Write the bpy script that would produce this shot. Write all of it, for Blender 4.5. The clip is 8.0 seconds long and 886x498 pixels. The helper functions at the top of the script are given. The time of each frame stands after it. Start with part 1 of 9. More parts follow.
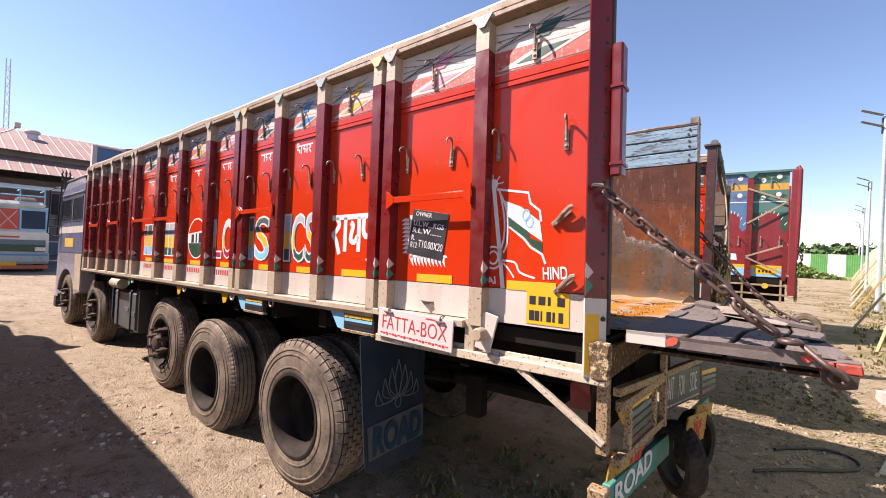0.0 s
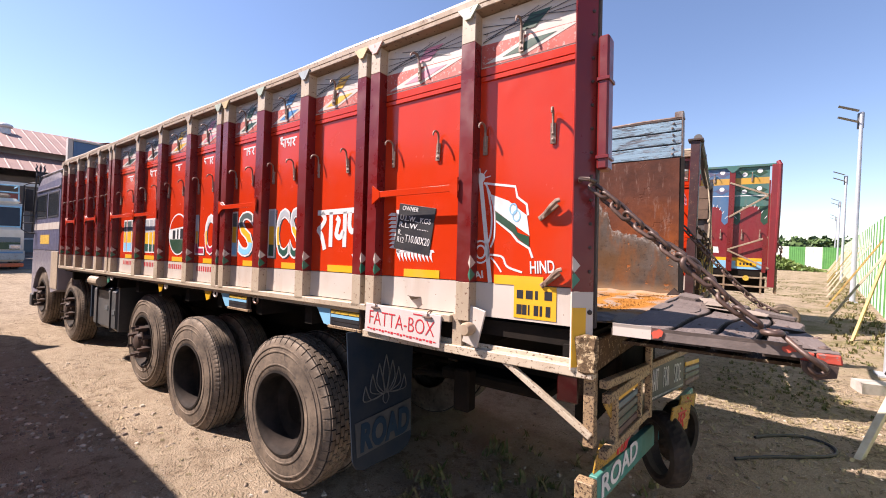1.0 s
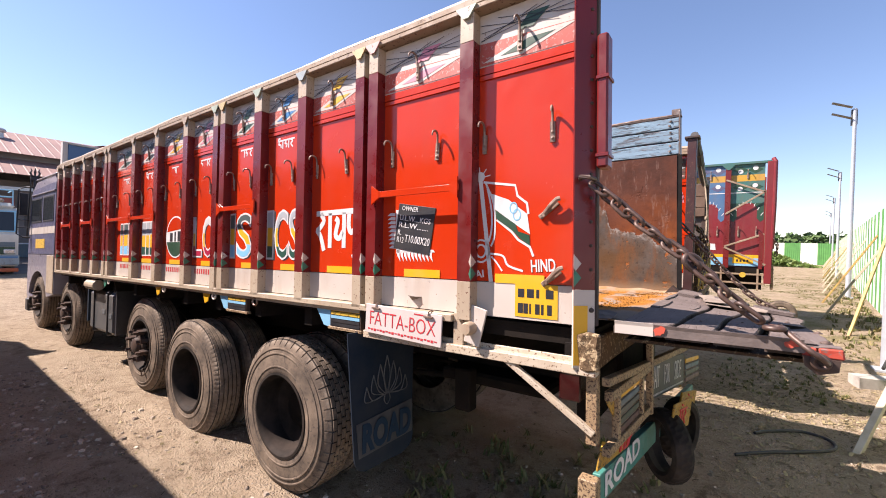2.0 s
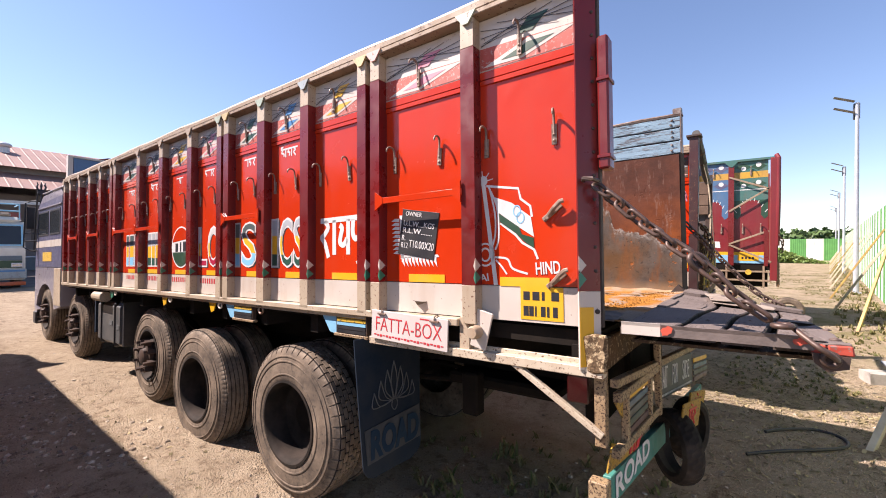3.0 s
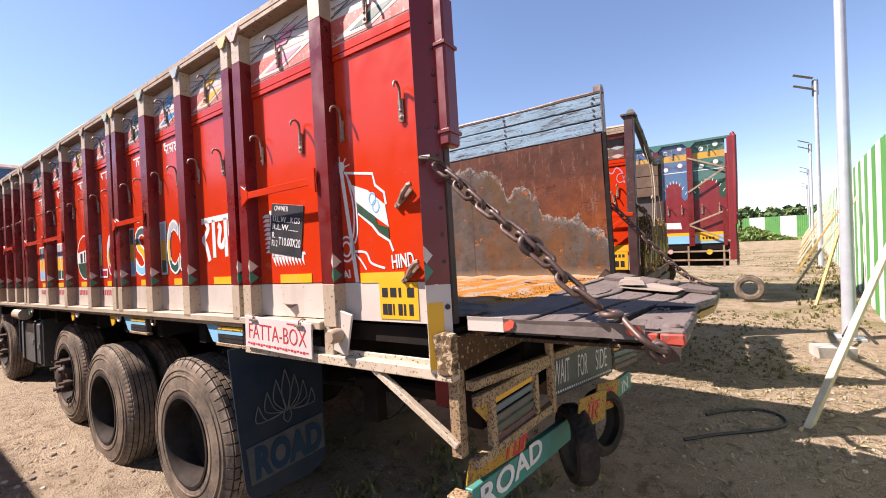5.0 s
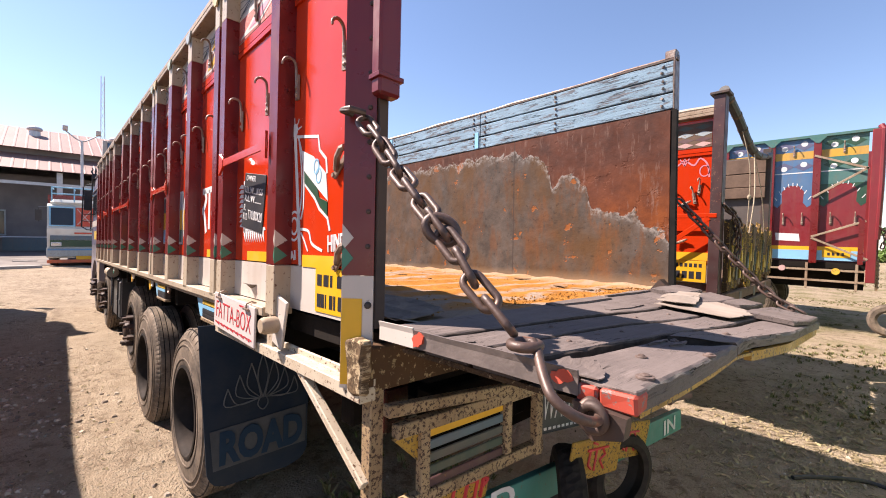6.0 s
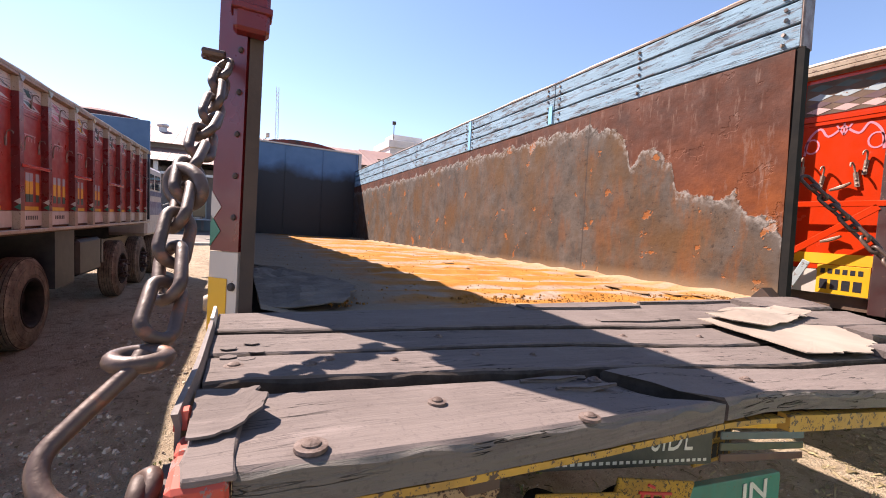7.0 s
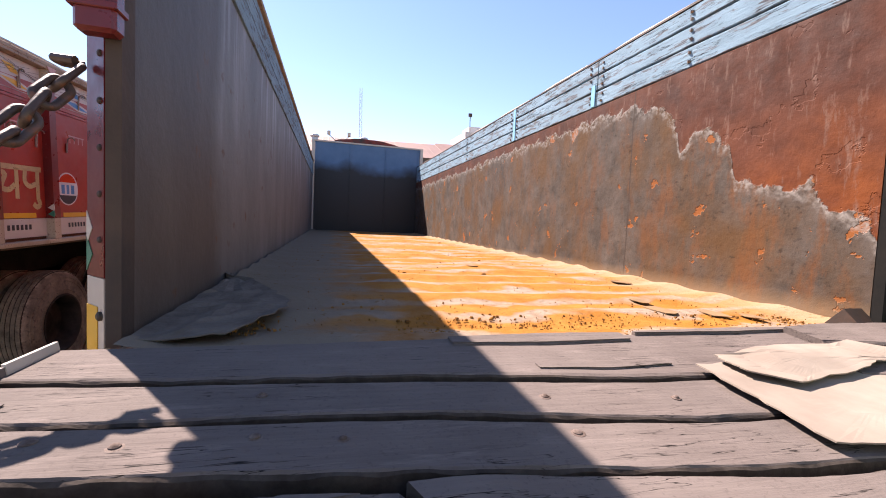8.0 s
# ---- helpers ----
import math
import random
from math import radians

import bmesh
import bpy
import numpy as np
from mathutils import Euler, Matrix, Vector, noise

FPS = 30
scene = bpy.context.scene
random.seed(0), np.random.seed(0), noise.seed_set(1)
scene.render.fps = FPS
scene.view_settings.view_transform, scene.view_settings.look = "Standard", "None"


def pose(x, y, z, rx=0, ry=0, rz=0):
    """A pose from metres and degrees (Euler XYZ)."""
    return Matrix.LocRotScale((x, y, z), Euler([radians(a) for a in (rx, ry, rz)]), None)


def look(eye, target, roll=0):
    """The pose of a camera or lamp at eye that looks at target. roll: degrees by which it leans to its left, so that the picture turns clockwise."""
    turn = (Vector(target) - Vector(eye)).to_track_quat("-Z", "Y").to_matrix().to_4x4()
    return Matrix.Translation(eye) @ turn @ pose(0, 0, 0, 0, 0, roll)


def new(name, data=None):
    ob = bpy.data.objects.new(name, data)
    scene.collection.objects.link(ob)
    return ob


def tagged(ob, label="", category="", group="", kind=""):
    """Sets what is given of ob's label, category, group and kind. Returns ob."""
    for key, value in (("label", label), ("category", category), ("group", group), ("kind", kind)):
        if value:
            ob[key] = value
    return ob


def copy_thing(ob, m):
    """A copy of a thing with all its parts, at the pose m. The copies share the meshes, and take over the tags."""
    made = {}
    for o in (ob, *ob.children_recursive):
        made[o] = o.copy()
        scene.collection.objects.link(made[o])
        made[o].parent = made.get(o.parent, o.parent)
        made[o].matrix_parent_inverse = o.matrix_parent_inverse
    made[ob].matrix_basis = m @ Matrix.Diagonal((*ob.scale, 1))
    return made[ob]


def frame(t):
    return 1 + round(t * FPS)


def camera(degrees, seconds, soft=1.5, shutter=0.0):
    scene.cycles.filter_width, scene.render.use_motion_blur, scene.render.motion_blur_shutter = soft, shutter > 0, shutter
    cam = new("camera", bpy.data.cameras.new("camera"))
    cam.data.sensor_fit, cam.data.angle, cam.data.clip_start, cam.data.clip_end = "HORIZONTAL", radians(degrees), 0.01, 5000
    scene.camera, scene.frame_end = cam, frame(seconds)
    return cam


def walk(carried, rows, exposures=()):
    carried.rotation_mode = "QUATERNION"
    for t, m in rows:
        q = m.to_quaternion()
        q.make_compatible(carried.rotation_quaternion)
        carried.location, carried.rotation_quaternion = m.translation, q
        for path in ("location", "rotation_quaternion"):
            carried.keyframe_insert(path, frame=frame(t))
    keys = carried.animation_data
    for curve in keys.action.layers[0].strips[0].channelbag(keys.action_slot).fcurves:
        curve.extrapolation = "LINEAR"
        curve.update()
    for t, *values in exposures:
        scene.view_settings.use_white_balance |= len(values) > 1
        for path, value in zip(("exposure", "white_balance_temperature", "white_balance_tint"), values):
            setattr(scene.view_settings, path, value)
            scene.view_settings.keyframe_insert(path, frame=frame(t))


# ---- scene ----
cam = camera(94.2, 8.0, soft=1.0)
PATH = [
    (0, (0.557, -1.835, 1.685), (-0.67, -0.257, 1.75), 1.9),
    (0.5, (0.559, -1.829, 1.684), (-0.644, -0.232, 1.738), 1.7),
    (1, (0.55, -1.82, 1.684), (-0.629, -0.205, 1.726), 1.5),
    (1.5, (0.536, -1.822, 1.68), (-0.629, -0.197, 1.718), 1.2),
    (3, (0.534, -1.835, 1.684), (-0.647, -0.222, 1.746), -0.4),
    (3.5, (0.529, -1.808, 1.685), (-0.627, -0.177, 1.751), -1.6),
    (4, (0.565, -1.773, 1.687), (-0.552, -0.115, 1.743), -2.9),
    (4.5, (0.733, -1.587, 1.667), (-0.357, 0.09, 1.706), -3.7),
    (4.7, (0.817, -1.492, 1.661), (-0.277, 0.182, 1.698), -3.8),
    (5.8, (1.003, -0.828, 1.646), (-0.365, 0.63, 1.669), 0.3),
    (6, (1.043, -0.714, 1.629), (-0.397, 0.673, 1.642), 1.1),
    (6.5, (1.172, -0.33, 1.636), (-0.482, 0.794, 1.605), 2.6),
    (7, (1.162, -0.021, 1.617), (-0.631, 0.865, 1.568), 3.3),
    (7.5, (1.17, 0.202, 1.639), (-0.704, 0.895, 1.565), 3.1),
    (8, (1.108, 0.462, 1.702), (-0.820, 0.985, 1.595), 2.5),
]
TRUCK = pose(0, 0, 0.07, -1.3, -1.7, 0)   # how the lorry stands: nose and right side a little low
walk(cam, [(t, TRUCK @ look(eye, target, roll)) for t, eye, target, roll in PATH], [(0.0, 1.40, 6540, 22.5), (4.7, 1.40, 6540, 22.5), (6.0, 1.49, 6660, 20.5), (7.0, 1.64, 6690, 20.5), (8.0, 1.64, 6680, 20.5)])

# ---------------------------------------------------------------- light
SUN_FROM = Vector((-0.845, -0.535, 1.11)).normalized()
world = bpy.data.worlds.new("sky")
scene.world = world
world.use_nodes = True
wn = world.node_tree.nodes
sky = wn.new("ShaderNodeTexSky")
sky.sky_type, sky.sun_disc = "NISHITA", False
sky.sun_elevation, sky.sun_rotation = radians(48), radians(237.7)
sky.air_density, sky.dust_density, sky.ozone_density = 1.0, 0.12, 2.6
world.node_tree.links.new(sky.outputs[0], wn["Background"].inputs[0])
wn["Background"].inputs[1].default_value = 0.076
sun = new("sun", bpy.data.lights.new("sun", "SUN"))
sun.data.energy, sun.data.angle, sun.data.color = 5.0, radians(0.55), (1.0, 0.93, 0.82)
sun.matrix_basis = look(SUN_FROM * 60, (0, 0, 0))

# ---------------------------------------------------------------- materials
def rgb(c):
    return (*c, 1.0)


class Nodes:
    """Short hand for a material's node tree."""
    def __init__(self, name, rough=0.6, metal=0.0):
        self.m = bpy.data.materials.new(name)
        self.m.use_nodes = True
        self.t = self.m.node_tree
        self.b = self.t.nodes["Principled BSDF"]
        self.b.inputs["Roughness"].default_value = rough
        self.b.inputs["Metallic"].default_value = metal
        if rough >= 0.7:                     # dusty, open surfaces give little gloss
            self.b.inputs["Specular IOR Level"].default_value = 0.15
        self.co = self.t.nodes.new("ShaderNodeTexCoord").outputs["Object"]

    def put(self, socket, v):
        if hasattr(v, "is_output"):
            self.t.links.new(v, socket)
        else:
            socket.default_value = v

    def scaled(self, s):
        n = self.t.nodes.new("ShaderNodeVectorMath")
        n.operation = "MULTIPLY"
        self.put(n.inputs[0], self.co)
        n.inputs[1].default_value = s
        return n.outputs[0]

    def noise(self, scale, detail=4.0, rough=0.55, stretch=None, distort=0.0):
        n = self.t.nodes.new("ShaderNodeTexNoise")
        self.put(n.inputs["Vector"], self.scaled(stretch) if stretch else self.co)
        n.inputs["Scale"].default_value, n.inputs["Detail"].default_value = scale, detail
        n.inputs["Roughness"].default_value, n.inputs["Distortion"].default_value = rough, distort
        return n.outputs[0]

    def voronoi(self, scale, feature="F1", stretch=None):
        n = self.t.nodes.new("ShaderNodeTexVoronoi")
        n.feature = feature
        self.put(n.inputs["Vector"], self.scaled(stretch) if stretch else self.co)
        n.inputs["Scale"].default_value = scale
        return n.outputs

    def step(self, v, lo, hi, a=0.0, b=1.0):
        n = self.t.nodes.new("ShaderNodeMapRange")
        self.put(n.inputs[0], v)
        for i, x in enumerate((lo, hi, a, b)):
            n.inputs[i + 1].default_value = x
        return n.outputs[0]

    def math(self, op, a, b=0.0, c=0.0):
        n = self.t.nodes.new("ShaderNodeMath")
        n.operation = op
        for s, v in zip(n.inputs, (a, b, c)):
            self.put(s, v)
        return n.outputs[0]

    def mix(self, f, a, b):
        n = self.t.nodes.new("ShaderNodeMix")
        n.data_type = "RGBA"
        self.put(n.inputs[0], f)
        for s, v in ((n.inputs[6], a), (n.inputs[7], b)):
            self.put(s, rgb(v) if isinstance(v, tuple) else v)
        return n.outputs[2]

    def xyz(self):
        n = self.t.nodes.new("ShaderNodeSeparateXYZ")
        self.put(n.inputs[0], self.co)
        return n.outputs

    def random(self):
        return self.t.nodes.new("ShaderNodeObjectInfo").outputs["Random"]

    def island(self):
        return self.t.nodes.new("ShaderNodeNewGeometry").outputs["Random Per Island"]

    def bump(self, h, strength=0.3, dist=0.01):
        n = self.t.nodes.new("ShaderNodeBump")
        n.inputs["Strength"].default_value, n.inputs["Distance"].default_value = strength, dist
        self.put(n.inputs["Height"], h)
        self.t.links.new(n.outputs[0], self.b.inputs["Normal"])

    def done(self, colour, rough=None):
        self.put(self.b.inputs["Base Color"], rgb(colour) if isinstance(colour, tuple) else colour)
        if rough is not None:
            self.put(self.b.inputs["Roughness"], rough)
        return self.m


def painted(name, col, rough=0.35, fade=None, dirt=(0.16, 0.10, 0.06), chips=0.66, chip=(0.16, 0.07, 0.035), dusty=0.35, coat=0.0, rnd=0.0, bump=0.12, spread=0.22, grain=38.0):
    """Old paint on steel or wood: uneven colour, dust in runs, and chips with rust below."""
    n = Nodes(name, rough)
    fade = fade or tuple(min(1.0, c * 0.7 + 0.05) for c in col)
    c = n.mix(n.step(n.noise(2.3, 5), 0.35, 0.75), col, fade)
    runs = n.noise(6.0, 6, 0.65, (1.0, 1.0, 0.18))
    c = n.mix(n.math("MULTIPLY", n.step(runs, 0.5, 0.8), dusty), c, dirt)
    fine = n.noise(grain, 7, 0.7)
    chipped = n.step(fine, chips, chips + 0.03)
    c = n.mix(chipped, c, chip)
    if rnd:
        c = n.mix(n.math("MULTIPLY", n.random(), rnd), c, dirt)
    n.b.inputs["Coat Weight"].default_value = coat
    n.bump(n.math("ADD", n.math("MULTIPLY", chipped, -0.6), n.math("MULTIPLY", n.noise(14, 4), 0.5)), bump, 0.004)
    return n.done(c, n.step(n.noise(9, 5), 0.3, 0.75, max(0.1, rough - 0.1), min(1.0, rough + spread)))


def plain(name, col, rough=0.7, col2=None, scale=8.0, bump=0.2, metal=0.0, bs=60.0):
    n = Nodes(name, rough, metal)
    col2 = col2 or tuple(c * 0.55 for c in col)
    c = n.mix(n.step(n.noise(scale, 6, 0.62), 0.35, 0.7), col, col2)
    n.bump(n.noise(bs, 5), bump, 0.004)
    return n.done(c)


M = {}
M["red"] = painted("red_paint", (0.50, 0.032, 0.004), 0.24, (0.45, 0.028, 0.005), chips=0.745, dusty=0.10, bump=0.02, spread=0.06)
M["maroon"] = painted("maroon_paint", (0.155, 0.008, 0.007), 0.30, (0.105, 0.006, 0.006), chips=0.68, dusty=0.16, coat=0.10, chip=(0.07, 0.02, 0.012))
M["cream"] = painted("cream_paint", (0.43, 0.35, 0.255), 0.5, (0.32, 0.245, 0.17), chips=0.60, dusty=0.8, grain=60.0, dirt=(0.26, 0.15, 0.08), chip=(0.13, 0.055, 0.03))
M["bandred"] = painted("faded_band_red", (0.42, 0.050, 0.028), 0.55, (0.34, 0.085, 0.060), chips=0.56, grain=55.0, dusty=0.5, dirt=(0.36, 0.20, 0.17), chip=(0.40, 0.26, 0.23))
# darker, dustier copy of the red: the neighbour's shaded side put into its colour
M["shadered"] = painted("shaded_dusty_red_paint", (0.34, 0.030, 0.014), 0.35, (0.27, 0.025, 0.014), chips=0.72, dusty=0.3, bump=0.04)
M["white"] = painted("white_paint", (0.53, 0.475, 0.42), 0.42, (0.45, 0.385, 0.33), chips=0.65, dusty=0.5, dirt=(0.36, 0.25, 0.17))
M["sign_white"] = painted("sign_white_paint", (0.55, 0.485, 0.455), 0.45, (0.48, 0.42, 0.39), chips=0.72, dusty=0.15, dirt=(0.36, 0.25, 0.17))
M["yellow"] = painted("yellow_paint", (0.68, 0.36, 0.010), 0.4, (0.60, 0.32, 0.010), chips=0.70, dusty=0.15)
M["rail_yellow"] = painted("worn_yellow_paint", (0.60, 0.37, 0.03), 0.5, (0.48, 0.30, 0.05), chips=0.58, dusty=0.4, chip=(0.05, 0.035, 0.025))
M["green"] = painted("green_paint", (0.010, 0.17, 0.10), 0.4, chips=0.72, dusty=0.12)
M["dkgreen"] = painted("dark_green_paint", (0.016, 0.060, 0.030), 0.4, (0.02, 0.05, 0.03), chips=0.75, dusty=0.1)
M["blue"] = painted("blue_paint", (0.045, 0.20, 0.42), 0.4, chips=0.7, dusty=0.2)
M["ltblue"] = painted("light_blue_paint", (0.20, 0.46, 0.66), 0.42, chips=0.72, dusty=0.1)
M["pink"] = painted("pink_paint", (0.62, 0.20, 0.26), 0.45, chips=0.7, dusty=0.2)
M["teal"] = painted("teal_paint", (0.032, 0.21, 0.17), 0.5, chips=0.62, dusty=0.6, dirt=(0.14, 0.11, 0.08))
M["black"] = plain("black_paint", (0.012, 0.012, 0.016), 0.5, (0.030, 0.028, 0.028))
M["chalk"] = plain("chalk_white", (0.64, 0.62, 0.61), 0.7, (0.52, 0.50, 0.49))
M["redink"] = plain("red_lettering", (0.50, 0.02, 0.025), 0.5, (0.42, 0.04, 0.05))
M["ink"] = plain("dark_lettering", (0.018, 0.018, 0.024), 0.5)
M["steel"] = plain("worn_steel", (0.30, 0.24, 0.20), 0.42, (0.14, 0.07, 0.045), 16, 0.35, 0.7)
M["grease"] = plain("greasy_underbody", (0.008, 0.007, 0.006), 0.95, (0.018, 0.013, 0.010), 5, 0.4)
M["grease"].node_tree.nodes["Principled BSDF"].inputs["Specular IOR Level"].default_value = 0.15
M["hooksteel"] = plain("pale_hook_steel", (0.30, 0.215, 0.165), 0.5, (0.12, 0.065, 0.042), 22, 0.3, 0.15)
M["fadegreen"] = painted("faded_green_paint", (0.34, 0.40, 0.31), 0.5, chips=0.60, dusty=0.4)
M["fadepink"] = painted("faded_pink_paint", (0.54, 0.32, 0.29), 0.5, chips=0.60, dusty=0.4)
M["fadeyellow"] = painted("faded_yellow_paint", (0.52, 0.39, 0.17), 0.5, chips=0.60, dusty=0.4)
M["fadeblue"] = painted("faded_blue_paint", (0.32, 0.37, 0.38), 0.5, chips=0.60, dusty=0.4)
M["slatblue"] = painted("dull_blue_slat", (0.085, 0.13, 0.16), 0.5, chips=0.64, dusty=0.5)
M["slatgreen"] = painted("dull_green_slat", (0.045, 0.065, 0.045), 0.5, chips=0.64, dusty=0.5)
M["slatgrey"] = painted("dull_grey_slat", (0.075, 0.078, 0.068), 0.5, chips=0.64, dusty=0.5)
M["slatmaroon"] = painted("dull_maroon_slat", (0.085, 0.03, 0.032), 0.5, chips=0.64, dusty=0.5)
M["edge_rust"] = plain("dark_rusty_edge", (0.058, 0.045, 0.040), 0.7, (0.095, 0.064, 0.05), 5, 0.3)
M["dusty_sheet"] = plain("dusty_torn_sheet", (0.185, 0.150, 0.125), 0.85, (0.10, 0.08, 0.066), 9, 0.8)
M["soot"] = plain("sooty_black_steel", (0.010, 0.010, 0.010), 0.95, (0.020, 0.017, 0.015), 9, 0.2)
M["darkiron"] = plain("dark_iron", (0.045, 0.036, 0.033), 0.6, (0.085, 0.045, 0.03), 9, 0.3, 0.3)
M["rimblack"] = plain("dusty_black_rim", (0.010, 0.009, 0.008), 0.8, (0.042, 0.031, 0.025), 5, 0.3)
M["glass"] = plain("dark_cab_glass", (0.018, 0.022, 0.026), 0.08, (0.024, 0.028, 0.032), 3, 0.0)
M["lamp_red"] = plain("red_lens", (0.035, 0.004, 0.004), 0.25)
M["chrome"] = plain("dull_chrome", (0.55, 0.55, 0.55), 0.25, (0.40, 0.38, 0.36), 20, 0.1, 1.0)
M["tarp"] = plain("dark_tarpaulin", (0.05, 0.045, 0.045), 0.8, (0.20, 0.035, 0.03), 4, 0.5)
M["rope"] = plain("hemp_rope", (0.40, 0.33, 0.24), 0.9, (0.25, 0.19, 0.13), 30, 0.5)
M["concrete"] = plain("concrete", (0.40, 0.37, 0.33), 0.9, (0.28, 0.25, 0.22), 6, 0.4)
M["galv"] = plain("galvanised_steel", (0.46, 0.48, 0.51), 0.45, (0.38, 0.40, 0.43), 5, 0.08, 0.35)
M["brace_cream"] = plain("cream_brace_paint", (0.50, 0.44, 0.32), 0.6, (0.36, 0.29, 0.19), 7, 0.2)
M["brace_yellow"] = plain("yellow_rust_brace", (0.42, 0.31, 0.08), 0.6, (0.22, 0.11, 0.04), 9, 0.2)
M["fence_white"] = plain("white_sheet", (0.60, 0.60, 0.56), 0.5, (0.48, 0.46, 0.41), 1.6, 0.06)
M["fence_green"] = plain("green_sheet", (0.075, 0.24, 0.055), 0.5, (0.055, 0.18, 0.045), 1.6, 0.06)
M["hose"] = plain("black_rubber_hose", (0.014, 0.014, 0.015), 0.55, (0.04, 0.034, 0.03), 9, 0.2)
M["leaf"] = plain("foliage", (0.040, 0.085, 0.020), 0.6, (0.075, 0.12, 0.028), 0.35, 0.3)
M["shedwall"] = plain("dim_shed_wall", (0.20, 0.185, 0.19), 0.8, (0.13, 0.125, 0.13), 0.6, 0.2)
M["pale_wall"] = plain("pale_plaster", (0.60, 0.58, 0.58), 0.85, (0.50, 0.47, 0.46), 0.8, 0.2)
M["orange"] = painted("orange_paint", (0.58, 0.10, 0.02), 0.4, chips=0.72, dusty=0.2)
M["cabblue"] = painted("violet_blue_paint", (0.075, 0.075, 0.145), 0.4, chips=0.74, dusty=0.2, coat=0.2)
M["cabviolet"] = painted("pale_violet_paint", (0.195, 0.178, 0.22), 0.34, chips=0.72, dusty=0.35, coat=0.2)
M["cabgrey"] = painted("pale_cab_paint", (0.46, 0.40, 0.36), 0.34, chips=0.72, dusty=0.35, coat=0.2)
M["redtip"] = painted("red_oxide_tip", (0.52, 0.060, 0.024), 0.6, chips=0.68, dusty=0.3, chip=(0.2, 0.18, 0.16))
M["dusty_brown"] = plain("dusty_brown_boards", (0.16, 0.105, 0.075), 0.85, (0.085, 0.055, 0.042), 5, 0.4)


def tyre_rubber():
    n = Nodes("tyre_rubber", 0.82)
    c = n.mix(n.step(n.noise(5, 6, 0.65), 0.32, 0.72), (0.068, 0.054, 0.044), (0.235, 0.178, 0.130))
    c = n.mix(n.step(n.noise(30, 5), 0.55, 0.75), c, (0.045, 0.038, 0.034))
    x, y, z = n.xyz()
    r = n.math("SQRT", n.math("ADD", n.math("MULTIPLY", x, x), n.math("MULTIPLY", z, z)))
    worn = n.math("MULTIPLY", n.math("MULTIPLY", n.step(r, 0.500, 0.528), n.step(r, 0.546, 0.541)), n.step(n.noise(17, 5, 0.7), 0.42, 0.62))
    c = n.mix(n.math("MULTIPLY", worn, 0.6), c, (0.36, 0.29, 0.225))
    # shade of the tread grooves put into the colour at their radius
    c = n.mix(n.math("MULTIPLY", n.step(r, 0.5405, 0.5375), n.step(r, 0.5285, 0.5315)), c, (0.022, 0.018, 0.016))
    n.bump(n.noise(55, 5), 0.35, 0.004)
    return n.done(c)


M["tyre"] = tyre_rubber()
M["bald_tyre"] = plain("bald_black_rubber", (0.016, 0.014, 0.013), 0.8, (0.050, 0.040, 0.032), 9, 0.4)


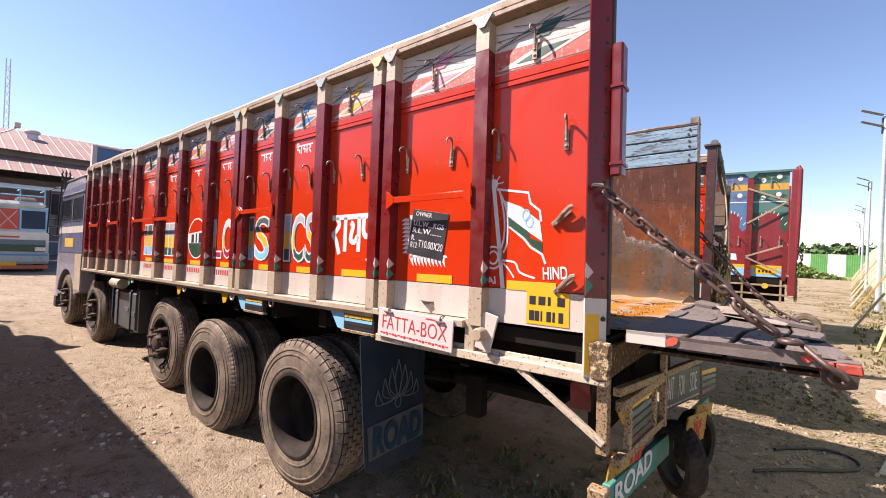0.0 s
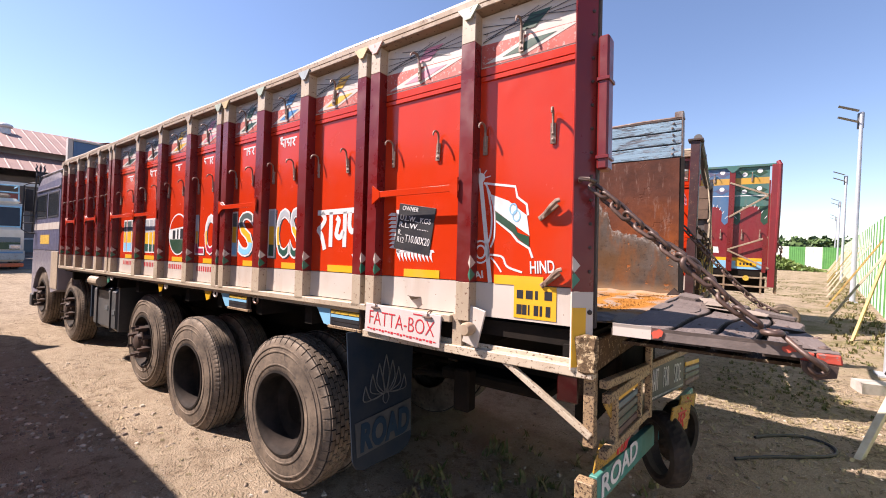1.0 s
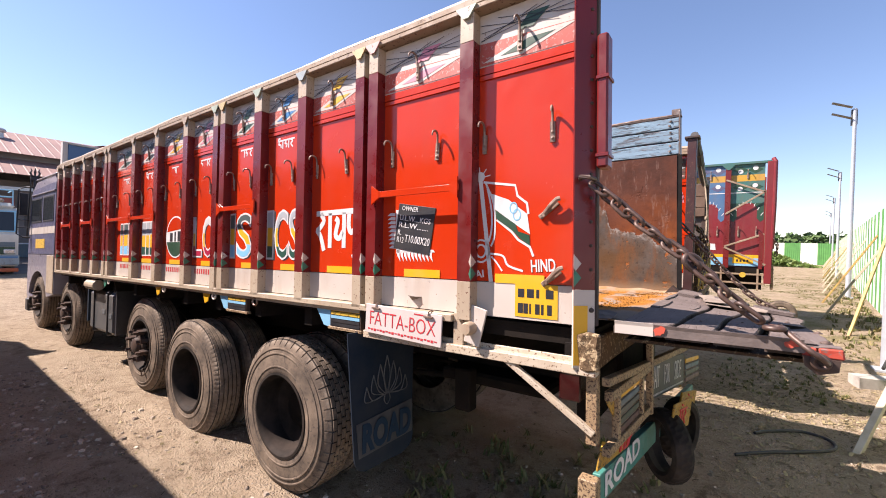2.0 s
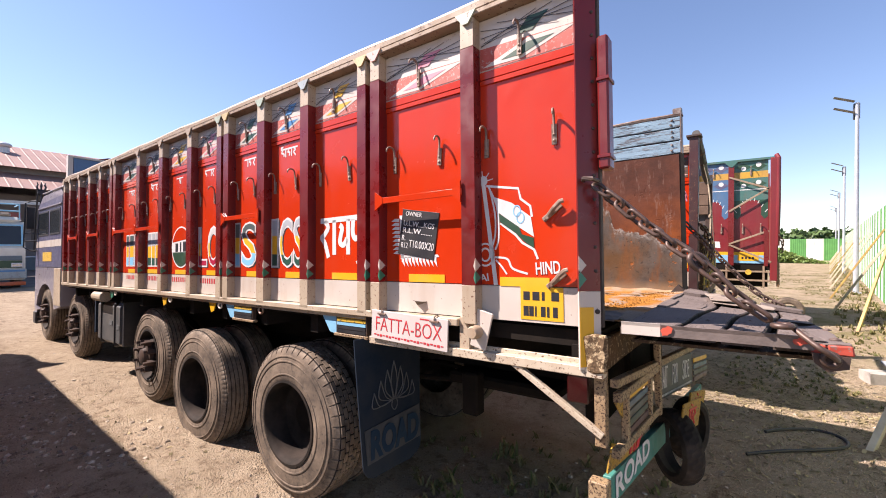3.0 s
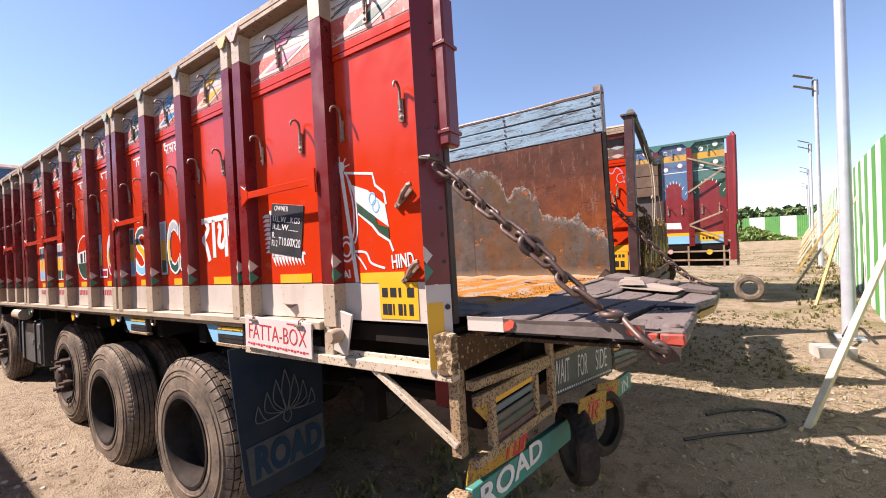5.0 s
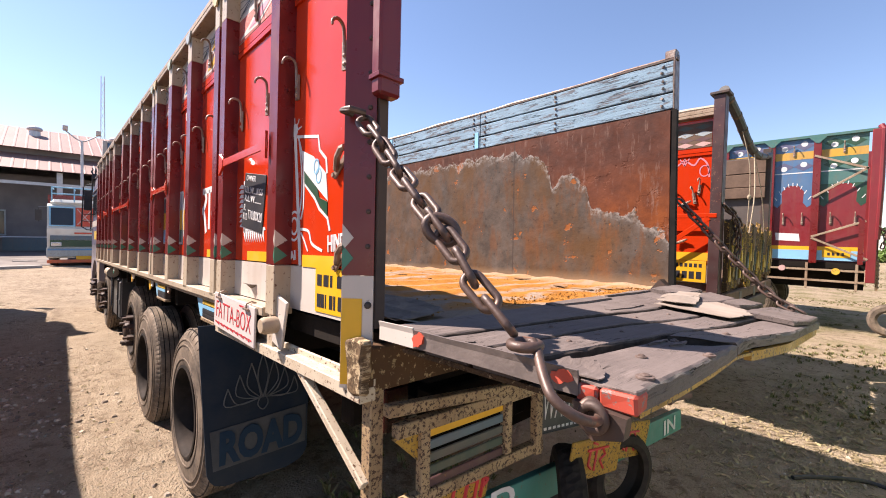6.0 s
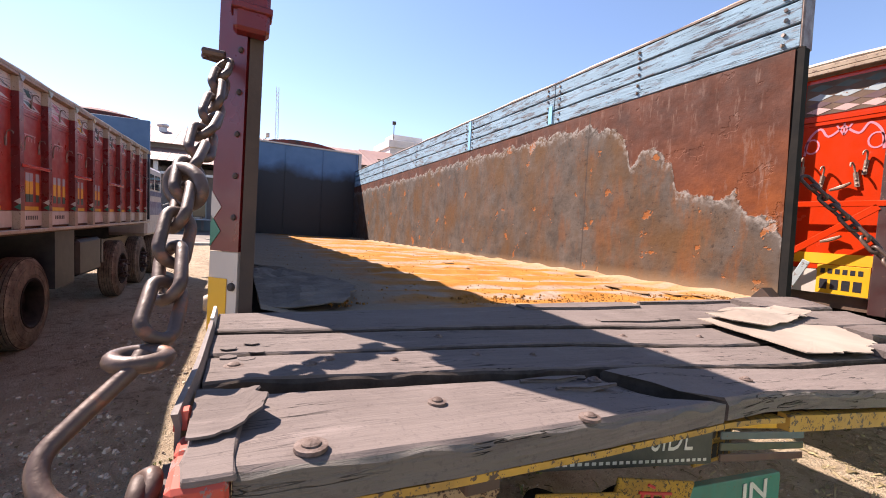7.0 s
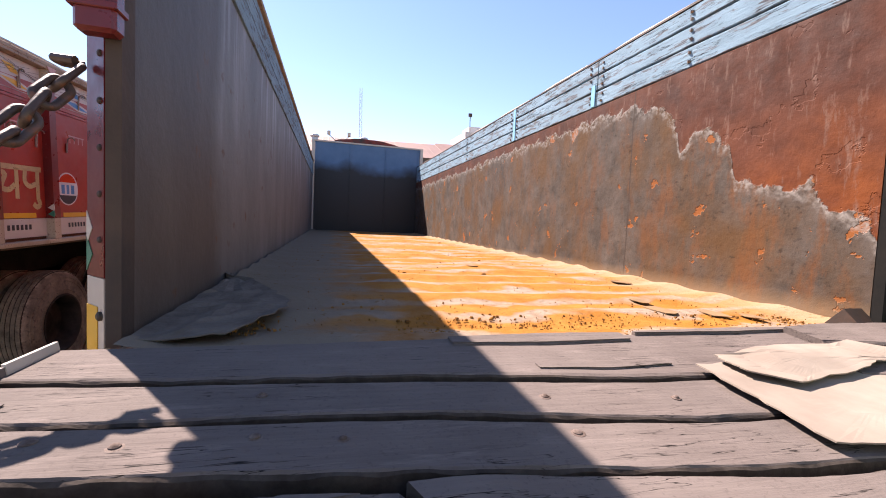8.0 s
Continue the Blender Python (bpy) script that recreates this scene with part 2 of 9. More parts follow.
def rusted_sheet():
    """Steel lining: bare red rust above, a grey flaking coat below a ragged edge that falls towards the rear."""
    n = Nodes("rusted_lining", 0.72)
    x, y, z = n.xyz()
    # the coat's upper edge, read along the wall from front to rear
    line = n.t.nodes.new("ShaderNodeValToRGB")
    ramp = line.color_ramp
    edge_pts = ((-2.2, 2.56), (-1.65, 2.545), (-1.26, 2.55), (-0.95, 2.455), (-0.85, 2.316), (-0.82, 2.18), (-0.74, 2.28), (-0.68, 2.28), (-0.53, 2.19), (-0.477, 1.985), (-0.33, 1.975), (-0.215, 1.91), (-0.14, 1.93), (-0.07, 1.825), (0.06, 1.81), (0.12, 1.60))
    while len(ramp.elements) < len(edge_pts):
        ramp.elements.new(0.5)
    for e, (px, pz) in zip(ramp.elements, edge_pts):
        e.position = (px + 2.2) / 2.32
    for e, (px, pz) in zip(ramp.elements, edge_pts):
        g = (pz - 1.5) / 1.2
        e.color = (g, g, g, 1.0)
    n.put(line.inputs[0], n.step(x, -2.2, 0.12))
    edge = n.math("MULTIPLY_ADD", line.outputs[0], 1.2, 1.5)
    jag = n.math("MULTIPLY_ADD", n.noise(6.0, 3, 0.5), 0.22, -0.11)
    jag2 = n.math("MULTIPLY_ADD", n.noise(22, 6, 0.65), 0.14, -0.07)
    d = n.math("SUBTRACT", n.math("ADD", n.math("ADD", edge, jag), jag2), z)
    coat = n.step(d, -0.004, 0.010)
    lip = n.math("MULTIPLY", n.step(d, -0.02, 0.0), n.step(d, 0.075, 0.01))
    rust = n.mix(n.step(n.noise(5.0, 7, 0.66), 0.36, 0.66), (0.056, 0.022, 0.015), (0.106, 0.038, 0.023))
    bright = n.math("MULTIPLY", n.step(n.math("MULTIPLY_ADD", n.noise(3.0, 5), 0.9, z), 2.75, 2.30), n.step(x, -1.5, -0.7))
    rust = n.mix(n.math("MULTIPLY", bright, 0.85), rust, n.mix(n.step(n.noise(9, 6, 0.66), 0.38, 0.66), (0.125, 0.033, 0.010), (0.215, 0.058, 0.013)))
    rust = n.mix(n.math("MULTIPLY", n.step(n.noise(30, 6, 0.7, (1, 1, 0.22)), 0.56, 0.70), 0.55), rust, (0.20, 0.125, 0.10))
    grey = n.mix(n.step(n.noise(5.5, 7, 0.68), 0.36, 0.66), (0.052, 0.041, 0.034), (0.105, 0.083, 0.070))
    grey = n.mix(n.math("MULTIPLY", n.step(n.noise(3.1, 5, 0.6, (1, 1, 0.6)), 0.46, 0.66), 0.85), grey, (0.095, 0.047, 0.018))
    runs = n.noise(7.0, 7, 0.7, (1.0, 1.0, 0.35))
    grey = n.mix(n.math("MULTIPLY", n.step(runs, 0.50, 0.64), n.step(x, -2.6, 0.0, 0.25, 0.85)), grey, n.mix(n.noise(16, 5), (0.085, 0.034, 0.014), (0.19, 0.074, 0.024)))
    spots = n.step(n.math("MULTIPLY_ADD", n.step(x, -1.0, 0.1), 0.05, n.noise(6.5, 5, 0.62)), 0.650, 0.665)
    grey = n.mix(spots, grey, (0.24, 0.080, 0.022))
    grey = n.mix(n.math("MULTIPLY", n.step(n.noise(24, 7, 0.75), 0.58, 0.66), 0.6), grey, (0.022, 0.016, 0.012))
    grey = n.mix(n.math("MULTIPLY", lip, n.step(n.noise(42, 4), 0.4, 0.62)), grey, (0.26, 0.235, 0.215))
    c = n.mix(coat, rust, grey)
    seam = n.step(n.math("ABSOLUTE", n.math("SUBTRACT", n.math("FRACT", n.math("MULTIPLY", x, 0.41)), 0.5)), 0.004, 0.0)
    c = n.mix(seam, c, (0.05, 0.035, 0.028))
    c = n.mix(n.step(z, 1.50, 1.43, 0.0, 0.6), c, (0.26, 0.17, 0.10))
    h = n.math("ADD", n.math("MULTIPLY", coat, 1.2), n.math("ADD", n.math("MULTIPLY", n.noise(28, 6, 0.7), 0.7), n.math("MULTIPLY", spots, -0.8)))
    n.bump(h, 0.65, 0.006)
    return n.done(c, n.step(n.noise(12, 4), 0.3, 0.7, 0.6, 0.9))


M["rust"] = rusted_sheet()


def dark_lining():
    """Blackened steel lining: brown at its rear sheet, blue-grey farther in, pale streaks with lens haze in their
    colour near its top edge.
    """
    n = Nodes("dark_lining", 0.6)
    x, y, z = n.xyz()
    inner = n.step(n.math("MULTIPLY_ADD", n.noise(1.3, 4), 0.5, x), -0.42, -0.60)
    base = n.mix(inner, (0.060, 0.046, 0.040), (0.105, 0.098, 0.098))
    pale = n.mix(inner, (0.096, 0.076, 0.066), (0.175, 0.165, 0.163))
    c = n.mix(n.step(n.noise(3.0, 6, 0.62, (1, 1, 0.4)), 0.35, 0.7), base, pale)
    # these pale streaks also carry the haze over the upper lining as colour
    runs = n.math("MULTIPLY", n.step(n.noise(5.0, 6, 0.7, (1.4, 1, 0.12)), 0.50, 0.68), n.step(n.math("MULTIPLY_ADD", n.noise(2.0, 4), 0.9, z), 2.45, 2.95))
    c = n.mix(n.math("MULTIPLY", runs, n.math("MULTIPLY", inner, 0.8)), c, (0.34, 0.345, 0.36))
    c = n.mix(n.step(n.noise(9, 6, 0.65), 0.62, 0.68), c, (0.10, 0.048, 0.026))
    n.bump(n.math("ADD", n.noise(26, 6, 0.65), n.math("MULTIPLY", n.noise(3.5, 3), 1.5)), 0.4, 0.006)
    return n.done(c)


M["lining"] = dark_lining()


def ochre_floor():
    """Sheet floor under yellow dust, with grey bare bands across it."""
    n = Nodes("dusty_floor", 0.92)
    x, y, z = n.xyz()
    wob = n.math("MULTIPLY_ADD", n.noise(2.2, 4), 0.5, x)
    band = n.math("SINE", n.math("MULTIPLY", wob, 25.0))
    bare = n.math("MULTIPLY", n.step(band, 0.05, 0.75), n.step(n.noise(3.5, 5), 0.28, 0.55))
    dust = n.mix(n.step(n.noise(7, 6, 0.65), 0.35, 0.7), (0.27, 0.103, 0.014), (0.37, 0.162, 0.032))
    pale = n.mix(n.step(n.noise(22, 5), 0.4, 0.7), (0.30, 0.225, 0.17), (0.22, 0.16, 0.12))
    c = n.mix(bare, dust, pale)
    c = n.mix(n.step(n.math("MULTIPLY_ADD", n.noise(4, 4), 0.7, y), 2.35, 2.75), c, (0.34, 0.225, 0.14))
    c = n.mix(n.step(n.math("MULTIPLY_ADD", n.noise(5, 5, 0.6), 0.9, y), 1.18, 0.85), c, (0.20, 0.155, 0.115))
    c = n.mix(n.math("MULTIPLY", n.step(n.noise(48, 4), 0.63, 0.68), n.step(n.noise(3.3, 2), 0.45, 0.6)), c, (0.16, 0.085, 0.03))
    n.bump(n.math("ADD", n.noise(30, 6, 0.7), n.math("MULTIPLY", n.noise(8, 3), 1.2)), 0.7, 0.012)
    return n.done(c)


M["floor"] = ochre_floor()


def old_wood(name, a, b, dark, along="y", paint=None, wear=0.56, dust=None, relief=0.8, calm=0.0):
    """Weathered board: long grain, checks, and what is left of its paint."""
    n = Nodes(name, 0.85)
    st = {"y": (22.0, 1.1, 22.0), "x": (1.1, 22.0, 22.0)}[along]
    grain = n.noise(4.2, 8, 0.7, st)
    c = n.mix(n.step(grain, 0.34 - calm, 0.68 + calm), a, b)
    c = n.mix(n.math("MULTIPLY", n.random(), 0.45), c, b)
    if calm:
        worn = n.noise(1.6, 6, 0.6)
        c = n.mix(n.math("MULTIPLY", n.step(worn, 0.45, 0.7), 0.55), c, tuple(0.55 * k for k in a))
        scuff = n.noise(9.0, 7, 0.72, tuple(v * 0.5 if v < 2 else v * 0.16 for v in st))
        c = n.mix(n.math("MULTIPLY", n.step(scuff, 0.56, 0.66), 0.5), c, tuple(min(1.0, 1.35 * k) for k in b))
    check = n.step(n.noise(7.0, 6, 0.7, tuple(s * 0.5 if s > 2 else s * 0.5 for s in st)), 0.68, 0.71)
    line = n.step(n.math("ABSOLUTE", n.math("SUBTRACT", n.noise(3.0, 4, 0.6, tuple(s * 0.45 if s > 2 else s * 0.4 for s in st)), 0.5)), 0.006, 0.002)
    check = n.math("MAXIMUM", check, n.math("MULTIPLY", line, n.step(n.noise(4.0, 3), 0.46, 0.56)))
    if paint:
        left = n.step(n.noise(5.0, 8, 0.74, tuple(s * 0.35 if s > 2 else s for s in st)), wear + 0.025, wear - 0.025)
        p = n.mix(n.step(n.noise(3, 4), 0.35, 0.7), paint, tuple(min(1.0, k * 1.25) for k in paint))
        c = n.mix(left, c, p)
    if dust:
        c = n.mix(n.math("MULTIPLY", n.step(n.noise(3.0, 5, 0.6), 0.4, 0.75), 0.6), c, dust)
    c = n.mix(check, c, dark)
    c = n.mix(n.math("MULTIPLY", n.step(n.noise(130, 3, 0.6), 0.58, 0.68), 0.2), c, dark)
    n.bump(n.math("SUBTRACT", n.math("MULTIPLY", grain, 1.0), n.math("MULTIPLY", check, 1.6)), relief, 0.006)
    return n.done(c)


M["plank"] = old_wood("weathered_plank", (0.088, 0.069, 0.062), (0.170, 0.135, 0.122), (0.012, 0.009, 0.008), "y", dust=(0.202, 0.164, 0.147), relief=0.4, calm=0.10)
M["blueplank"] = old_wood("flaking_blue_plank", (0.030, 0.036, 0.045), (0.20, 0.21, 0.23), (0.018, 0.020, 0.025), "x", (0.185, 0.275, 0.345), 0.545, relief=0.8)


def lettering_bands(name, low, mid, high, z1, z2):
    """Painted letters whose colour changes in steps with height, as the sign painter did them."""
    n = Nodes(name, 0.4)
    x, y, z = n.xyz()
    w = n.math("MULTIPLY_ADD", n.noise(5, 2), 0.05, z)
    c = n.mix(n.step(w, z1, z1 + 0.006), low, mid)
    c = n.mix(n.step(w, z2, z2 + 0.006), c, high)
    n.bump(n.noise(40, 4), 0.1, 0.003)
    return n.done(c)


M["let_lo"] = lettering_bands("crimson_yellow_white_letters", (0.36, 0.015, 0.05), (0.72, 0.38, 0.02), (0.56, 0.53, 0.51), 1.78, 1.90)
M["let_s"] = lettering_bands("sky_yellow_grey_letters", (0.20, 0.48, 0.70), (0.72, 0.38, 0.02), (0.07, 0.10, 0.10), 1.79, 1.92)
M["let_ics"] = lettering_bands("green_yellow_grey_letters", (0.02, 0.075, 0.055), (0.72, 0.38, 0.02), (0.36, 0.38, 0.40), 1.77, 1.91)


def ground_mat():
    n = Nodes("dirt_yard", 0.95)
    x, y, z = n.xyz()
    big = n.noise(0.35, 6, 0.6)
    mid = n.noise(2.6, 7, 0.68)
    c = n.mix(n.step(mid, 0.32, 0.70), (0.369, 0.276, 0.187), (0.543, 0.428, 0.303))
    c = n.mix(n.step(big, 0.42, 0.68), c, (0.436, 0.340, 0.238))
    c = n.mix(n.math("MULTIPLY", n.step(n.noise(0.8, 6, 0.65), 0.56, 0.70), 0.6), c, (0.223, 0.161, 0.107))
    stones = n.voronoi(46)
    pale = n.step(stones[1], 0.0, 1.0)
    peb = n.step(stones[0], 0.42, 0.25)
    c = n.mix(n.math("MULTIPLY", peb, n.step(n.noise(1.6, 4), 0.35, 0.62, 0.25, 0.9)), c, n.mix(stones[1], (0.233, 0.184, 0.135), (0.582, 0.488, 0.369)))
    grit = n.voronoi(150)
    c = n.mix(n.math("MULTIPLY", n.step(grit[0], 0.5, 0.2), 0.5), c, n.mix(grit[1], (0.213, 0.156, 0.107), (0.601, 0.478, 0.344)))
    track = n.math("ABSOLUTE", n.math("SINE", n.math("MULTIPLY_ADD", n.noise(0.6, 3), 2.5, n.math("MULTIPLY", y, 2.4))))
    c = n.mix(n.math("MULTIPLY", n.step(track, 0.30, 0.05), n.step(n.noise(1.1, 5), 0.45, 0.65, 0.0, 0.45)), c, (0.204, 0.147, 0.098))
    c = n.mix(n.math("MULTIPLY", n.step(n.noise(7.5, 8, 0.74), 0.50, 0.60), n.step(n.noise(0.7, 4), 0.38, 0.60, 0.10, 0.85)), c, (0.184, 0.126, 0.080))
    # thin grass and litter away from the wheels' tracks
    far = n.step(n.math("MULTIPLY_ADD", n.noise(0.5, 4), 5.0, y), 7.5, 11.0)
    grass = n.math("MULTIPLY", far, n.step(n.noise(1.3, 7, 0.7), 0.46, 0.60))
    c = n.mix(n.math("MULTIPLY", grass, 0.75), c, n.mix(n.noise(8, 4), (0.097, 0.110, 0.029), (0.262, 0.212, 0.090)))
    n.bump(n.math("ADD", n.math("MULTIPLY", peb, 0.8), n.math("ADD", n.math("MULTIPLY", n.noise(20, 8, 0.75), 1.8), n.math("MULTIPLY", n.step(grit[0], 0.6, 0.1), 0.35))), 1.0, 0.030)
    return n.done(c)


M["ground"] = ground_mat()


def roof_mat():
    n = Nodes("tan_roof_sheet", 0.6)
    c = n.mix(n.step(n.noise(0.5, 6, 0.6), 0.35, 0.7), (0.275, 0.158, 0.130), (0.215, 0.122, 0.104))
    c = n.mix(n.step(n.noise(3, 5, 0.6, (0.2, 1, 0.2)), 0.5, 0.75, 0, 0.5), c, (0.20, 0.115, 0.095))
    return n.done(c)


M["roof"] = roof_mat()
M["hardstand"] = plain("oily_hard_standing", (0.21, 0.185, 0.165), 0.9, (0.105, 0.092, 0.084), 0.7, 0.5, 0.0, 6.0)


def card_mat():
    n = Nodes("torn_cardboard", 0.85)
    c = n.mix(n.step(n.noise(6, 5), 0.35, 0.7), (0.31, 0.255, 0.21), (0.235, 0.185, 0.15))
    n.bump(n.noise(35, 4), 0.2, 0.004)
    return n.done(c)


M["card"] = card_mat()
M["rail_cream"] = painted("weathered_rail_paint", (0.33, 0.245, 0.165), 0.6, (0.23, 0.155, 0.10), chips=0.58, dusty=0.7, dirt=(0.16, 0.085, 0.045), chip=(0.10, 0.05, 0.03))
M["peel"] = painted("peeling_cream_paint", (0.50, 0.43, 0.33), 0.55, (0.40, 0.31, 0.21), chips=0.575, dusty=0.5, dirt=(0.25, 0.12, 0.05), chip=(0.10, 0.045, 0.02), bump=0.3, grain=75.0)
M["rustcream"] = painted("rusted_cream_paint", (0.36, 0.255, 0.140), 0.6, (0.20, 0.118, 0.058), chips=0.525, dusty=0.95, dirt=(0.11, 0.052, 0.022), chip=(0.055, 0.024, 0.012), bump=0.5, grain=85.0)

# ---------------------------------------------------------------- building helpers
def part(name, bm, material, parent=None, label="", m=None, smooth=False):
    """Links a bmesh as one mesh object under a thing or a part."""
    bmesh.ops.recalc_face_normals(bm, faces=bm.faces)
    me = bpy.data.meshes.new(name)
    bm.to_mesh(me)
    bm.free()
    if smooth:
        me.shade_smooth()
        me.set_sharp_from_angle(angle=radians(38))
    return hang(name, me, material, parent, label, m)


def hang(name, me, material, parent=None, label="", m=None):
    if material and not me.materials:
        me.materials.append(M[material] if isinstance(material, str) else material)
    ob = new(name, me)
    if parent:
        ob.parent = parent
    if m is not None:
        ob.matrix_basis = m
    if label:
        tagged(ob, label)
    if name in SMALL:
        tagged(ob, kind="stuff")
    return ob


# brushed strokes and plain bars too small to pick apart
SMALL = {"plate_marking", "phone_bars", "badge_bars", "flame_border", "flag_outline", "sign_small_bars", "dotted_line", "red_word", "pale_strokes", "lotus_drawing", "small_words", "name_bar", "corner_rivets", "plank_bolts", "flower_drawing", "band_line", "tank_lettering", "sheet_scrap"}


def thing(name, label, category, m=None, group="", kind=""):
    ob = new(name)
    ob.empty_display_size = 0.2
    if m is not None:
        ob.matrix_basis = m
    return tagged(ob, label, category, group, kind)


def box(bm, x0, x1, y0, y1, z0, z1, m=None):
    vs = [bm.verts.new((x, y, z)) for x in (x0, x1) for y in (y0, y1) for z in (z0, z1)]
    if m is not None:
        bmesh.ops.transform(bm, matrix=m, verts=vs)
    for f in ((0, 1, 3, 2), (4, 6, 7, 5), (0, 4, 5, 1), (2, 3, 7, 6), (0, 2, 6, 4), (1, 5, 7, 3)):
        bm.faces.new([vs[i] for i in f])
    return vs


def boxes(*list_of, bevel=0.0, m=None):
    bm = bmesh.new()
    for b in list_of:
        box(bm, *b)
    if bevel:
        bmesh.ops.bevel(bm, geom=list(bm.edges), offset=bevel, segments=1, affect="EDGES", clamp_overlap=True)
    if m is not None:
        bmesh.ops.transform(bm, matrix=m, verts=bm.verts)
    return bm


def bar(p, q, w, h, up=(0, 0, 1), bevel=0.003):
    """A straight bar of section w x h from p to q."""
    p, q = Vector(p), Vector(q)
    d = (q - p)
    L = d.length
    z = d.normalized()
    x = Vector(up).cross(z).normalized()
    y = z.cross(x)
    m = Matrix((x, y, z)).transposed().to_4x4()
    m.translation = p
    bm = boxes((-w / 2, w / 2, -h / 2, h / 2, 0, L), bevel=bevel)
    bmesh.ops.transform(bm, matrix=m, verts=bm.verts)
    return bm


def tube(bm, pts, r, seg=8, closed=False, caps=True):
    """A round rod along points; r may be a list."""
    pts = [Vector(p) for p in pts]
    n = len(pts)
    rings = []
    last = None
    for i, p in enumerate(pts):
        a = pts[(i - 1) % n] if closed or i else p
        b = pts[(i + 1) % n] if closed or i < n - 1 else p
        t = (b - a).normalized()
        if last is None:
            u = t.orthogonal().normalized()
        else:
            u = (last - t * last.dot(t)).normalized()
        last = u
        v = t.cross(u)
        rr = r[i] if isinstance(r, (list, tuple)) else r
        rings.append([bm.verts.new(p + (u * math.cos(k) + v * math.sin(k)) * rr) for k in (2 * math.pi * j / seg for j in range(seg))])
    if closed:
        # match the last ring to the first
        best = min(range(seg), key=lambda s: (rings[-1][s].co - rings[0][0].co).length)
        rings.append(rings[0][-best:] + rings[0][:-best] if best else rings[0])
    for a, b in zip(rings, rings[1:]):
        for j in range(seg):
            k = (j + 1) % seg
            bm.faces.new((a[j], a[k], b[k], b[j]))
    if caps and not closed:
        bm.faces.new(rings[0][::-1])
        bm.faces.new(rings[-1])
    return bm


def rod(pts, r, seg=8, closed=False):
    return tube(bmesh.new(), pts, r, seg, closed)


def arc(c, r, a0, a1, n, plane="xz"):
    i, j = "xyz".index(plane[0]), "xyz".index(plane[1])
    out = []
    for k in range(n + 1):
        a = radians(a0 + (a1 - a0) * k / n)
        p = list(c)
        p[i] += r * math.cos(a)
        p[j] += r * math.sin(a)
        out.append(tuple(p))
    return out


def lathe(bm, profile, seg=48, dips=None):
    """Turns a profile of (radius, y) round the y axis. dips(i, j) may change a radius."""
    rings = []
    for i, (r, y) in enumerate(profile):
        ring = []
        for j in range(seg):
            rr = r + (dips(i, j) if dips else 0)
            a = 2 * math.pi * j / seg
            ring.append(bm.verts.new((rr * math.cos(a), y, rr * math.sin(a))))
        rings.append(ring)
    for a, b in zip(rings, rings[1:]):
        for j in range(seg):
            k = (j + 1) % seg
            bm.faces.new((a[j], a[k], b[k], b[j]))
    return rings


def plate(pts, y0, y1, m=None):
    """A flat plate in the xz plane, from y0 to y1, with a simple outline of (x, z)."""
    bm = bmesh.new()
    a = [bm.verts.new((x, y0, z)) for x, z in pts]
    b = [bm.verts.new((x, y1, z)) for x, z in pts]
    bm.faces.new(a)
    bm.faces.new(b[::-1])
    for i in range(len(pts)):
        j = (i + 1) % len(pts)
        bm.faces.new((a[i], a[j], b[j], b[i]))
    if m is not None:
        bmesh.ops.transform(bm, matrix=m, verts=bm.verts)
    return bm


def add_plate(bm, pts, y0, y1):
    src = plate(pts, y0, y1)
    me = bpy.data.meshes.new("tmp")
    src.to_mesh(me)
    src.free()
    bm.from_mesh(me)
    bpy.data.meshes.remove(me)


def ribbon(bm, pts, w, y0, y1):
    """A brush stroke of width w through (x, z) points, as a thin plate."""
    pts = [Vector((x, 0, z)) for x, z in pts]
    left, right = [], []
    for i, p in enumerate(pts):
        d = (pts[min(i + 1, len(pts) - 1)] - pts[max(i - 1, 0)]).normalized()
        s = Vector((-d.z, 0, d.x)) * w / 2
        left.append(p + s)
        right.append(p - s)
    for i in range(len(pts) - 1):
        quad = [left[i], left[i + 1], right[i + 1], right[i]]
        a = [bm.verts.new((q.x, y0, q.z)) for q in quad]
        b = [bm.verts.new((q.x, y1, q.z)) for q in quad]
        bm.faces.new(a)
        bm.faces.new(b[::-1])
        for k in range(4):
            bm.faces.new((a[k], a[(k + 1) % 4], b[(k + 1) % 4], b[k]))


def strokes(lines, w, y0, y1):
    bm = bmesh.new()
    for pts in lines:
        ribbon(bm, pts, w, y0, y1)
    return bm


def bend(pts, n=6):
    """A smooth line through points."""
    out = []
    P = [pts[0]] + list(pts) + [pts[-1]]
    for i in range(1, len(P) - 2):
        for k in range(n):
            t = k / n
            out.append(tuple(0.5 * (2 * b + (c - a) * t + (2 * a - 5 * b + 4 * c - d) * t * t + (3 * b - a - 3 * c + d) * t ** 3)
                             for a, b, c, d in zip(P[i - 1], P[i], P[i + 1], P[i + 2])))
    out.append(tuple(pts[-1]))
    return out


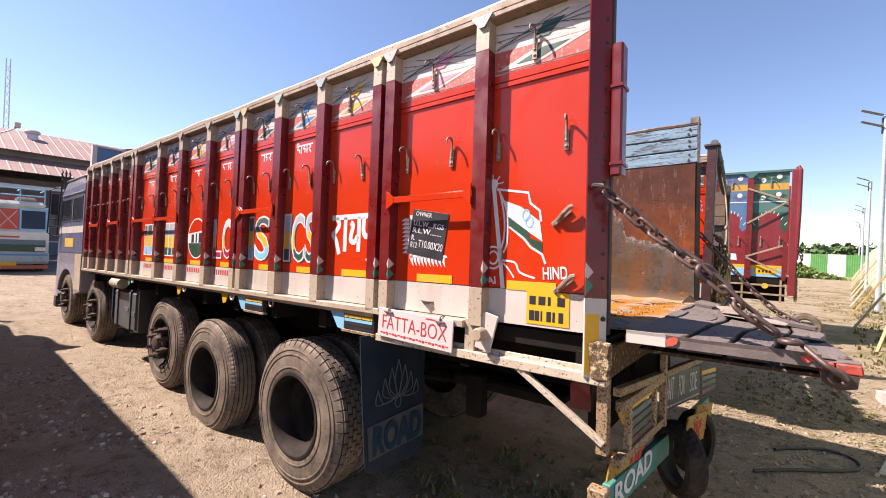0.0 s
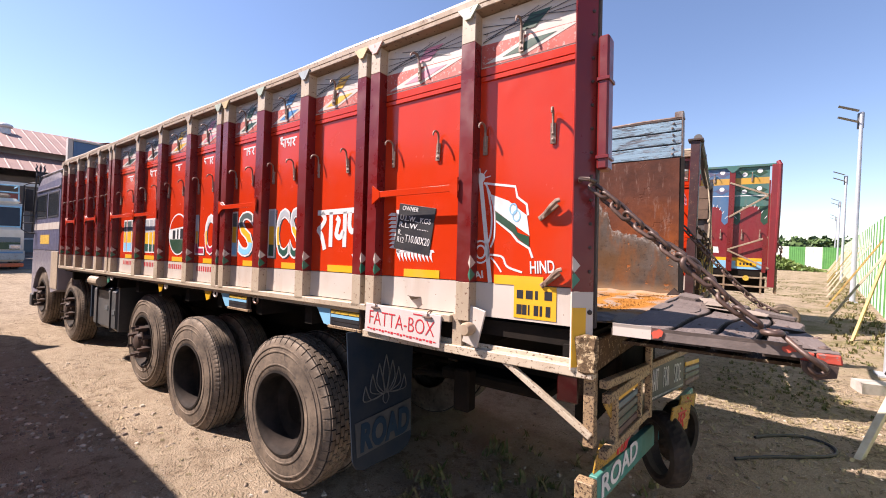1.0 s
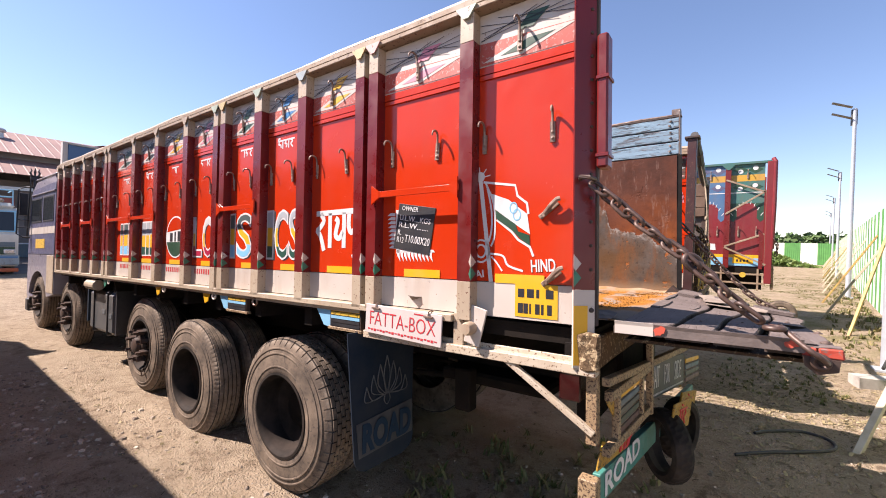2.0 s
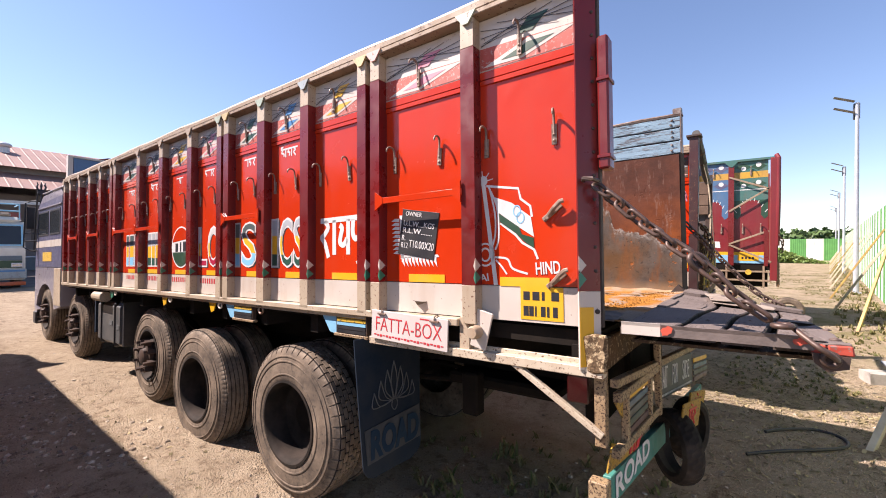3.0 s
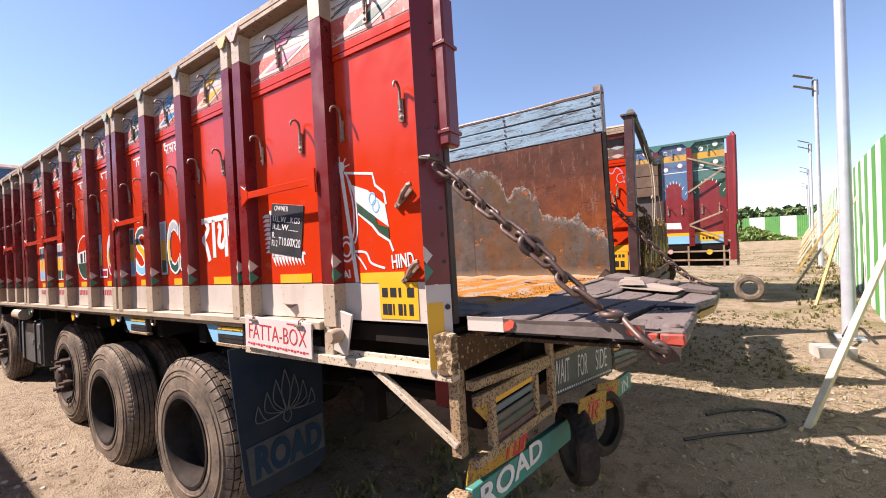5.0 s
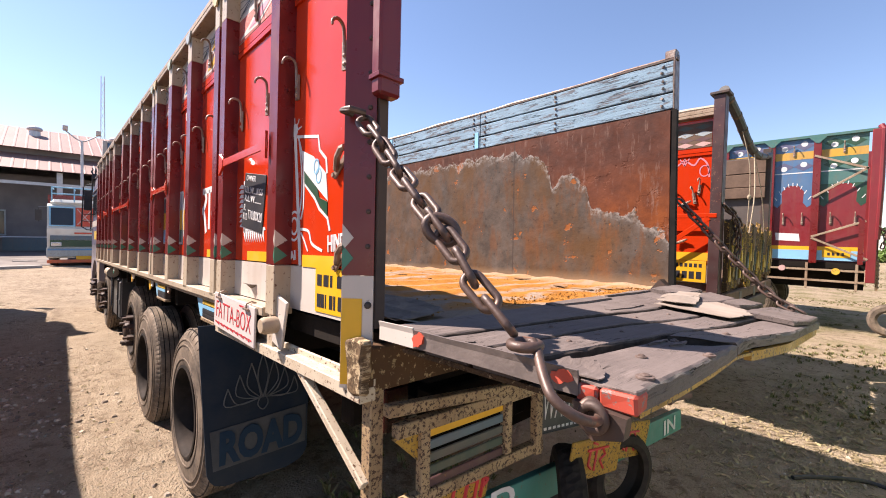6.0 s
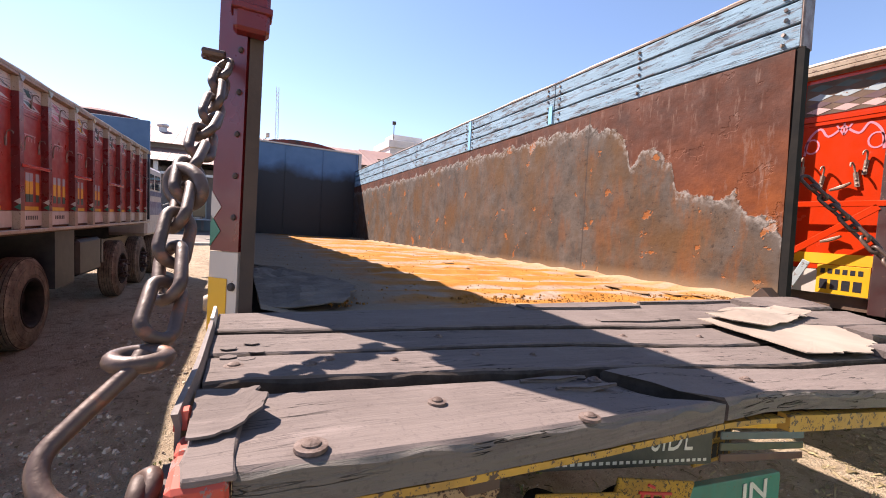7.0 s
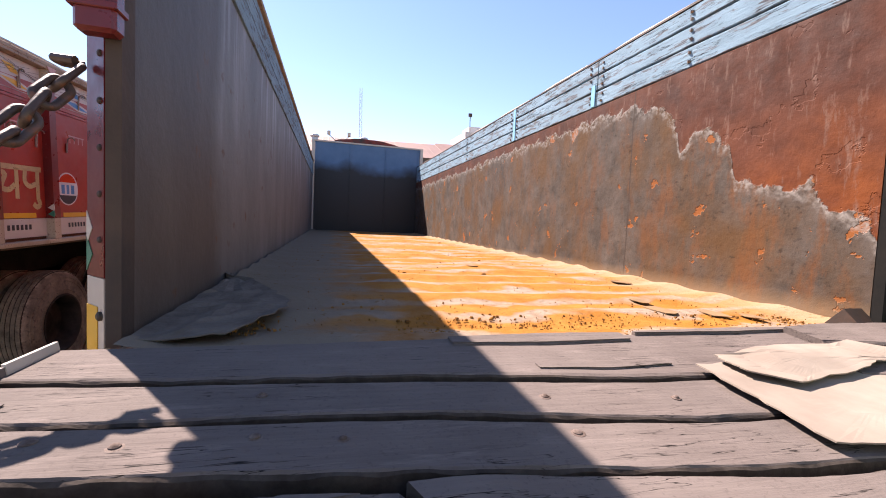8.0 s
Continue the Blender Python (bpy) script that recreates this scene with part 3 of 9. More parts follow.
def letters(text, w, h, deep=0.002, bold=0.0, slant=0.0):
    """A mesh of the words, w wide and h high, centred, in the xy plane."""
    cu = bpy.data.curves.new("words", "FONT")
    cu.body, cu.extrude, cu.offset, cu.resolution_u, cu.shear = text, deep, bold, 3, slant
    ob = bpy.data.objects.new("words", cu)
    scene.collection.objects.link(ob)
    bpy.context.view_layer.update()
    me = bpy.data.meshes.new_from_object(ob.evaluated_get(bpy.context.evaluated_depsgraph_get()))
    bpy.data.objects.remove(ob)
    xs = [v.co.x for v in me.vertices]
    ys = [v.co.y for v in me.vertices]
    cx, cy = (min(xs) + max(xs)) / 2, (min(ys) + max(ys)) / 2
    sx, sy = w / (max(xs) - min(xs)), h / (max(ys) - min(ys))
    for v in me.vertices:
        v.co = ((v.co.x - cx) * sx, (v.co.y - cy) * sy, v.co.z)
    me.materials.clear()
    return me


def placed(me, m):
    me.transform(m)
    return me


def ring_pts(cx, cz, r, n=20, sx=1.0):
    return [(cx + sx * r * math.cos(2 * math.pi * i / n), cz + r * math.sin(2 * math.pi * i / n)) for i in range(n)]


# ---------------------------------------------------------------- ground
def rise(x, y):
    """The yard's gentle lie."""
    t = min(1.0, max(0.0, (y - 4.0) / 6.0))
    return 0.12 * t * t * (3 - 2 * t)


def lie(x, y):
    """Height of the dirt, with its small humps."""
    def ease(v):
        v = min(1.0, max(0.0, v))
        return v * v * (3 - 2 * v)
    sunk = 0.072 * ease((x + 3.3) / 0.9) * ease((3.3 - y) / 0.8) * ease((9.0 - x) / 4.0)   # worn hollow behind the rear axle
    near = math.exp(-max(0.0, max(abs(x + 2) - 10, abs(y - 3) - 10)) / 8)
    return rise(x, y) - sunk + near * (0.018 * noise.noise((x * 1.3, y * 1.3, 0.0)) + 0.012 * noise.noise((x * 4.5, y * 4.5, 3.0)) + 0.008 * noise.noise((x * 11.0, y * 11.0, 5.0)))


def build_ground():
    def axis(lo, hi):
        fine = np.arange(lo, hi, 0.09)
        grow = [0.12 * 1.16 ** k for k in range(62)]
        up = hi + np.cumsum(grow)
        down = lo - np.cumsum(grow)
        return np.concatenate((down[::-1], fine, up))
    xs, ys = axis(-9.0, 4.0), axis(-4.0, 9.0)
    verts = []
    for y in ys:
        for x in xs:
            verts.append((x, y, lie(x, y)))
    w = len(xs)
    faces = [(j * w + i, j * w + i + 1, (j + 1) * w + i + 1, (j + 1) * w + i) for j in range(len(ys) - 1) for i in range(w - 1)]
    me = bpy.data.meshes.new("ground")
    me.from_pydata(verts, [], faces)
    me.shade_smooth()
    tagged(hang("ground", me, "ground"), "dry brown dirt and gravel yard with thin grass", "ground", kind="structure")


build_ground()


def scatter(name, material, label, category, spots, shape, seed):
    """Uncountable small stuff on the ground, in one mesh."""
    rnd = random.Random(seed)
    verts, faces = [], []
    for x, y, s in spots(rnd):
        base = len(verts)
        v, f = shape(rnd, s)
        z = lie(x, y)
        verts += [(x + a, y + b, z + c) for a, b, c in v]
        faces += [tuple(base + i for i in q) for q in f]
    me = bpy.data.meshes.new(name)
    me.from_pydata(verts, [], faces)
    tagged(hang(name, me, material), label, category, kind="stuff")


def pebble(rnd, s):
    v = []
    for k in range(5):
        a = k * 1.2566 + rnd.random() * 0.7
        r = s * rnd.uniform(0.7, 1.2)
        v.append((r * math.cos(a), r * math.sin(a), -0.01))
    top = [(x * 0.6 + rnd.uniform(-.2, .2) * s, y * 0.6, s * rnd.uniform(0.25, 0.6)) for x, y, z in v]
    return v + top, [(i, (i + 1) % 5, 5 + (i + 1) % 5, 5 + i) for i in range(5)] + [(5, 6, 7, 8, 9)]


def pebble_spots(rnd):
    for i in range(5200):
        x, y = rnd.uniform(-10, 4), rnd.uniform(-3.2, 8)
        yield x, y, 0.004 + 0.015 * rnd.random() ** 4
    for i in range(2600):          # coarser stones in the trodden strips
        x, y = rnd.uniform(-9, 3.5), rnd.uniform(-3.0, 7.5)
        if noise.noise((x * 0.8, y * 0.8, 6.0)) > 0.0:
            yield x, y, 0.008 + 0.018 * rnd.random() ** 2
    for i in range(2400):          # rubble in the lane beside the lorry
        x, y = rnd.uniform(-7.0, -0.6), rnd.gauss(-0.95, 0.42)
        if noise.noise((x * 1.1, y * 1.6, 2.0)) > -0.08:
            yield x, y, 0.006 + 0.030 * rnd.random() ** 3
    for i in range(7000):
        yield rnd.uniform(-6.5, 2.5), rnd.uniform(-1.8, 4.5), 0.003 + 0.008 * rnd.random() ** 2


def stone_mat():
    n = Nodes("loose_stones", 0.9)
    return n.done(n.mix(n.island(), (0.17, 0.13, 0.10), (0.56, 0.47, 0.37)))


M["stones"] = stone_mat()
scatter("loose_gravel", "stones", "loose grey and brown gravel on the dirt", "gravel", pebble_spots, pebble, 3)


def blades(rnd, s):
    v, f = [], []
    for k in range(rnd.randint(5, 9)):
        a = rnd.uniform(0, 6.28)
        lean = rnd.uniform(0.2, 1.1) * s
        w = 0.10 * s + 0.003
        ox, oy = rnd.uniform(-.4, .4) * s, rnd.uniform(-.4, .4) * s
        dx, dy = math.cos(a), math.sin(a)
        b = len(v)
        v += [(ox - dy * w, oy + dx * w, 0), (ox + dy * w, oy - dx * w, 0), (ox + dx * lean * .5 + dy * w * .7, oy + dy * lean * .5 - dx * w * .7, s * .6),
              (ox + dx * lean * .5 - dy * w * .7, oy + dy * lean * .5 + dx * w * .7, s * .6), (ox + dx * lean, oy + dy * lean, s * rnd.uniform(.6, 1.0))]
        f += [(b, b + 1, b + 2, b + 3), (b + 3, b + 2, b + 4)]
    return v, f


def grass_mat():
    n = Nodes("thin_grass", 0.7)
    return n.done(n.mix(n.island(), (0.085, 0.11, 0.028), (0.26, 0.20, 0.10)))


M["grass"] = grass_mat()


def grass_spots(rnd):
    for i in range(6500):
        y = 4.8 + 34 * rnd.random() ** 1.2
        x = rnd.uniform(-2.0, 3.0 + 0.122 * (y - 9.5))
        if noise.noise((x * 0.55, y * 0.55, 9.0)) + 0.25 * noise.noise((x * 2, y * 2, 1.0)) > 0.12:
            yield x, y, rnd.uniform(0.02, 0.055)
    for i in range(900):
        y = rnd.uniform(8, 70)
        x = 3.0 + 0.122 * (y - 9.5) + rnd.uniform(-1.0, 0.0)
        yield x, y, rnd.uniform(0.04, 0.14)
    for i in range(120):          # weeds in the shade under the lorry
        x, y = rnd.gauss(-0.8, 0.7), rnd.gauss(1.0, 0.7)
        yield x, y, rnd.uniform(0.02, 0.13)
    for i in range(22):
        yield rnd.gauss(-2.2, 0.12), rnd.gauss(-0.42, 0.10), rnd.uniform(0.012, 0.025)


scatter("grass", "grass", "thin patchy green and dry grass", "grass", grass_spots, blades, 5)


def bush_leaves(rnd, s):
    v, f = [], []
    for k in range(3):
        b = len(v)
        d = [Vector((rnd.gauss(0, 1), rnd.gauss(0, 1), rnd.gauss(0, 1))).normalized() * s for _ in range(3)]
        v += [tuple(q) for q in d]
        f.append((b, b + 1, b + 2))
    return v, f


def stalk(rnd, s):
    a = rnd.uniform(0, 3.1416)
    dx, dy = math.cos(a) * s, math.sin(a) * s
    w = rnd.uniform(0.0015, 0.006) + (0.007 if rnd.random() < 0.15 else 0)
    ox, oy = -math.sin(a) * w, math.cos(a) * w
    h = 0.006 + rnd.uniform(0, 0.012)
    return [(-dx + ox, -dy + oy, 0.004), (-dx - ox, -dy - oy, 0.003), (ox * -1.2, oy * -1.2, h), (dx - ox, dy - oy, 0.004), (dx + ox, dy + oy, 0.003), (ox * 1.2, oy * 1.2, h)], [(0, 1, 2, 5), (5, 2, 3, 4)]


def litter_spots(rnd):
    for i in range(3200):          # a strewn belt beyond the tailgate
        x, y = rnd.gauss(0.9, 0.9), rnd.gauss(4.6, 1.1)
        yield x, y, rnd.uniform(0.012, 0.055)
    for i in range(2200):
        x, y = rnd.uniform(-1.2, 2.4), rnd.uniform(0.6, 9.0)
        if noise.noise((x * 1.1, y * 1.1, 4.0)) > 0.02:
            yield x, y, rnd.uniform(0.010, 0.035)
    for i in range(500):
        yield rnd.uniform(-6, 0.5), rnd.uniform(-1.6, -0.1), rnd.uniform(0.008, 0.022)


def litter_mat():
    n = Nodes("dry_stalks", 0.8)
    return n.done(n.mix(n.island(), (0.10, 0.075, 0.04), (0.36, 0.29, 0.16)))


M["litter"] = litter_mat()
scatter("dry_litter", "litter", "dry stalks and leaf scraps strewn on dirt", "litter", litter_spots, stalk, 12)

# ---------------------------------------------------------------- wheels
RAD = 0.545


def wheel(parent, x, y, face, kind="dual", blocks=False, z=None, name="wheel", size=1.0):
    """A lorry wheel whose outer side faces along y by face (-1 or 1). Parts: tyre, rim, hub, studs."""
    if z is None:
        p = parent.matrix_basis.inverted() @ Vector((0, 0, 0))
        u = parent.matrix_basis
        # the hub's height above the ground, in the lorry's own axes
        z = (RAD - 0.012 - u.translation.z - u[2][0] * x - u[2][1] * y) / u[2][2]
    m = pose(x, y, z) @ (Matrix.Identity(4) if face < 0 else pose(0, 0, 0, 0, 0, 180)) @ Matrix.Diagonal((size, 1, size, 1))
    key = "dual" if kind == "dual" else "single"
    W = 0.285
    if ("tyre", blocks) not in CACHE:
        bm = bmesh.new()
        prof = [(0.285, 0.012), (0.31, 0.002), (0.338, 0.0), (0.340, -0.004), (0.348, -0.004), (0.350, 0.0), (0.395, 0.003), (0.430, 0.008), (0.432, 0.003), (0.440, 0.003), (0.442, 0.009), (0.466, 0.013), (0.468, 0.008), (0.476, 0.009), (0.478, 0.015), (0.490, 0.018), (0.515, 0.030), (0.535, 0.050)]
        tread = []
        for k in range(5):
            y0 = 0.052 + k * 0.038
            tread += [(RAD, y0), (RAD, y0 + 0.029), (RAD - 0.013, y0 + 0.031), (RAD - 0.013, y0 + 0.036)]
        prof += tread
        prof += [(RAD - 0.008, W - 0.035), (0.508, W - 0.02), (0.46, W - 0.008), (0.36, W), (0.285, W - 0.012)]
        nt = 17
        if blocks:
            # 46 blocks round, two staggered rows of grooves; angles bunch at the groove edges
            cuts = (0.0, 0.10, 0.12, 0.46, 0.50, 0.60, 0.62, 0.97)
            angles = [2 * math.pi * (k + f) / 46 for k in range(46) for f in cuts]
            def dips(i, j):
                row, q = (i - nt) // 4, j % 8
                if i == nt - 1:
                    return -0.011 if q in (0, 1) else 0.0
                if 0 <= row < 5 and i >= nt:
                    return -0.014 if q in ((0, 1) if row % 2 == 0 else (4, 5)) else 0.0
                return 0.0
        else:
            cuts = (0.0, 0.20, 0.26, 0.94)
            angles = [2 * math.pi * (k + f) / 84 for k in range(84) for f in cuts]
            def dips(i, j):
                return -0.0035 if i in (nt, nt + 1) and j % 4 < 2 else 0.0
        rings = []
        for i, (r, yy) in enumerate(prof):
            rings.append([bm.verts.new(((r + dips(i, j)) * math.cos(a), yy, (r + dips(i, j)) * math.sin(a))) for j, a in enumerate(angles)])
        for p, q in zip(rings, rings[1:]):
            for j in range(len(angles)):
                k = (j + 1) % len(angles)
                bm.faces.new((p[j], p[k], q[k], q[j]))
        bmesh.ops.recalc_face_normals(bm, faces=bm.faces)
        me = bpy.data.meshes.new("tyre")
        bm.to_mesh(me)
        bm.free()
        me.shade_smooth()
        me.set_sharp_from_angle(angle=radians(35))
        CACHE["tyre", blocks] = me
    w = new(name)
    w.empty_display_size = 0.1
    w.parent = parent
    w.matrix_basis = m
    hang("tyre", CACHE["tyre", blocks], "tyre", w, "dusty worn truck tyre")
    if kind == "dual":
        bm = bmesh.new()
        lathe(bm, [(0.300, 0.004), (0.302, -0.004), (0.285, -0.006), (0.272, 0.004), (0.262, 0.030), (0.258, 0.10), (0.255, 0.165), (0.235, 0.180), (0.15, 0.185), (0.10, 0.180)], 56)
        part("rim", bm, "rimblack", w, "deep black steel rim", smooth=True)
        bm = bmesh.new()
        lathe(bm, [(0.12, 0.186), (0.12, 0.165), (0.095, 0.155), (0.05, 0.150), (0.001, 0.150)], 24)
        part("hub", bm, "grease", w, smooth=True)
        hang("inner_tyre", CACHE["tyre", blocks], "tyre", w, "", pose(0, 0.32, 0))
        studs = []
    else:
        bm = bmesh.new()
        lathe(bm, [(0.300, 0.004), (0.302, -0.004), (0.285, -0.006), (0.270, 0.010), (0.262, 0.05), (0.235, 0.075), (0.19, 0.045), (0.16, 0.02), (0.10, 0.015)], 56)
        part("rim", bm, "rimblack", w, "dusty steel disc rim", smooth=True)
        bm = bmesh.new()
        lathe(bm, [(0.130, 0.02), (0.128, -0.020), (0.092, -0.030), (0.085, -0.062), (0.060, -0.074), (0.001, -0.074)], 24)
        part("hub", bm, "darkiron", w, smooth=True)
        studs = [(0.165, 0.0)]
    for r, yy in studs:
        for k in range(8):
            a = 2 * math.pi * (k + 0.5) / 8
            if ("nut", kind) not in CACHE:
                bm = bmesh.new()
                box(bm, -0.024, 0.024, -0.055, 0.03, -0.024, 0.024)
                box(bm, -0.013, 0.013, -0.095, -0.055, -0.013, 0.013)
                me = bpy.data.meshes.new("wheel_nut")
                bm.to_mesh(me)
                bm.free()
                CACHE["nut", kind] = me
            hang("wheel_nut", CACHE["nut", kind], "darkiron", w, "", pose(r * math.cos(a), yy, r * math.sin(a), 0, -math.degrees(a), 0))
    return w


CACHE = {}


def hook_mesh():
    if "hook" not in CACHE:
        bm = rod([(0, -0.010, -0.09), (0, -0.012, -0.04), (0, -0.014, -0.004)] + arc((0, -0.042, 0.0), 0.027, 0, 190, 9, "yz"), [0.006] * 3 + [0.0062] * 7 + [0.0055, 0.005, 0.004], 8)
        box(bm, -0.0125, 0.0125, -0.011, -0.002, -0.135, -0.035)
        for z in (-0.055, -0.085, -0.115):
            tube(bm, [(0, -0.010, z), (0, -0.015, z), (0, -0.017, z)], [0.008, 0.007, 0.003], 8)
        me = bpy.data.meshes.new("rope_hook")
        bm.to_mesh(me)
        bm.free()
        CACHE["hook"] = me
    return CACHE["hook"]


BAND_COLOURS = ["dkgreen", "pink", "yellow", "blue", "dkgreen", "pink", "yellow", "black"]


def side_wall(P, T, posts, rear, front, top=2.99, band=True, base_col="red", upper=None):
    """One long side of a lorry body: posts, a sheet for each bay, band, rails, hooks. T puts it in place."""
    face = -0.0
    def go(name, bm, mat_, label=""):
        if T is not None:
            bmesh.ops.transform(bm, matrix=T, verts=bm.verts)
        return part(name, bm, mat_, P, label)
    edges = []
    for group in posts:
        for a, b in group:
            edges.append((a, b))
            bm = boxes((a, b, -0.080, -0.004, 1.565, 2.775))
            bolts = [(b, b + 0.006, -0.045, -0.033, z - 0.006, z + 0.006) for z in np.arange(1.65, 2.75, 0.12)]
            for q in bolts:
                box(bm, *q)
            go("post", bm, "maroon")
            go("post_top", boxes((a, b, -0.080, -0.004, 2.777, 2.925), bevel=0.002), "cream", "cream painted top of the post")
            go("post_foot", boxes((a, b, -0.080, -0.004, 1.37, 1.563), bevel=0.002), "cream", "cream painted foot with rust stains")
            for z, c in ((1.665, "white"), (1.605, "green")):
                q = bmesh.new()
                # painted wedge on the post's flank and its corner
                pts = [(-0.0815, z + 0.035), (-0.0815, z - 0.035), (-0.030, z - 0.004)]
                v0 = [q.verts.new((b + 0.0010, y, zz)) for y, zz in pts]
                v1 = [q.verts.new((b + 0.0022, y, zz)) for y, zz in pts]
                q.faces.new(v0)
                q.faces.new(v1[::-1])
                for i in range(3):
                    q.faces.new((v0[i], v0[(i + 1) % 3], v1[(i + 1) % 3], v1[i]))
                add_plate(q, [(b - 0.010, z - 0.004), (b + 0.001, z + 0.033), (b + 0.001, z - 0.033)], -0.0818, -0.0806)
                go("post_mark", q, c)
    # gussets under the top rail
    k = 0
    for group in posts:
        for a, b in group:
            cxx = (a + b) / 2
            go("gusset", plate([(cxx - 0.062, 2.952), (cxx + 0.062, 2.952), (cxx + 0.016, 2.892), (cxx - 0.016, 2.892)], -0.094, -0.086), ("fadegreen", "fadeyellow", "fadepink", "fadeblue", "fadegreen")[k % 5] if k < 7 else "cream", "small painted gusset plate")
            k += 1
    spans = []
    flat = sorted(edges, reverse=True)
    hi = rear
    for a, b in flat:
        if hi - b > 0.12:
            spans.append((b, hi))
        hi = a
    if hi - front > 0.12:
        spans.append((front, hi))
    for i, (x0, x1) in enumerate(spans):
        bm = boxes((x0, x1, -0.012, 0.0, 1.567, 2.612))
        # pressed rib along the top of the sheet
        box(bm, x0 + 0.004, x1 - 0.004, -0.022, -0.012, 2.585, 2.607)
        go("side_sheet", bm, base_col, "glossy orange-red painted steel sheet" if base_col == "red" else "")
        go("skirt_sheet", boxes((x0, x1, -0.014, 0.0, 1.395, 1.562)), "white", "white painted lower strip with dust")
        # upper board: red below, white above, painted diamonds
        go("upper_board", boxes((x0, x1, -0.016, 0.002, 2.655, 2.922)), "white" if band else base_col)
        go("board_strip", boxes((x0 + 0.002, x1 - 0.002, -0.020, 0.0, 2.614, 2.652)), base_col)
        if band:
            w = x1 - x0
            cx = (x0 + x1) / 2
            add = lambda nm, pts, y, c: go(nm, plate(pts, y - 0.001, y), c)
            add("band_red", [(x0 + 0.003, 2.660), (x1 - 0.003, 2.660), (x1 - 0.003, 2.755), (x0 + 0.003, 2.775)], -0.0172, "bandred" if base_col == "red" else base_col)
            add("band_diamond", [(cx - 0.46 * w, 2.674), (cx + 0.02 * w, 2.758), (cx + 0.47 * w, 2.752), (cx - 0.04 * w, 2.668)], -0.0184, "white")
            add("band_core", [(cx - 0.26 * w, 2.688), (cx + 0.02 * w, 2.738), (cx + 0.27 * w, 2.736), (cx - 0.03 * w, 2.686)], -0.0196, BAND_COLOURS[i % 8])
            add("band_flash", [(cx - 0.10 * w, 2.79), (cx + 0.02 * w, 2.86), (cx + 0.22 * w, 2.86), (cx + 0.06 * w, 2.79)], -0.0184, BAND_COLOURS[i % 8])
            q = bmesh.new()
            for f0, z0, f1, z1 in ((-.48, 2.79, .48, 2.87), (-.48, 2.83, .48, 2.835), (-.48, 2.785, .1, 2.885), (-.3, 2.885, .48, 2.80), (-.45, 2.80, .25, 2.888), (-.48, 2.87, .3, 2.79)):
                ribbon(q, [(cx + f0 * w, z0), (cx + f1 * w, z1)], 0.0024, -0.0206, -0.0196)
            tagged(go("band_line", q, "ink"), kind="stuff")
    # rails
    go("top_rail", boxes((front, rear + 0.06, -0.085, 0.035, 2.928, 2.955), (front, rear + 0.06, -0.085, -0.070, 2.955, 2.990), bevel=0.004), "rail_cream", "cream painted top rail, rust at the edges")
    # a slightly uneven round pipe along the very top
    pts = [(rear + 0.05 - i * (rear + 0.05 - front) / 24, -0.035, 3.006 + 0.006 * math.sin(i * 1.7) + 0.004 * math.sin(i * 0.6)) for i in range(25)]
    go("top_pipe", rod(pts, 0.022, 8), "cream")
    for i, (x0, x1) in enumerate(spans):
        w = x1 - x0
        hooks = [(x0 + 0.13 * w, 2.335), (x0 + 0.70 * w, 2.340)] if i else [(-0.51, 2.335), (-0.16, 2.345)]
        if band:
            hooks.append(((x0 + x1) / 2 - 0.03, 2.81))
        for hx, hz in hooks:
            m = pose(hx, -0.013 if hz < 2.6 else -0.021, hz, 0, 0, RNG.uniform(-24, 18)) @ pose(0, 0, 0, 0, RNG.uniform(-6, 6), 0)
            hang("rope_hook", hook_mesh(), "hooksteel", P, "", (T @ m @ Matrix.Scale(0.95, 4)) if T is not None else m @ Matrix.Scale(0.95, 4))
    return spans


RNG = random.Random(11)


# ---------------------------------------------------------------- the lorry in the middle
POSTS = [[(-0.63, -0.55)], [(-1.40, -1.325), (-1.285, -1.21)], [(-1.98, -1.89)], [(-2.53, -2.43)], [(-3.17, -3.09), (-3.05, -2.97)],
         [(-3.74, -3.65)], [(-4.39, -4.30)], [(-5.00, -4.91)], [(-5.88, -5.80), (-5.75, -5.67)], [(-6.30, -6.21)], [(-6.74, -6.65)], [(-7.20, -7.11)], [(-7.66, -7.57)], [(-7.95, -7.87)]]
FRONT = -7.98


def floor_z(x):
    return 1.405 - 0.012 * x


RAIPUR = []


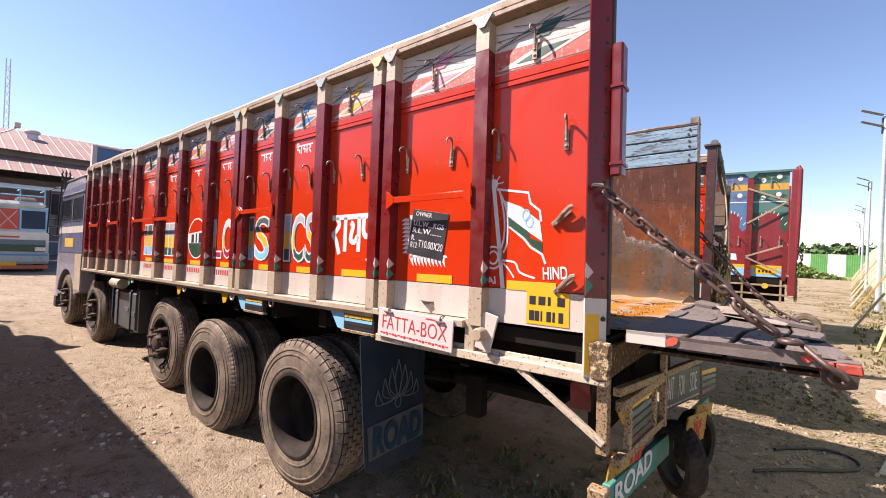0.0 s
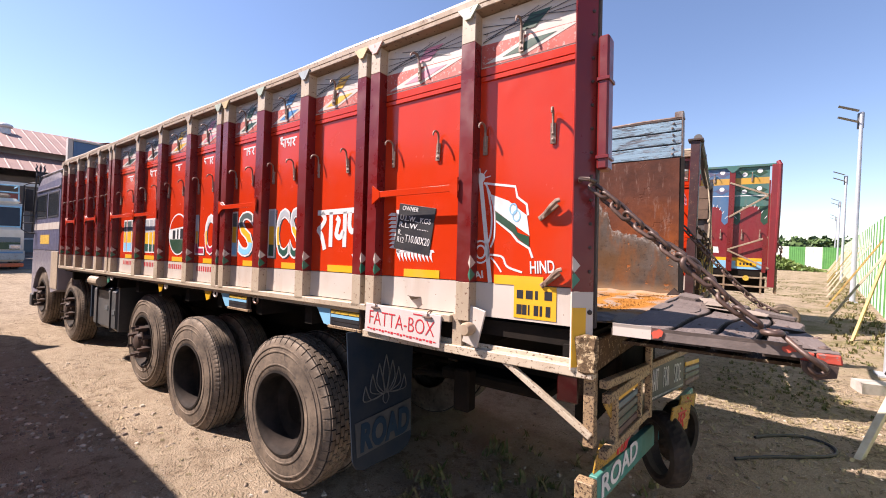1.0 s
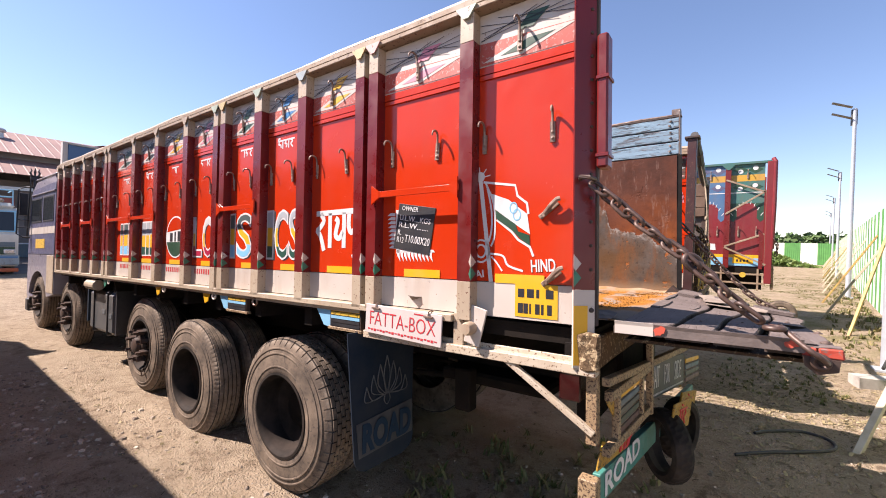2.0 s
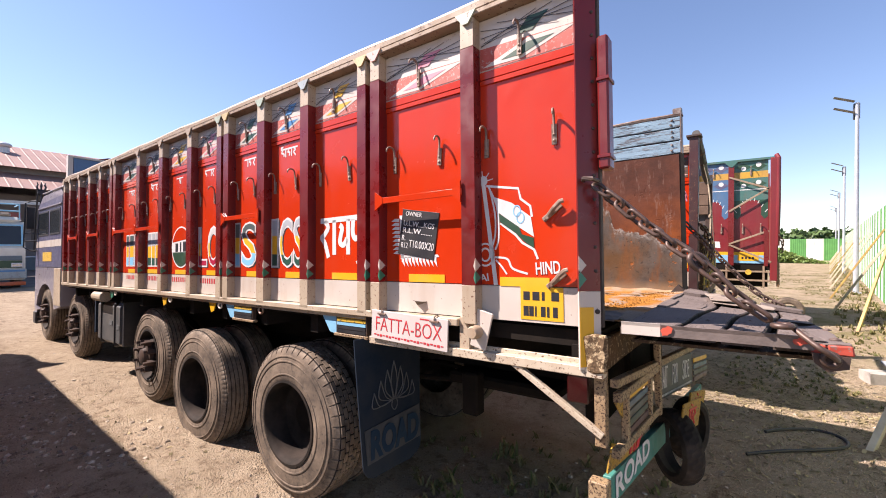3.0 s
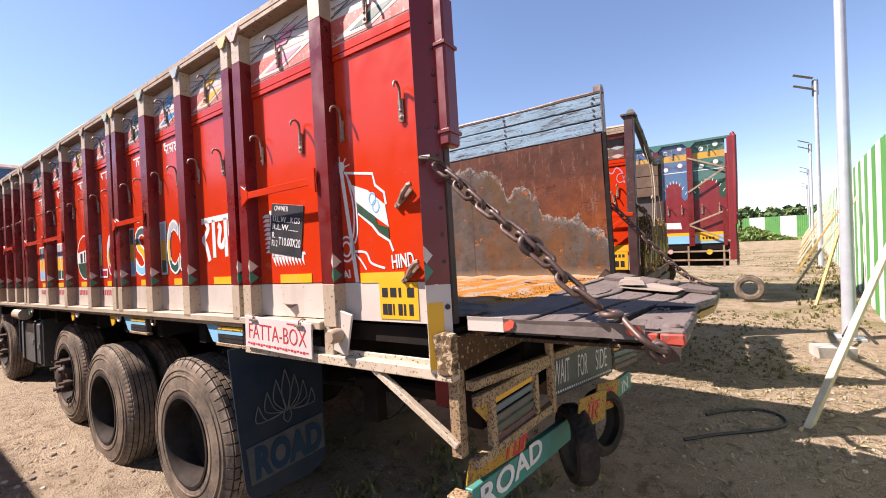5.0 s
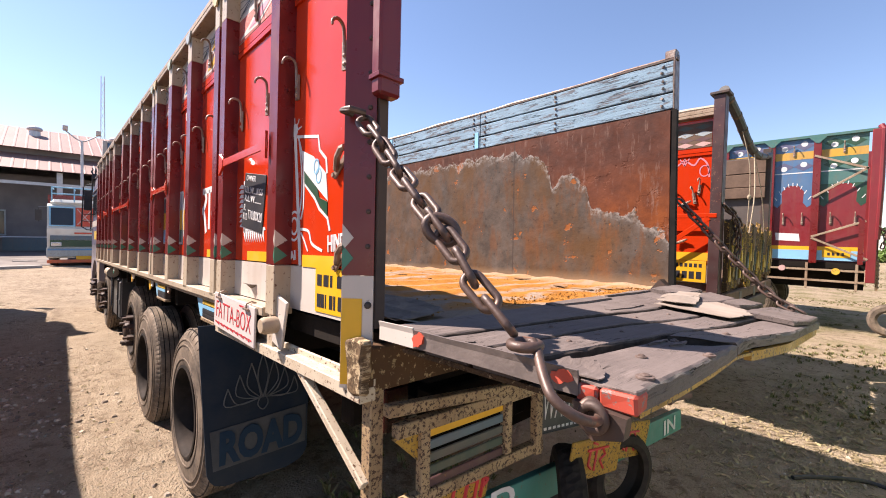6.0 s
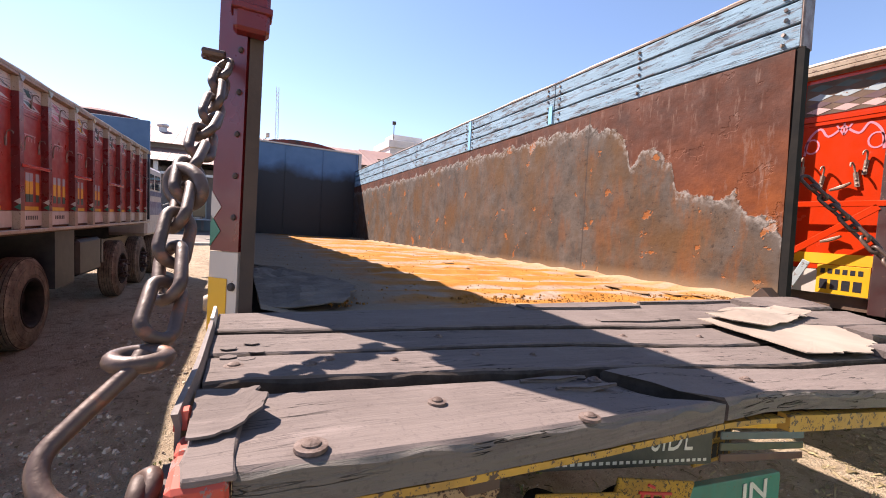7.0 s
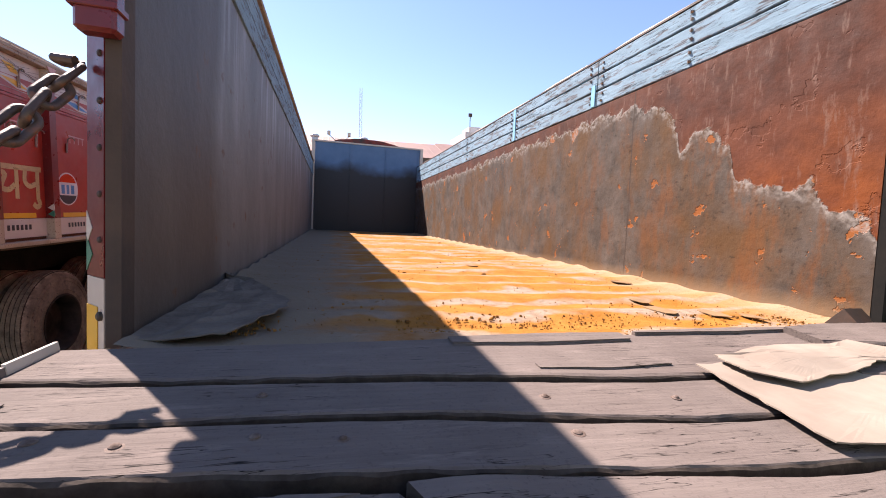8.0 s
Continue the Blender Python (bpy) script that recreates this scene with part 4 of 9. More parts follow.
def main_lorry():
    P = thing("cargo_truck", "long red painted cargo truck with an open rusty bed", "truck", TRUCK)
    side_wall(P, None, POSTS, -0.03, FRONT)

    # --- cross bars between posts
    for a, b, z in ((-1.225, -0.62, 2.04), (-3.05, -2.48, 2.05), (-5.00, -4.33, 2.055), (-5.70, -4.95, 2.06), (-6.72, -6.25, 2.06), (-7.62, -7.16, 2.05)):
        bm = boxes((a, b, -0.094, -0.086, z - 0.018, z + 0.018), bevel=0.002)
        for x, s in ((a, 1), (b, -1)):
            add_plate(bm, [(x - 0.006, z - 0.055), (x + s * 0.055, z - 0.016), (x + s * 0.055, z + 0.016), (x - 0.006, z + 0.055)], -0.096, -0.0855)
        part("tie_bar", bm, "red", P, "red painted tie bar across two posts")

    # --- yellow marks at the foot of each bay
    for x0, x1 in ((-1.037, -0.784), (-1.714, -1.436), (-2.241, -2.003), (-2.782, -2.559), (-3.466, -3.229), (-4.123, -3.862), (-4.827, -4.545), (-5.398, -5.188)):
        part("yellow_mark", boxes((x0, x1, -0.0152, -0.0122, 1.568, 1.612)), "yellow", P, "yellow painted rectangle")

    # --- flag painting on the rearmost bay
    y0, y1 = -0.0136, -0.0124
    L = [[(-0.539, 2.086), (-0.505, 1.83), (-0.471, 1.564)], bend([(-0.507, 2.06), (-0.46, 1.949), (-0.453, 1.802), (-0.473, 1.741)]),
         bend([(-0.50, 2.045), (-0.473, 1.925), (-0.471, 1.827), (-0.486, 1.765)])]
    bm = strokes(L[:1], 0.022, y0, y1)
    for l in L[1:]:
        ribbon(bm, l, 0.009, y0, y1)
    for pts in ([(-0.52, 2.066), (-0.344, 2.036), (-0.332, 1.984), (-0.283, 1.946), (-0.275, 1.894)], [(-0.443, 1.873), (-0.36, 1.811), (-0.326, 1.772), (-0.266, 1.738), (-0.248, 1.693)]):
        ribbon(bm, pts, 0.011, y0, y1)
    ribbon(bm, bend([(-0.476, 1.704), (-0.407, 1.694), (-0.378, 1.648), (-0.300, 1.623)]), 0.010, y0, y1)
    ribbon(bm, bend([(-0.47, 1.69), (-0.44, 1.66), (-0.41, 1.62)]), 0.008, y0, y1)
    for r in (0.032, 0.056):
        c = ring_pts(-0.53, 1.717, r, 22, 0.85)
        ribbon(bm, c + c[:1], 0.009, y0, y1)
    add_plate(bm, ring_pts(-0.539, 2.094, 0.026, 14), y0 - 0.0006, y1)
    for a in (20, 55, 95, 130, 160, 200, 235):
        dx, dz = math.cos(radians(a)), math.sin(radians(a))
        ribbon(bm, [(-0.54 + 0.02 * dx, 2.085 + 0.02 * dz), (-0.54 + 0.062 * dx, 2.075 + 0.07 * dz)], 0.005, y0, y1)
    part("flag_outline", bm, "chalk", P, "white brushed outline of a flag on a pole")
    part("flag_white", plate([(-0.477, 2.006), (-0.38, 1.969), (-0.281, 1.894), (-0.265, 1.797), (-0.335, 1.843), (-0.452, 1.925)], y0 - 0.0003, y1), "chalk", P)
    part("flag_green", plate([(-0.450, 1.922), (-0.342, 1.849), (-0.328, 1.813), (-0.268, 1.794), (-0.266, 1.744), (-0.317, 1.778), (-0.36, 1.82), (-0.446, 1.879)], y0 - 0.0012, y1), "dkgreen", P)
    bm = bmesh.new()
    for cx, cz in ((-0.352, 1.927), (-0.334, 1.893)):
        c = ring_pts(cx, cz, 0.026, 18, 0.72)
        ribbon(bm, c + c[:1], 0.006, y0 - 0.0016, y1 - 0.0012)
    part("flag_emblem", bm, "ltblue", P)
    hang("words_jai", placed(letters("JAI", 0.066, 0.050, bold=0.012), pose(-0.545, -0.0128, 1.594, 90, -8, 0)), "chalk", P)
    hang("words_hind", placed(letters("HIND", 0.118, 0.058, bold=0.014), pose(-0.200, -0.0128, 1.652, 90, -4, 0)), "chalk", P)

    # --- plates: the registration is not lettered
    part("number_plate", boxes((-0.446, -0.192, -0.0168, -0.0142, 1.562, 1.606), (-0.337, -0.128, -0.0168, -0.0142, 1.408, 1.562)), "yellow", P, "yellow painted registration field")
    bm = boxes(*[(-0.322 + i * 0.046, -0.322 + i * 0.046 + w, -0.0178, -0.0166, 1.500, 1.540) for i, w in enumerate((0.032, 0.034, 0.014, 0.036))],
               *[(-0.322 + i * 0.029, -0.322 + i * 0.029 + w, -0.0178, -0.0166, 1.425, 1.472) for i, w in enumerate((0.026, 0.022, 0.008, 0.022, 0.012, 0.022))])
    part("plate_marking", bm, "ink", P)

    # --- black data board with chalk words
    m = pose(-0.968, -0.0128, 1.842, 90, 9, 0)
    bmb = boxes((-0.133, 0.133, -0.131, 0.131, -0.001, 0.004), bevel=0.001)
    bmesh.ops.transform(bmb, matrix=m, verts=bmb.verts)
    board = part("data_board", bmb, "black", P, "black painted weight board with chalk-white words")
    for words, cx, cy, w, h in (("OWNER", -0.045, 0.108, 0.12, 0.026), ("U.L.W....KGS", 0.0, 0.052, 0.225, 0.030), ("R.L.W.......", -0.005, 0.012, 0.215, 0.030),
                                ("R.", -0.100, -0.034, 0.026, 0.030), ("Rxz", -0.088, -0.076, 0.05, 0.032), ("T10.00X20", 0.035, -0.062, 0.18, 0.042)):
        hang("chalk_words", placed(letters(words.replace("Rxz", "R12"), w, h, 0.001), m @ pose(cx, cy, 0.005)), "chalk", board)
    bm = bmesh.new()
    for i in range(9):
        z = 1.735 + i * 0.024
        x = -1.128 - 0.002 * i
        add_plate(bm, [(x + 0.030, z + 0.010), (x - 0.004, z + 0.012), (x - 0.030, z - 0.004), (x + 0.030, z - 0.008)], y0, y1)
    for i in range(10):
        x = -1.095 + i * 0.026
        add_plate(bm, [(x, 1.712), (x + 0.022, 1.712), (x + 0.020, 1.690), (x + 0.028, 1.654), (x + 0.004, 1.686)], y0, y1)
    add_plate(bm, [(-1.108, 1.955), (-1.088, 1.955), (-1.072, 1.700), (-1.100, 1.700)], y0, y1)
    add_plate(bm, [(-1.10, 1.722), (-0.83, 1.722), (-0.82, 1.708), (-1.10, 1.705)], y0, y1)
    part("flame_border", bm, "chalk", P, "white painted flame border")

    # --- brush lettering along the side
    def deva(lines, x, z, sx, sz, w, c, name, label=""):
        bm = bmesh.new()
        for l in lines:
            ribbon(bm, [(x + a * sx, z + b * sz) for a, b in (bend(l, 4) if len(l) > 2 else l)], w, y0, y1)
        part(name, bm, c, P, label)
    RAIPUR[:] = raipur = [[(0, 1), (4.3, 1.02)], [(0.45, 1), (0.80, .82), (0.35, .62), (0.12, .56), (0.5, .40), (0.85, .05)], [(1.45, 1), (1.45, .12)],
              [(2.0, .86), (2.25, .78), (2.10, .58), (2.05, .42), (2.40, .36), (2.75, .52)], [(2.85, 1), (2.85, .12)],
              [(3.35, .98), (3.30, .66), (3.55, .50), (3.95, .58)], [(4.05, 1), (4.05, .10)], [(3.75, -.02), (3.95, -.12), (4.15, -.02), (4.05, .12)]]
    deva(raipur, -1.835, 1.70, 0.098, 0.265, 0.036, "chalk", "words_raipur", "white painted Devanagari word")
    bihar = [[(0, 1), (4, 1)], [(.5, 1.0), (.2, .6), (.7, .5), (.8, .15)], [(1.2, 1), (1.2, 0)], [(2, .9), (1.7, .6), (2.2, .5), (2.0, .1)], [(2.6, 1), (2.6, 0)], [(3.1, .95), (3.5, .7), (3.1, .45), (3.6, 0)], [(.2, 1.0), (.1, 1.25), (.6, 1.3)]]
    for x, sc, pick in ((-2.31, 1.0, (0, 1, 2, 3, 4, 5, 6)), (-2.83, 0.85, (0, 3, 2, 5)), (-3.52, 0.9, (0, 1, 5, 4)), (-4.12, 0.7, (0, 3, 4)), (-4.76, 0.85, (0, 1, 2, 5, 6)), (-5.42, 0.9, (0, 3, 4, 5))):
        deva([bihar[k] for k in pick], x, 2.475, 0.052 * sc, 0.062, 0.012, "chalk", "small_words", "small white painted Devanagari word")
    for words, x0, x1, c in (("L", -3.635, -3.462, "let_lo"), ("O", -3.452, -3.238, "let_lo"), ("S", -2.870, -2.640, "let_s"), ("I", -2.428, -2.340, "let_ics"), ("C", -2.325, -2.160, "let_ics"), ("S", -2.148, -2.025, "let_ics")):
        cx = (x0 + x1) / 2
        w = x1 - x0
        hang("letter_shade", placed(letters(words, w + 0.010, 0.372, 0.0004, bold=0.02), pose(cx + 0.018, -0.0124, 1.822, 90, 0, 0)), "ink", P)
        hang("letter_outline", placed(letters(words, w + 0.006, 0.376, 0.0004, bold=0.03), pose(cx, -0.0134, 1.830, 90, 0, 0)), "chalk", P)
        hang("letter", placed(letters(words, w - 0.024, 0.345, 0.0004, bold=0.0), pose(cx, -0.0146, 1.830, 90, 0, 0)), c, P, "painted letter in stepped colours")
    # names that stay plain bars, in the same stepped colours
    for c, spans_x in (("let_s", ((-2.962, -2.898),)), ("let_s", ((-5.465, -5.40), (-5.36, -5.245), (-5.212, -5.112), (-6.36, -6.245))), ("let_ics", ((-4.825, -4.74), (-4.715, -4.64), (-4.61, -4.49))), ("let_lo", ((-6.05, -5.96),))):
        for a, b in spans_x:
            part("name_bar", boxes((a - 0.012, b + 0.012, -0.0132, -0.0122, 1.642, 2.018)), "chalk", P)
            part("name_bar", boxes((a, b, -0.0144, -0.0134, 1.656, 2.004)), c, P, "painted name as a plain bar")
    # round badge
    cx, cz, r = -4.005, 1.838, 0.208
    part("badge", plate(ring_pts(cx, cz, r, 32), -0.0140, -0.0122), "chalk", P, "round painted badge, red, white and green")
    arcp = lambda a0, a1, rr: [(cx + rr * math.cos(radians(a0 + (a1 - a0) * i / 14)), cz + rr * math.sin(radians(a0 + (a1 - a0) * i / 14))) for i in range(15)]
    part("badge_red", plate(arcp(25, 165, r * 0.93), -0.0152, -0.0136), "red", P)
    part("badge_green", plate(arcp(195, 345, r * 0.93), -0.0152, -0.0136), "dkgreen", P)
    part("badge_bars", boxes((cx - 0.12, cx - 0.06, -0.0152, -0.0136, cz - 0.045, cz + 0.04), (cx - 0.02, cx + 0.01, -0.0152, -0.0136, cz - 0.045, cz + 0.05), (cx + 0.05, cx + 0.12, -0.0152, -0.0136, cz - 0.045, cz + 0.055)), "ink", P)
    for x0 in (-5.45, -4.82, -4.19, -3.585):
        part("phone_bars", boxes(*[(x0 + i * 0.042, x0 + i * 0.042 + 0.022, -0.0156, -0.0142, 1.492, 1.538) for i in range(8)]), "redink", P)

    # --- rear corner of the left side
    # the post is a plate set across the corner
    A, B = Vector((-0.034, -0.088, 0)), Vector((0.036, -0.024, 0))
    N = Vector(((B - A).y, -(B - A).x, 0)).normalized()
    def across(u0, u1, d0, d1, z0, z1):
        bm = bmesh.new()
        ring = [A.lerp(B, u0) + N * d0, A.lerp(B, u1) + N * d0, A.lerp(B, u1) + N * d1, A.lerp(B, u0) + N * d1]
        lo = [bm.verts.new((p.x, p.y, z0)) for p in ring]
        hi = [bm.verts.new((p.x, p.y, z1)) for p in ring]
        bm.faces.new(lo)
        bm.faces.new(hi[::-1])
        for i in range(4):
            bm.faces.new((lo[i], lo[(i + 1) % 4], hi[(i + 1) % 4], hi[i]))
        bmesh.ops.recalc_face_normals(bm, faces=bm.faces)
        return bm
    part("corner_post", across(0, 1, -0.012, 0, 1.555, 2.925), "maroon", P, "maroon plate across the corner")
    part("corner_post_foot", across(0, 1, -0.012, 0, 1.225, 1.553), "white", P, "white painted foot of the corner post")
    part("corner_mark", across(0.02, 0.66, 0.0005, 0.0022, 1.236, 1.487), "yellow", P, "yellow painted panel on the post")
    c = A.lerp(B, 0.84)
    part("corner_bolt", rod([(c.x, c.y, 1.468), (c.x + N.x * 0.006, c.y + N.y * 0.006, 1.468), (c.x + N.x * 0.009, c.y + N.y * 0.009, 1.468)], [0.011, 0.010, 0.006], 10), "darkiron", P)
    q = bmesh.new()
    for k in range(13):
        z = 1.64 + 0.102 * k
        c = A.lerp(B, 0.80)
        tube(q, [(c.x, c.y, z), (c.x + N.x * 0.004, c.y + N.y * 0.004, z), (c.x + N.x * 0.006, c.y + N.y * 0.006, z)], [0.008, 0.007, 0.003], 8)
    tagged(part("rivet_row", q, "darkiron", P), kind="stuff")
    part("corner_inner_edge", boxes((-0.020, 0.043, -0.018, 0.0125, 1.40, 2.90)), "edge_rust", P, "dark rusty end of the lining")
    bm = boxes((0.046, 0.092, -0.055, 0.022, 2.07, 2.640), bevel=0.008)
    part("tailgate_stop_post", bm, "maroon", P, "worn red wooden post with a strap")
    for z in (2.145, 2.475):
        part("strap", boxes((0.044, 0.098, -0.061, 0.027, z - 0.03, z - 0.015), bevel=0.002), "maroon", P)
    for z, s in ((1.665, "white"), (1.605, "green")):
        bm = bmesh.new()
        tip = A.lerp(B, 0.36)
        v = [(A.x, A.y, z + 0.04), (A.x, A.y, z - 0.04), (tip.x, tip.y, z)]
        a = [bm.verts.new((p[0] + N.x * 0.0004, p[1] + N.y * 0.0004, p[2])) for p in v]
        b = [bm.verts.new((p[0] + N.x * 0.0018, p[1] + N.y * 0.0018, p[2])) for p in v]
        bm.faces.new(a)
        bm.faces.new(b[::-1])
        for i in range(3):
            bm.faces.new((a[i], a[(i + 1) % 3], b[(i + 1) % 3], b[i]))
        part("post_mark", bm, s, P)
    # latches
    for lx, lz in ((-0.165, 1.912), (-0.150, 1.602)):
        bm = boxes((-0.065, 0.045, -0.010, 0.0, -0.012, 0.012), bevel=0.003)
        tube(bm, [(-0.03, -0.012, 0), (0.02, -0.030, 0.004), (0.055, -0.032, 0.006), (0.068, -0.028, 0.0)], 0.011, 7)
        for q in (-0.055, -0.03):
            box(bm, q - 0.006, q + 0.006, -0.016, -0.009, -0.006, 0.006)
        bmesh.ops.transform(bm, matrix=pose(lx, -0.0145, lz, 0, -38, 0), verts=bm.verts)
        part("rope_cleat", bm, "hooksteel", P, "worn steel rope cleat")

    # --- lower frame
    part("lower_rail", boxes((-1.30, 0.055, -0.075, -0.020, 1.195, 1.238), (-1.30, 0.055, -0.030, -0.020, 1.235, 1.26), bevel=0.003), "peel", P, "cream painted angle rail, rusted through")
    part("lower_rail", boxes((-1.64, -1.33, -0.060, -0.022, 1.205, 1.225), bevel=0.003), "rustcream", P)
    part("lower_rail", boxes((-2.92, -2.60, -0.060, -0.022, 1.205, 1.225), bevel=0.003), "rustcream", P)
    part("sill_rail", boxes((FRONT, -0.66, -0.080, 0.0, 1.352, 1.390), bevel=0.004), "cream", P, "cream sill rail with rust stains")
    part("sill_drip", boxes((FRONT, -1.35, -0.060, -0.045, 1.330, 1.352)), "cream", P)
    for x0, colours in ((-1.62, ("yellow", "ltblue", "black")), (-2.90, ("yellow", "ltblue", "blue"))):
        lamp = part("side_reflector", boxes((x0, x0 + 0.28, -0.055, -0.022, 1.226, 1.351)), "darkiron", P, "striped side marker box")
        for i in range(5):
            part("stripe", boxes((x0 + 0.01, x0 + 0.27, -0.0585, -0.055, 1.327 - i * 0.024, 1.345 - i * 0.024)), ("yellow", "rail_yellow", "ltblue", "black", "black")[i], lamp)
        part("side_gusset", plate([(x0 - 0.16, 1.35), (x0 - 0.005, 1.35), (x0 - 0.005, 1.215), (x0 - 0.07, 1.225)], -0.050, -0.040), "ltblue", P, "light blue painted gusset")
    for x in (-3.30, -4.30, -5.85):
        part("side_gusset", plate([(x - 0.05, 1.35), (x + 0.08, 1.35), (x + 0.05, 1.26), (x, 1.24)], -0.050, -0.042), "yellow" if x > -5 else "green", P)
        part("tie_ring", rod(arc((x + 0.17, -0.055, 1.315), 0.028, 0, 360, 14, "xz")[:-1], 0.007, 6, True), "white", P)
    part("tie_ring", rod(arc((-2.50, -0.055, 1.315), 0.030, 0, 360, 14, "xz")[:-1], 0.008, 6, True), "steel", P)
    # roller on its slanted plate
    bm = boxes((-0.045, 0.045, -0.012, 0.0, -0.085, 0.105), bevel=0.003)
    bmesh.ops.transform(bm, matrix=pose(-0.530, -0.055, 1.335, 0, 14, 0), verts=bm.verts)
    roller = part("roller_plate", bm, "white", P)
    bm = bmesh.new()
    lathe(bm, [(0.001, -0.075), (0.026, -0.075), (0.033, -0.060), (0.033, -0.02), (0.028, 0.0)], 20)
    part("roller", bm, "cream", roller, "cream painted roller", pose(-0.545, -0.055, 1.335), smooth=True)
    part("foot_plate", boxes((-0.66, -0.60, -0.060, -0.012, 1.21, 1.40), bevel=0.003), "cream", P)

    # --- hanging sign
    m = pose(-0.988, -0.085, 1.308, 90, 2.2, 0)
    bm = boxes((-0.275, 0.275, -0.084, 0.084, -0.003, 0.006), bevel=0.0015)
    bmesh.ops.transform(bm, matrix=m, verts=bm.verts)
    sign = part("hanging_sign", bm, "sign_white", P, "white hanging board with red brushed words")
    hang("sign_word", placed(letters("FATTA-BOX", 0.475, 0.080, 0.0008, bold=-0.012), m @ pose(0.0, 0.008, 0.0068)), "redink", sign)
    bm = bmesh.new()
    for i in range(22):
        x = -0.25 + i * 0.023
        box(bm, x, x + 0.017, -0.062 - 0.003 * (i % 3), -0.054 - 0.002 * (i % 2), 0.0062, 0.0072)
    box(bm, 0.09, 0.16, 0.065, 0.072, 0.0062, 0.0072)
    bmesh.ops.transform(bm, matrix=m, verts=bm.verts)
    part("sign_small_bars", bm, "redink", sign)
    for dx in (-0.19, 0.19):
        bm = bmesh.new()
        tube(bm, [(dx - 0.03, 0.066, 0.012), (dx + 0.03, 0.066, 0.012)], 0.006, 6)
        tube(bm, [(dx, 0.066, 0.012), (dx, 0.090, 0.010), (dx, 0.098, -0.01), (dx, 0.09, -0.03)], 0.004, 6)
        bmesh.ops.transform(bm, matrix=m, verts=bm.verts)
        part("sign_hanger", bm, "steel", sign)
    return P


LORRY = main_lorry()


def rough_plank(x0, x1, y0, y1, z0, z1, seed, wob=0.006, nseg=40, zf=None):
    """A board lying along y with uneven edges and a little cupping."""
    bm = bmesh.new()
    rows = []
    for i in range(nseg + 1):
        y = y0 + (y1 - y0) * i / nseg
        e0 = wob * noise.noise((y * 2.2, seed * 7.3, 0.0)) + wob * 0.5 * noise.noise((y * 9.0, seed * 3.1, 4.0))
        e1 = wob * noise.noise((y * 2.2, seed * 5.7, 9.0)) + wob * 0.5 * noise.noise((y * 9.0, seed * 2.3, 7.0))
        cup = 0.004 * noise.noise((y * 1.1, seed * 1.9, 2.0))
        row = []
        for f, drop in ((0.0, 0.006), (0.06, 0.0), (0.5, 0.0015), (0.94, 0.0), (1.0, 0.006)):
            x = x0 + e0 + (x1 + e1 - x0 - e0) * f
            z = z1 - drop + cup + (zf(x, y) if zf else 0)
            row.append((x, y, z))
        for f in (1.0, 0.0):
            x = x0 + e0 + (x1 + e1 - x0 - e0) * f
            row.append((x, y, z0 + (zf(x, y) if zf else 0)))
        rows.append([bm.verts.new(p) for p in row])
    k = 7
    for a, b in zip(rows, rows[1:]):
        for j in range(k):
            bm.faces.new((a[j], a[(j + 1) % k], b[(j + 1) % k], b[j]))
    bm.faces.new(rows[0])
    bm.faces.new(rows[-1][::-1])
    return bm


def droop(x, y):
    """The tailgate hangs lower towards its right-hand end."""
    a = min(1.0, max(0.0, (x - 0.10) / 0.72))
    b = max(0.0, y) / 2.36
    return -0.135 * a * b ** 1.25


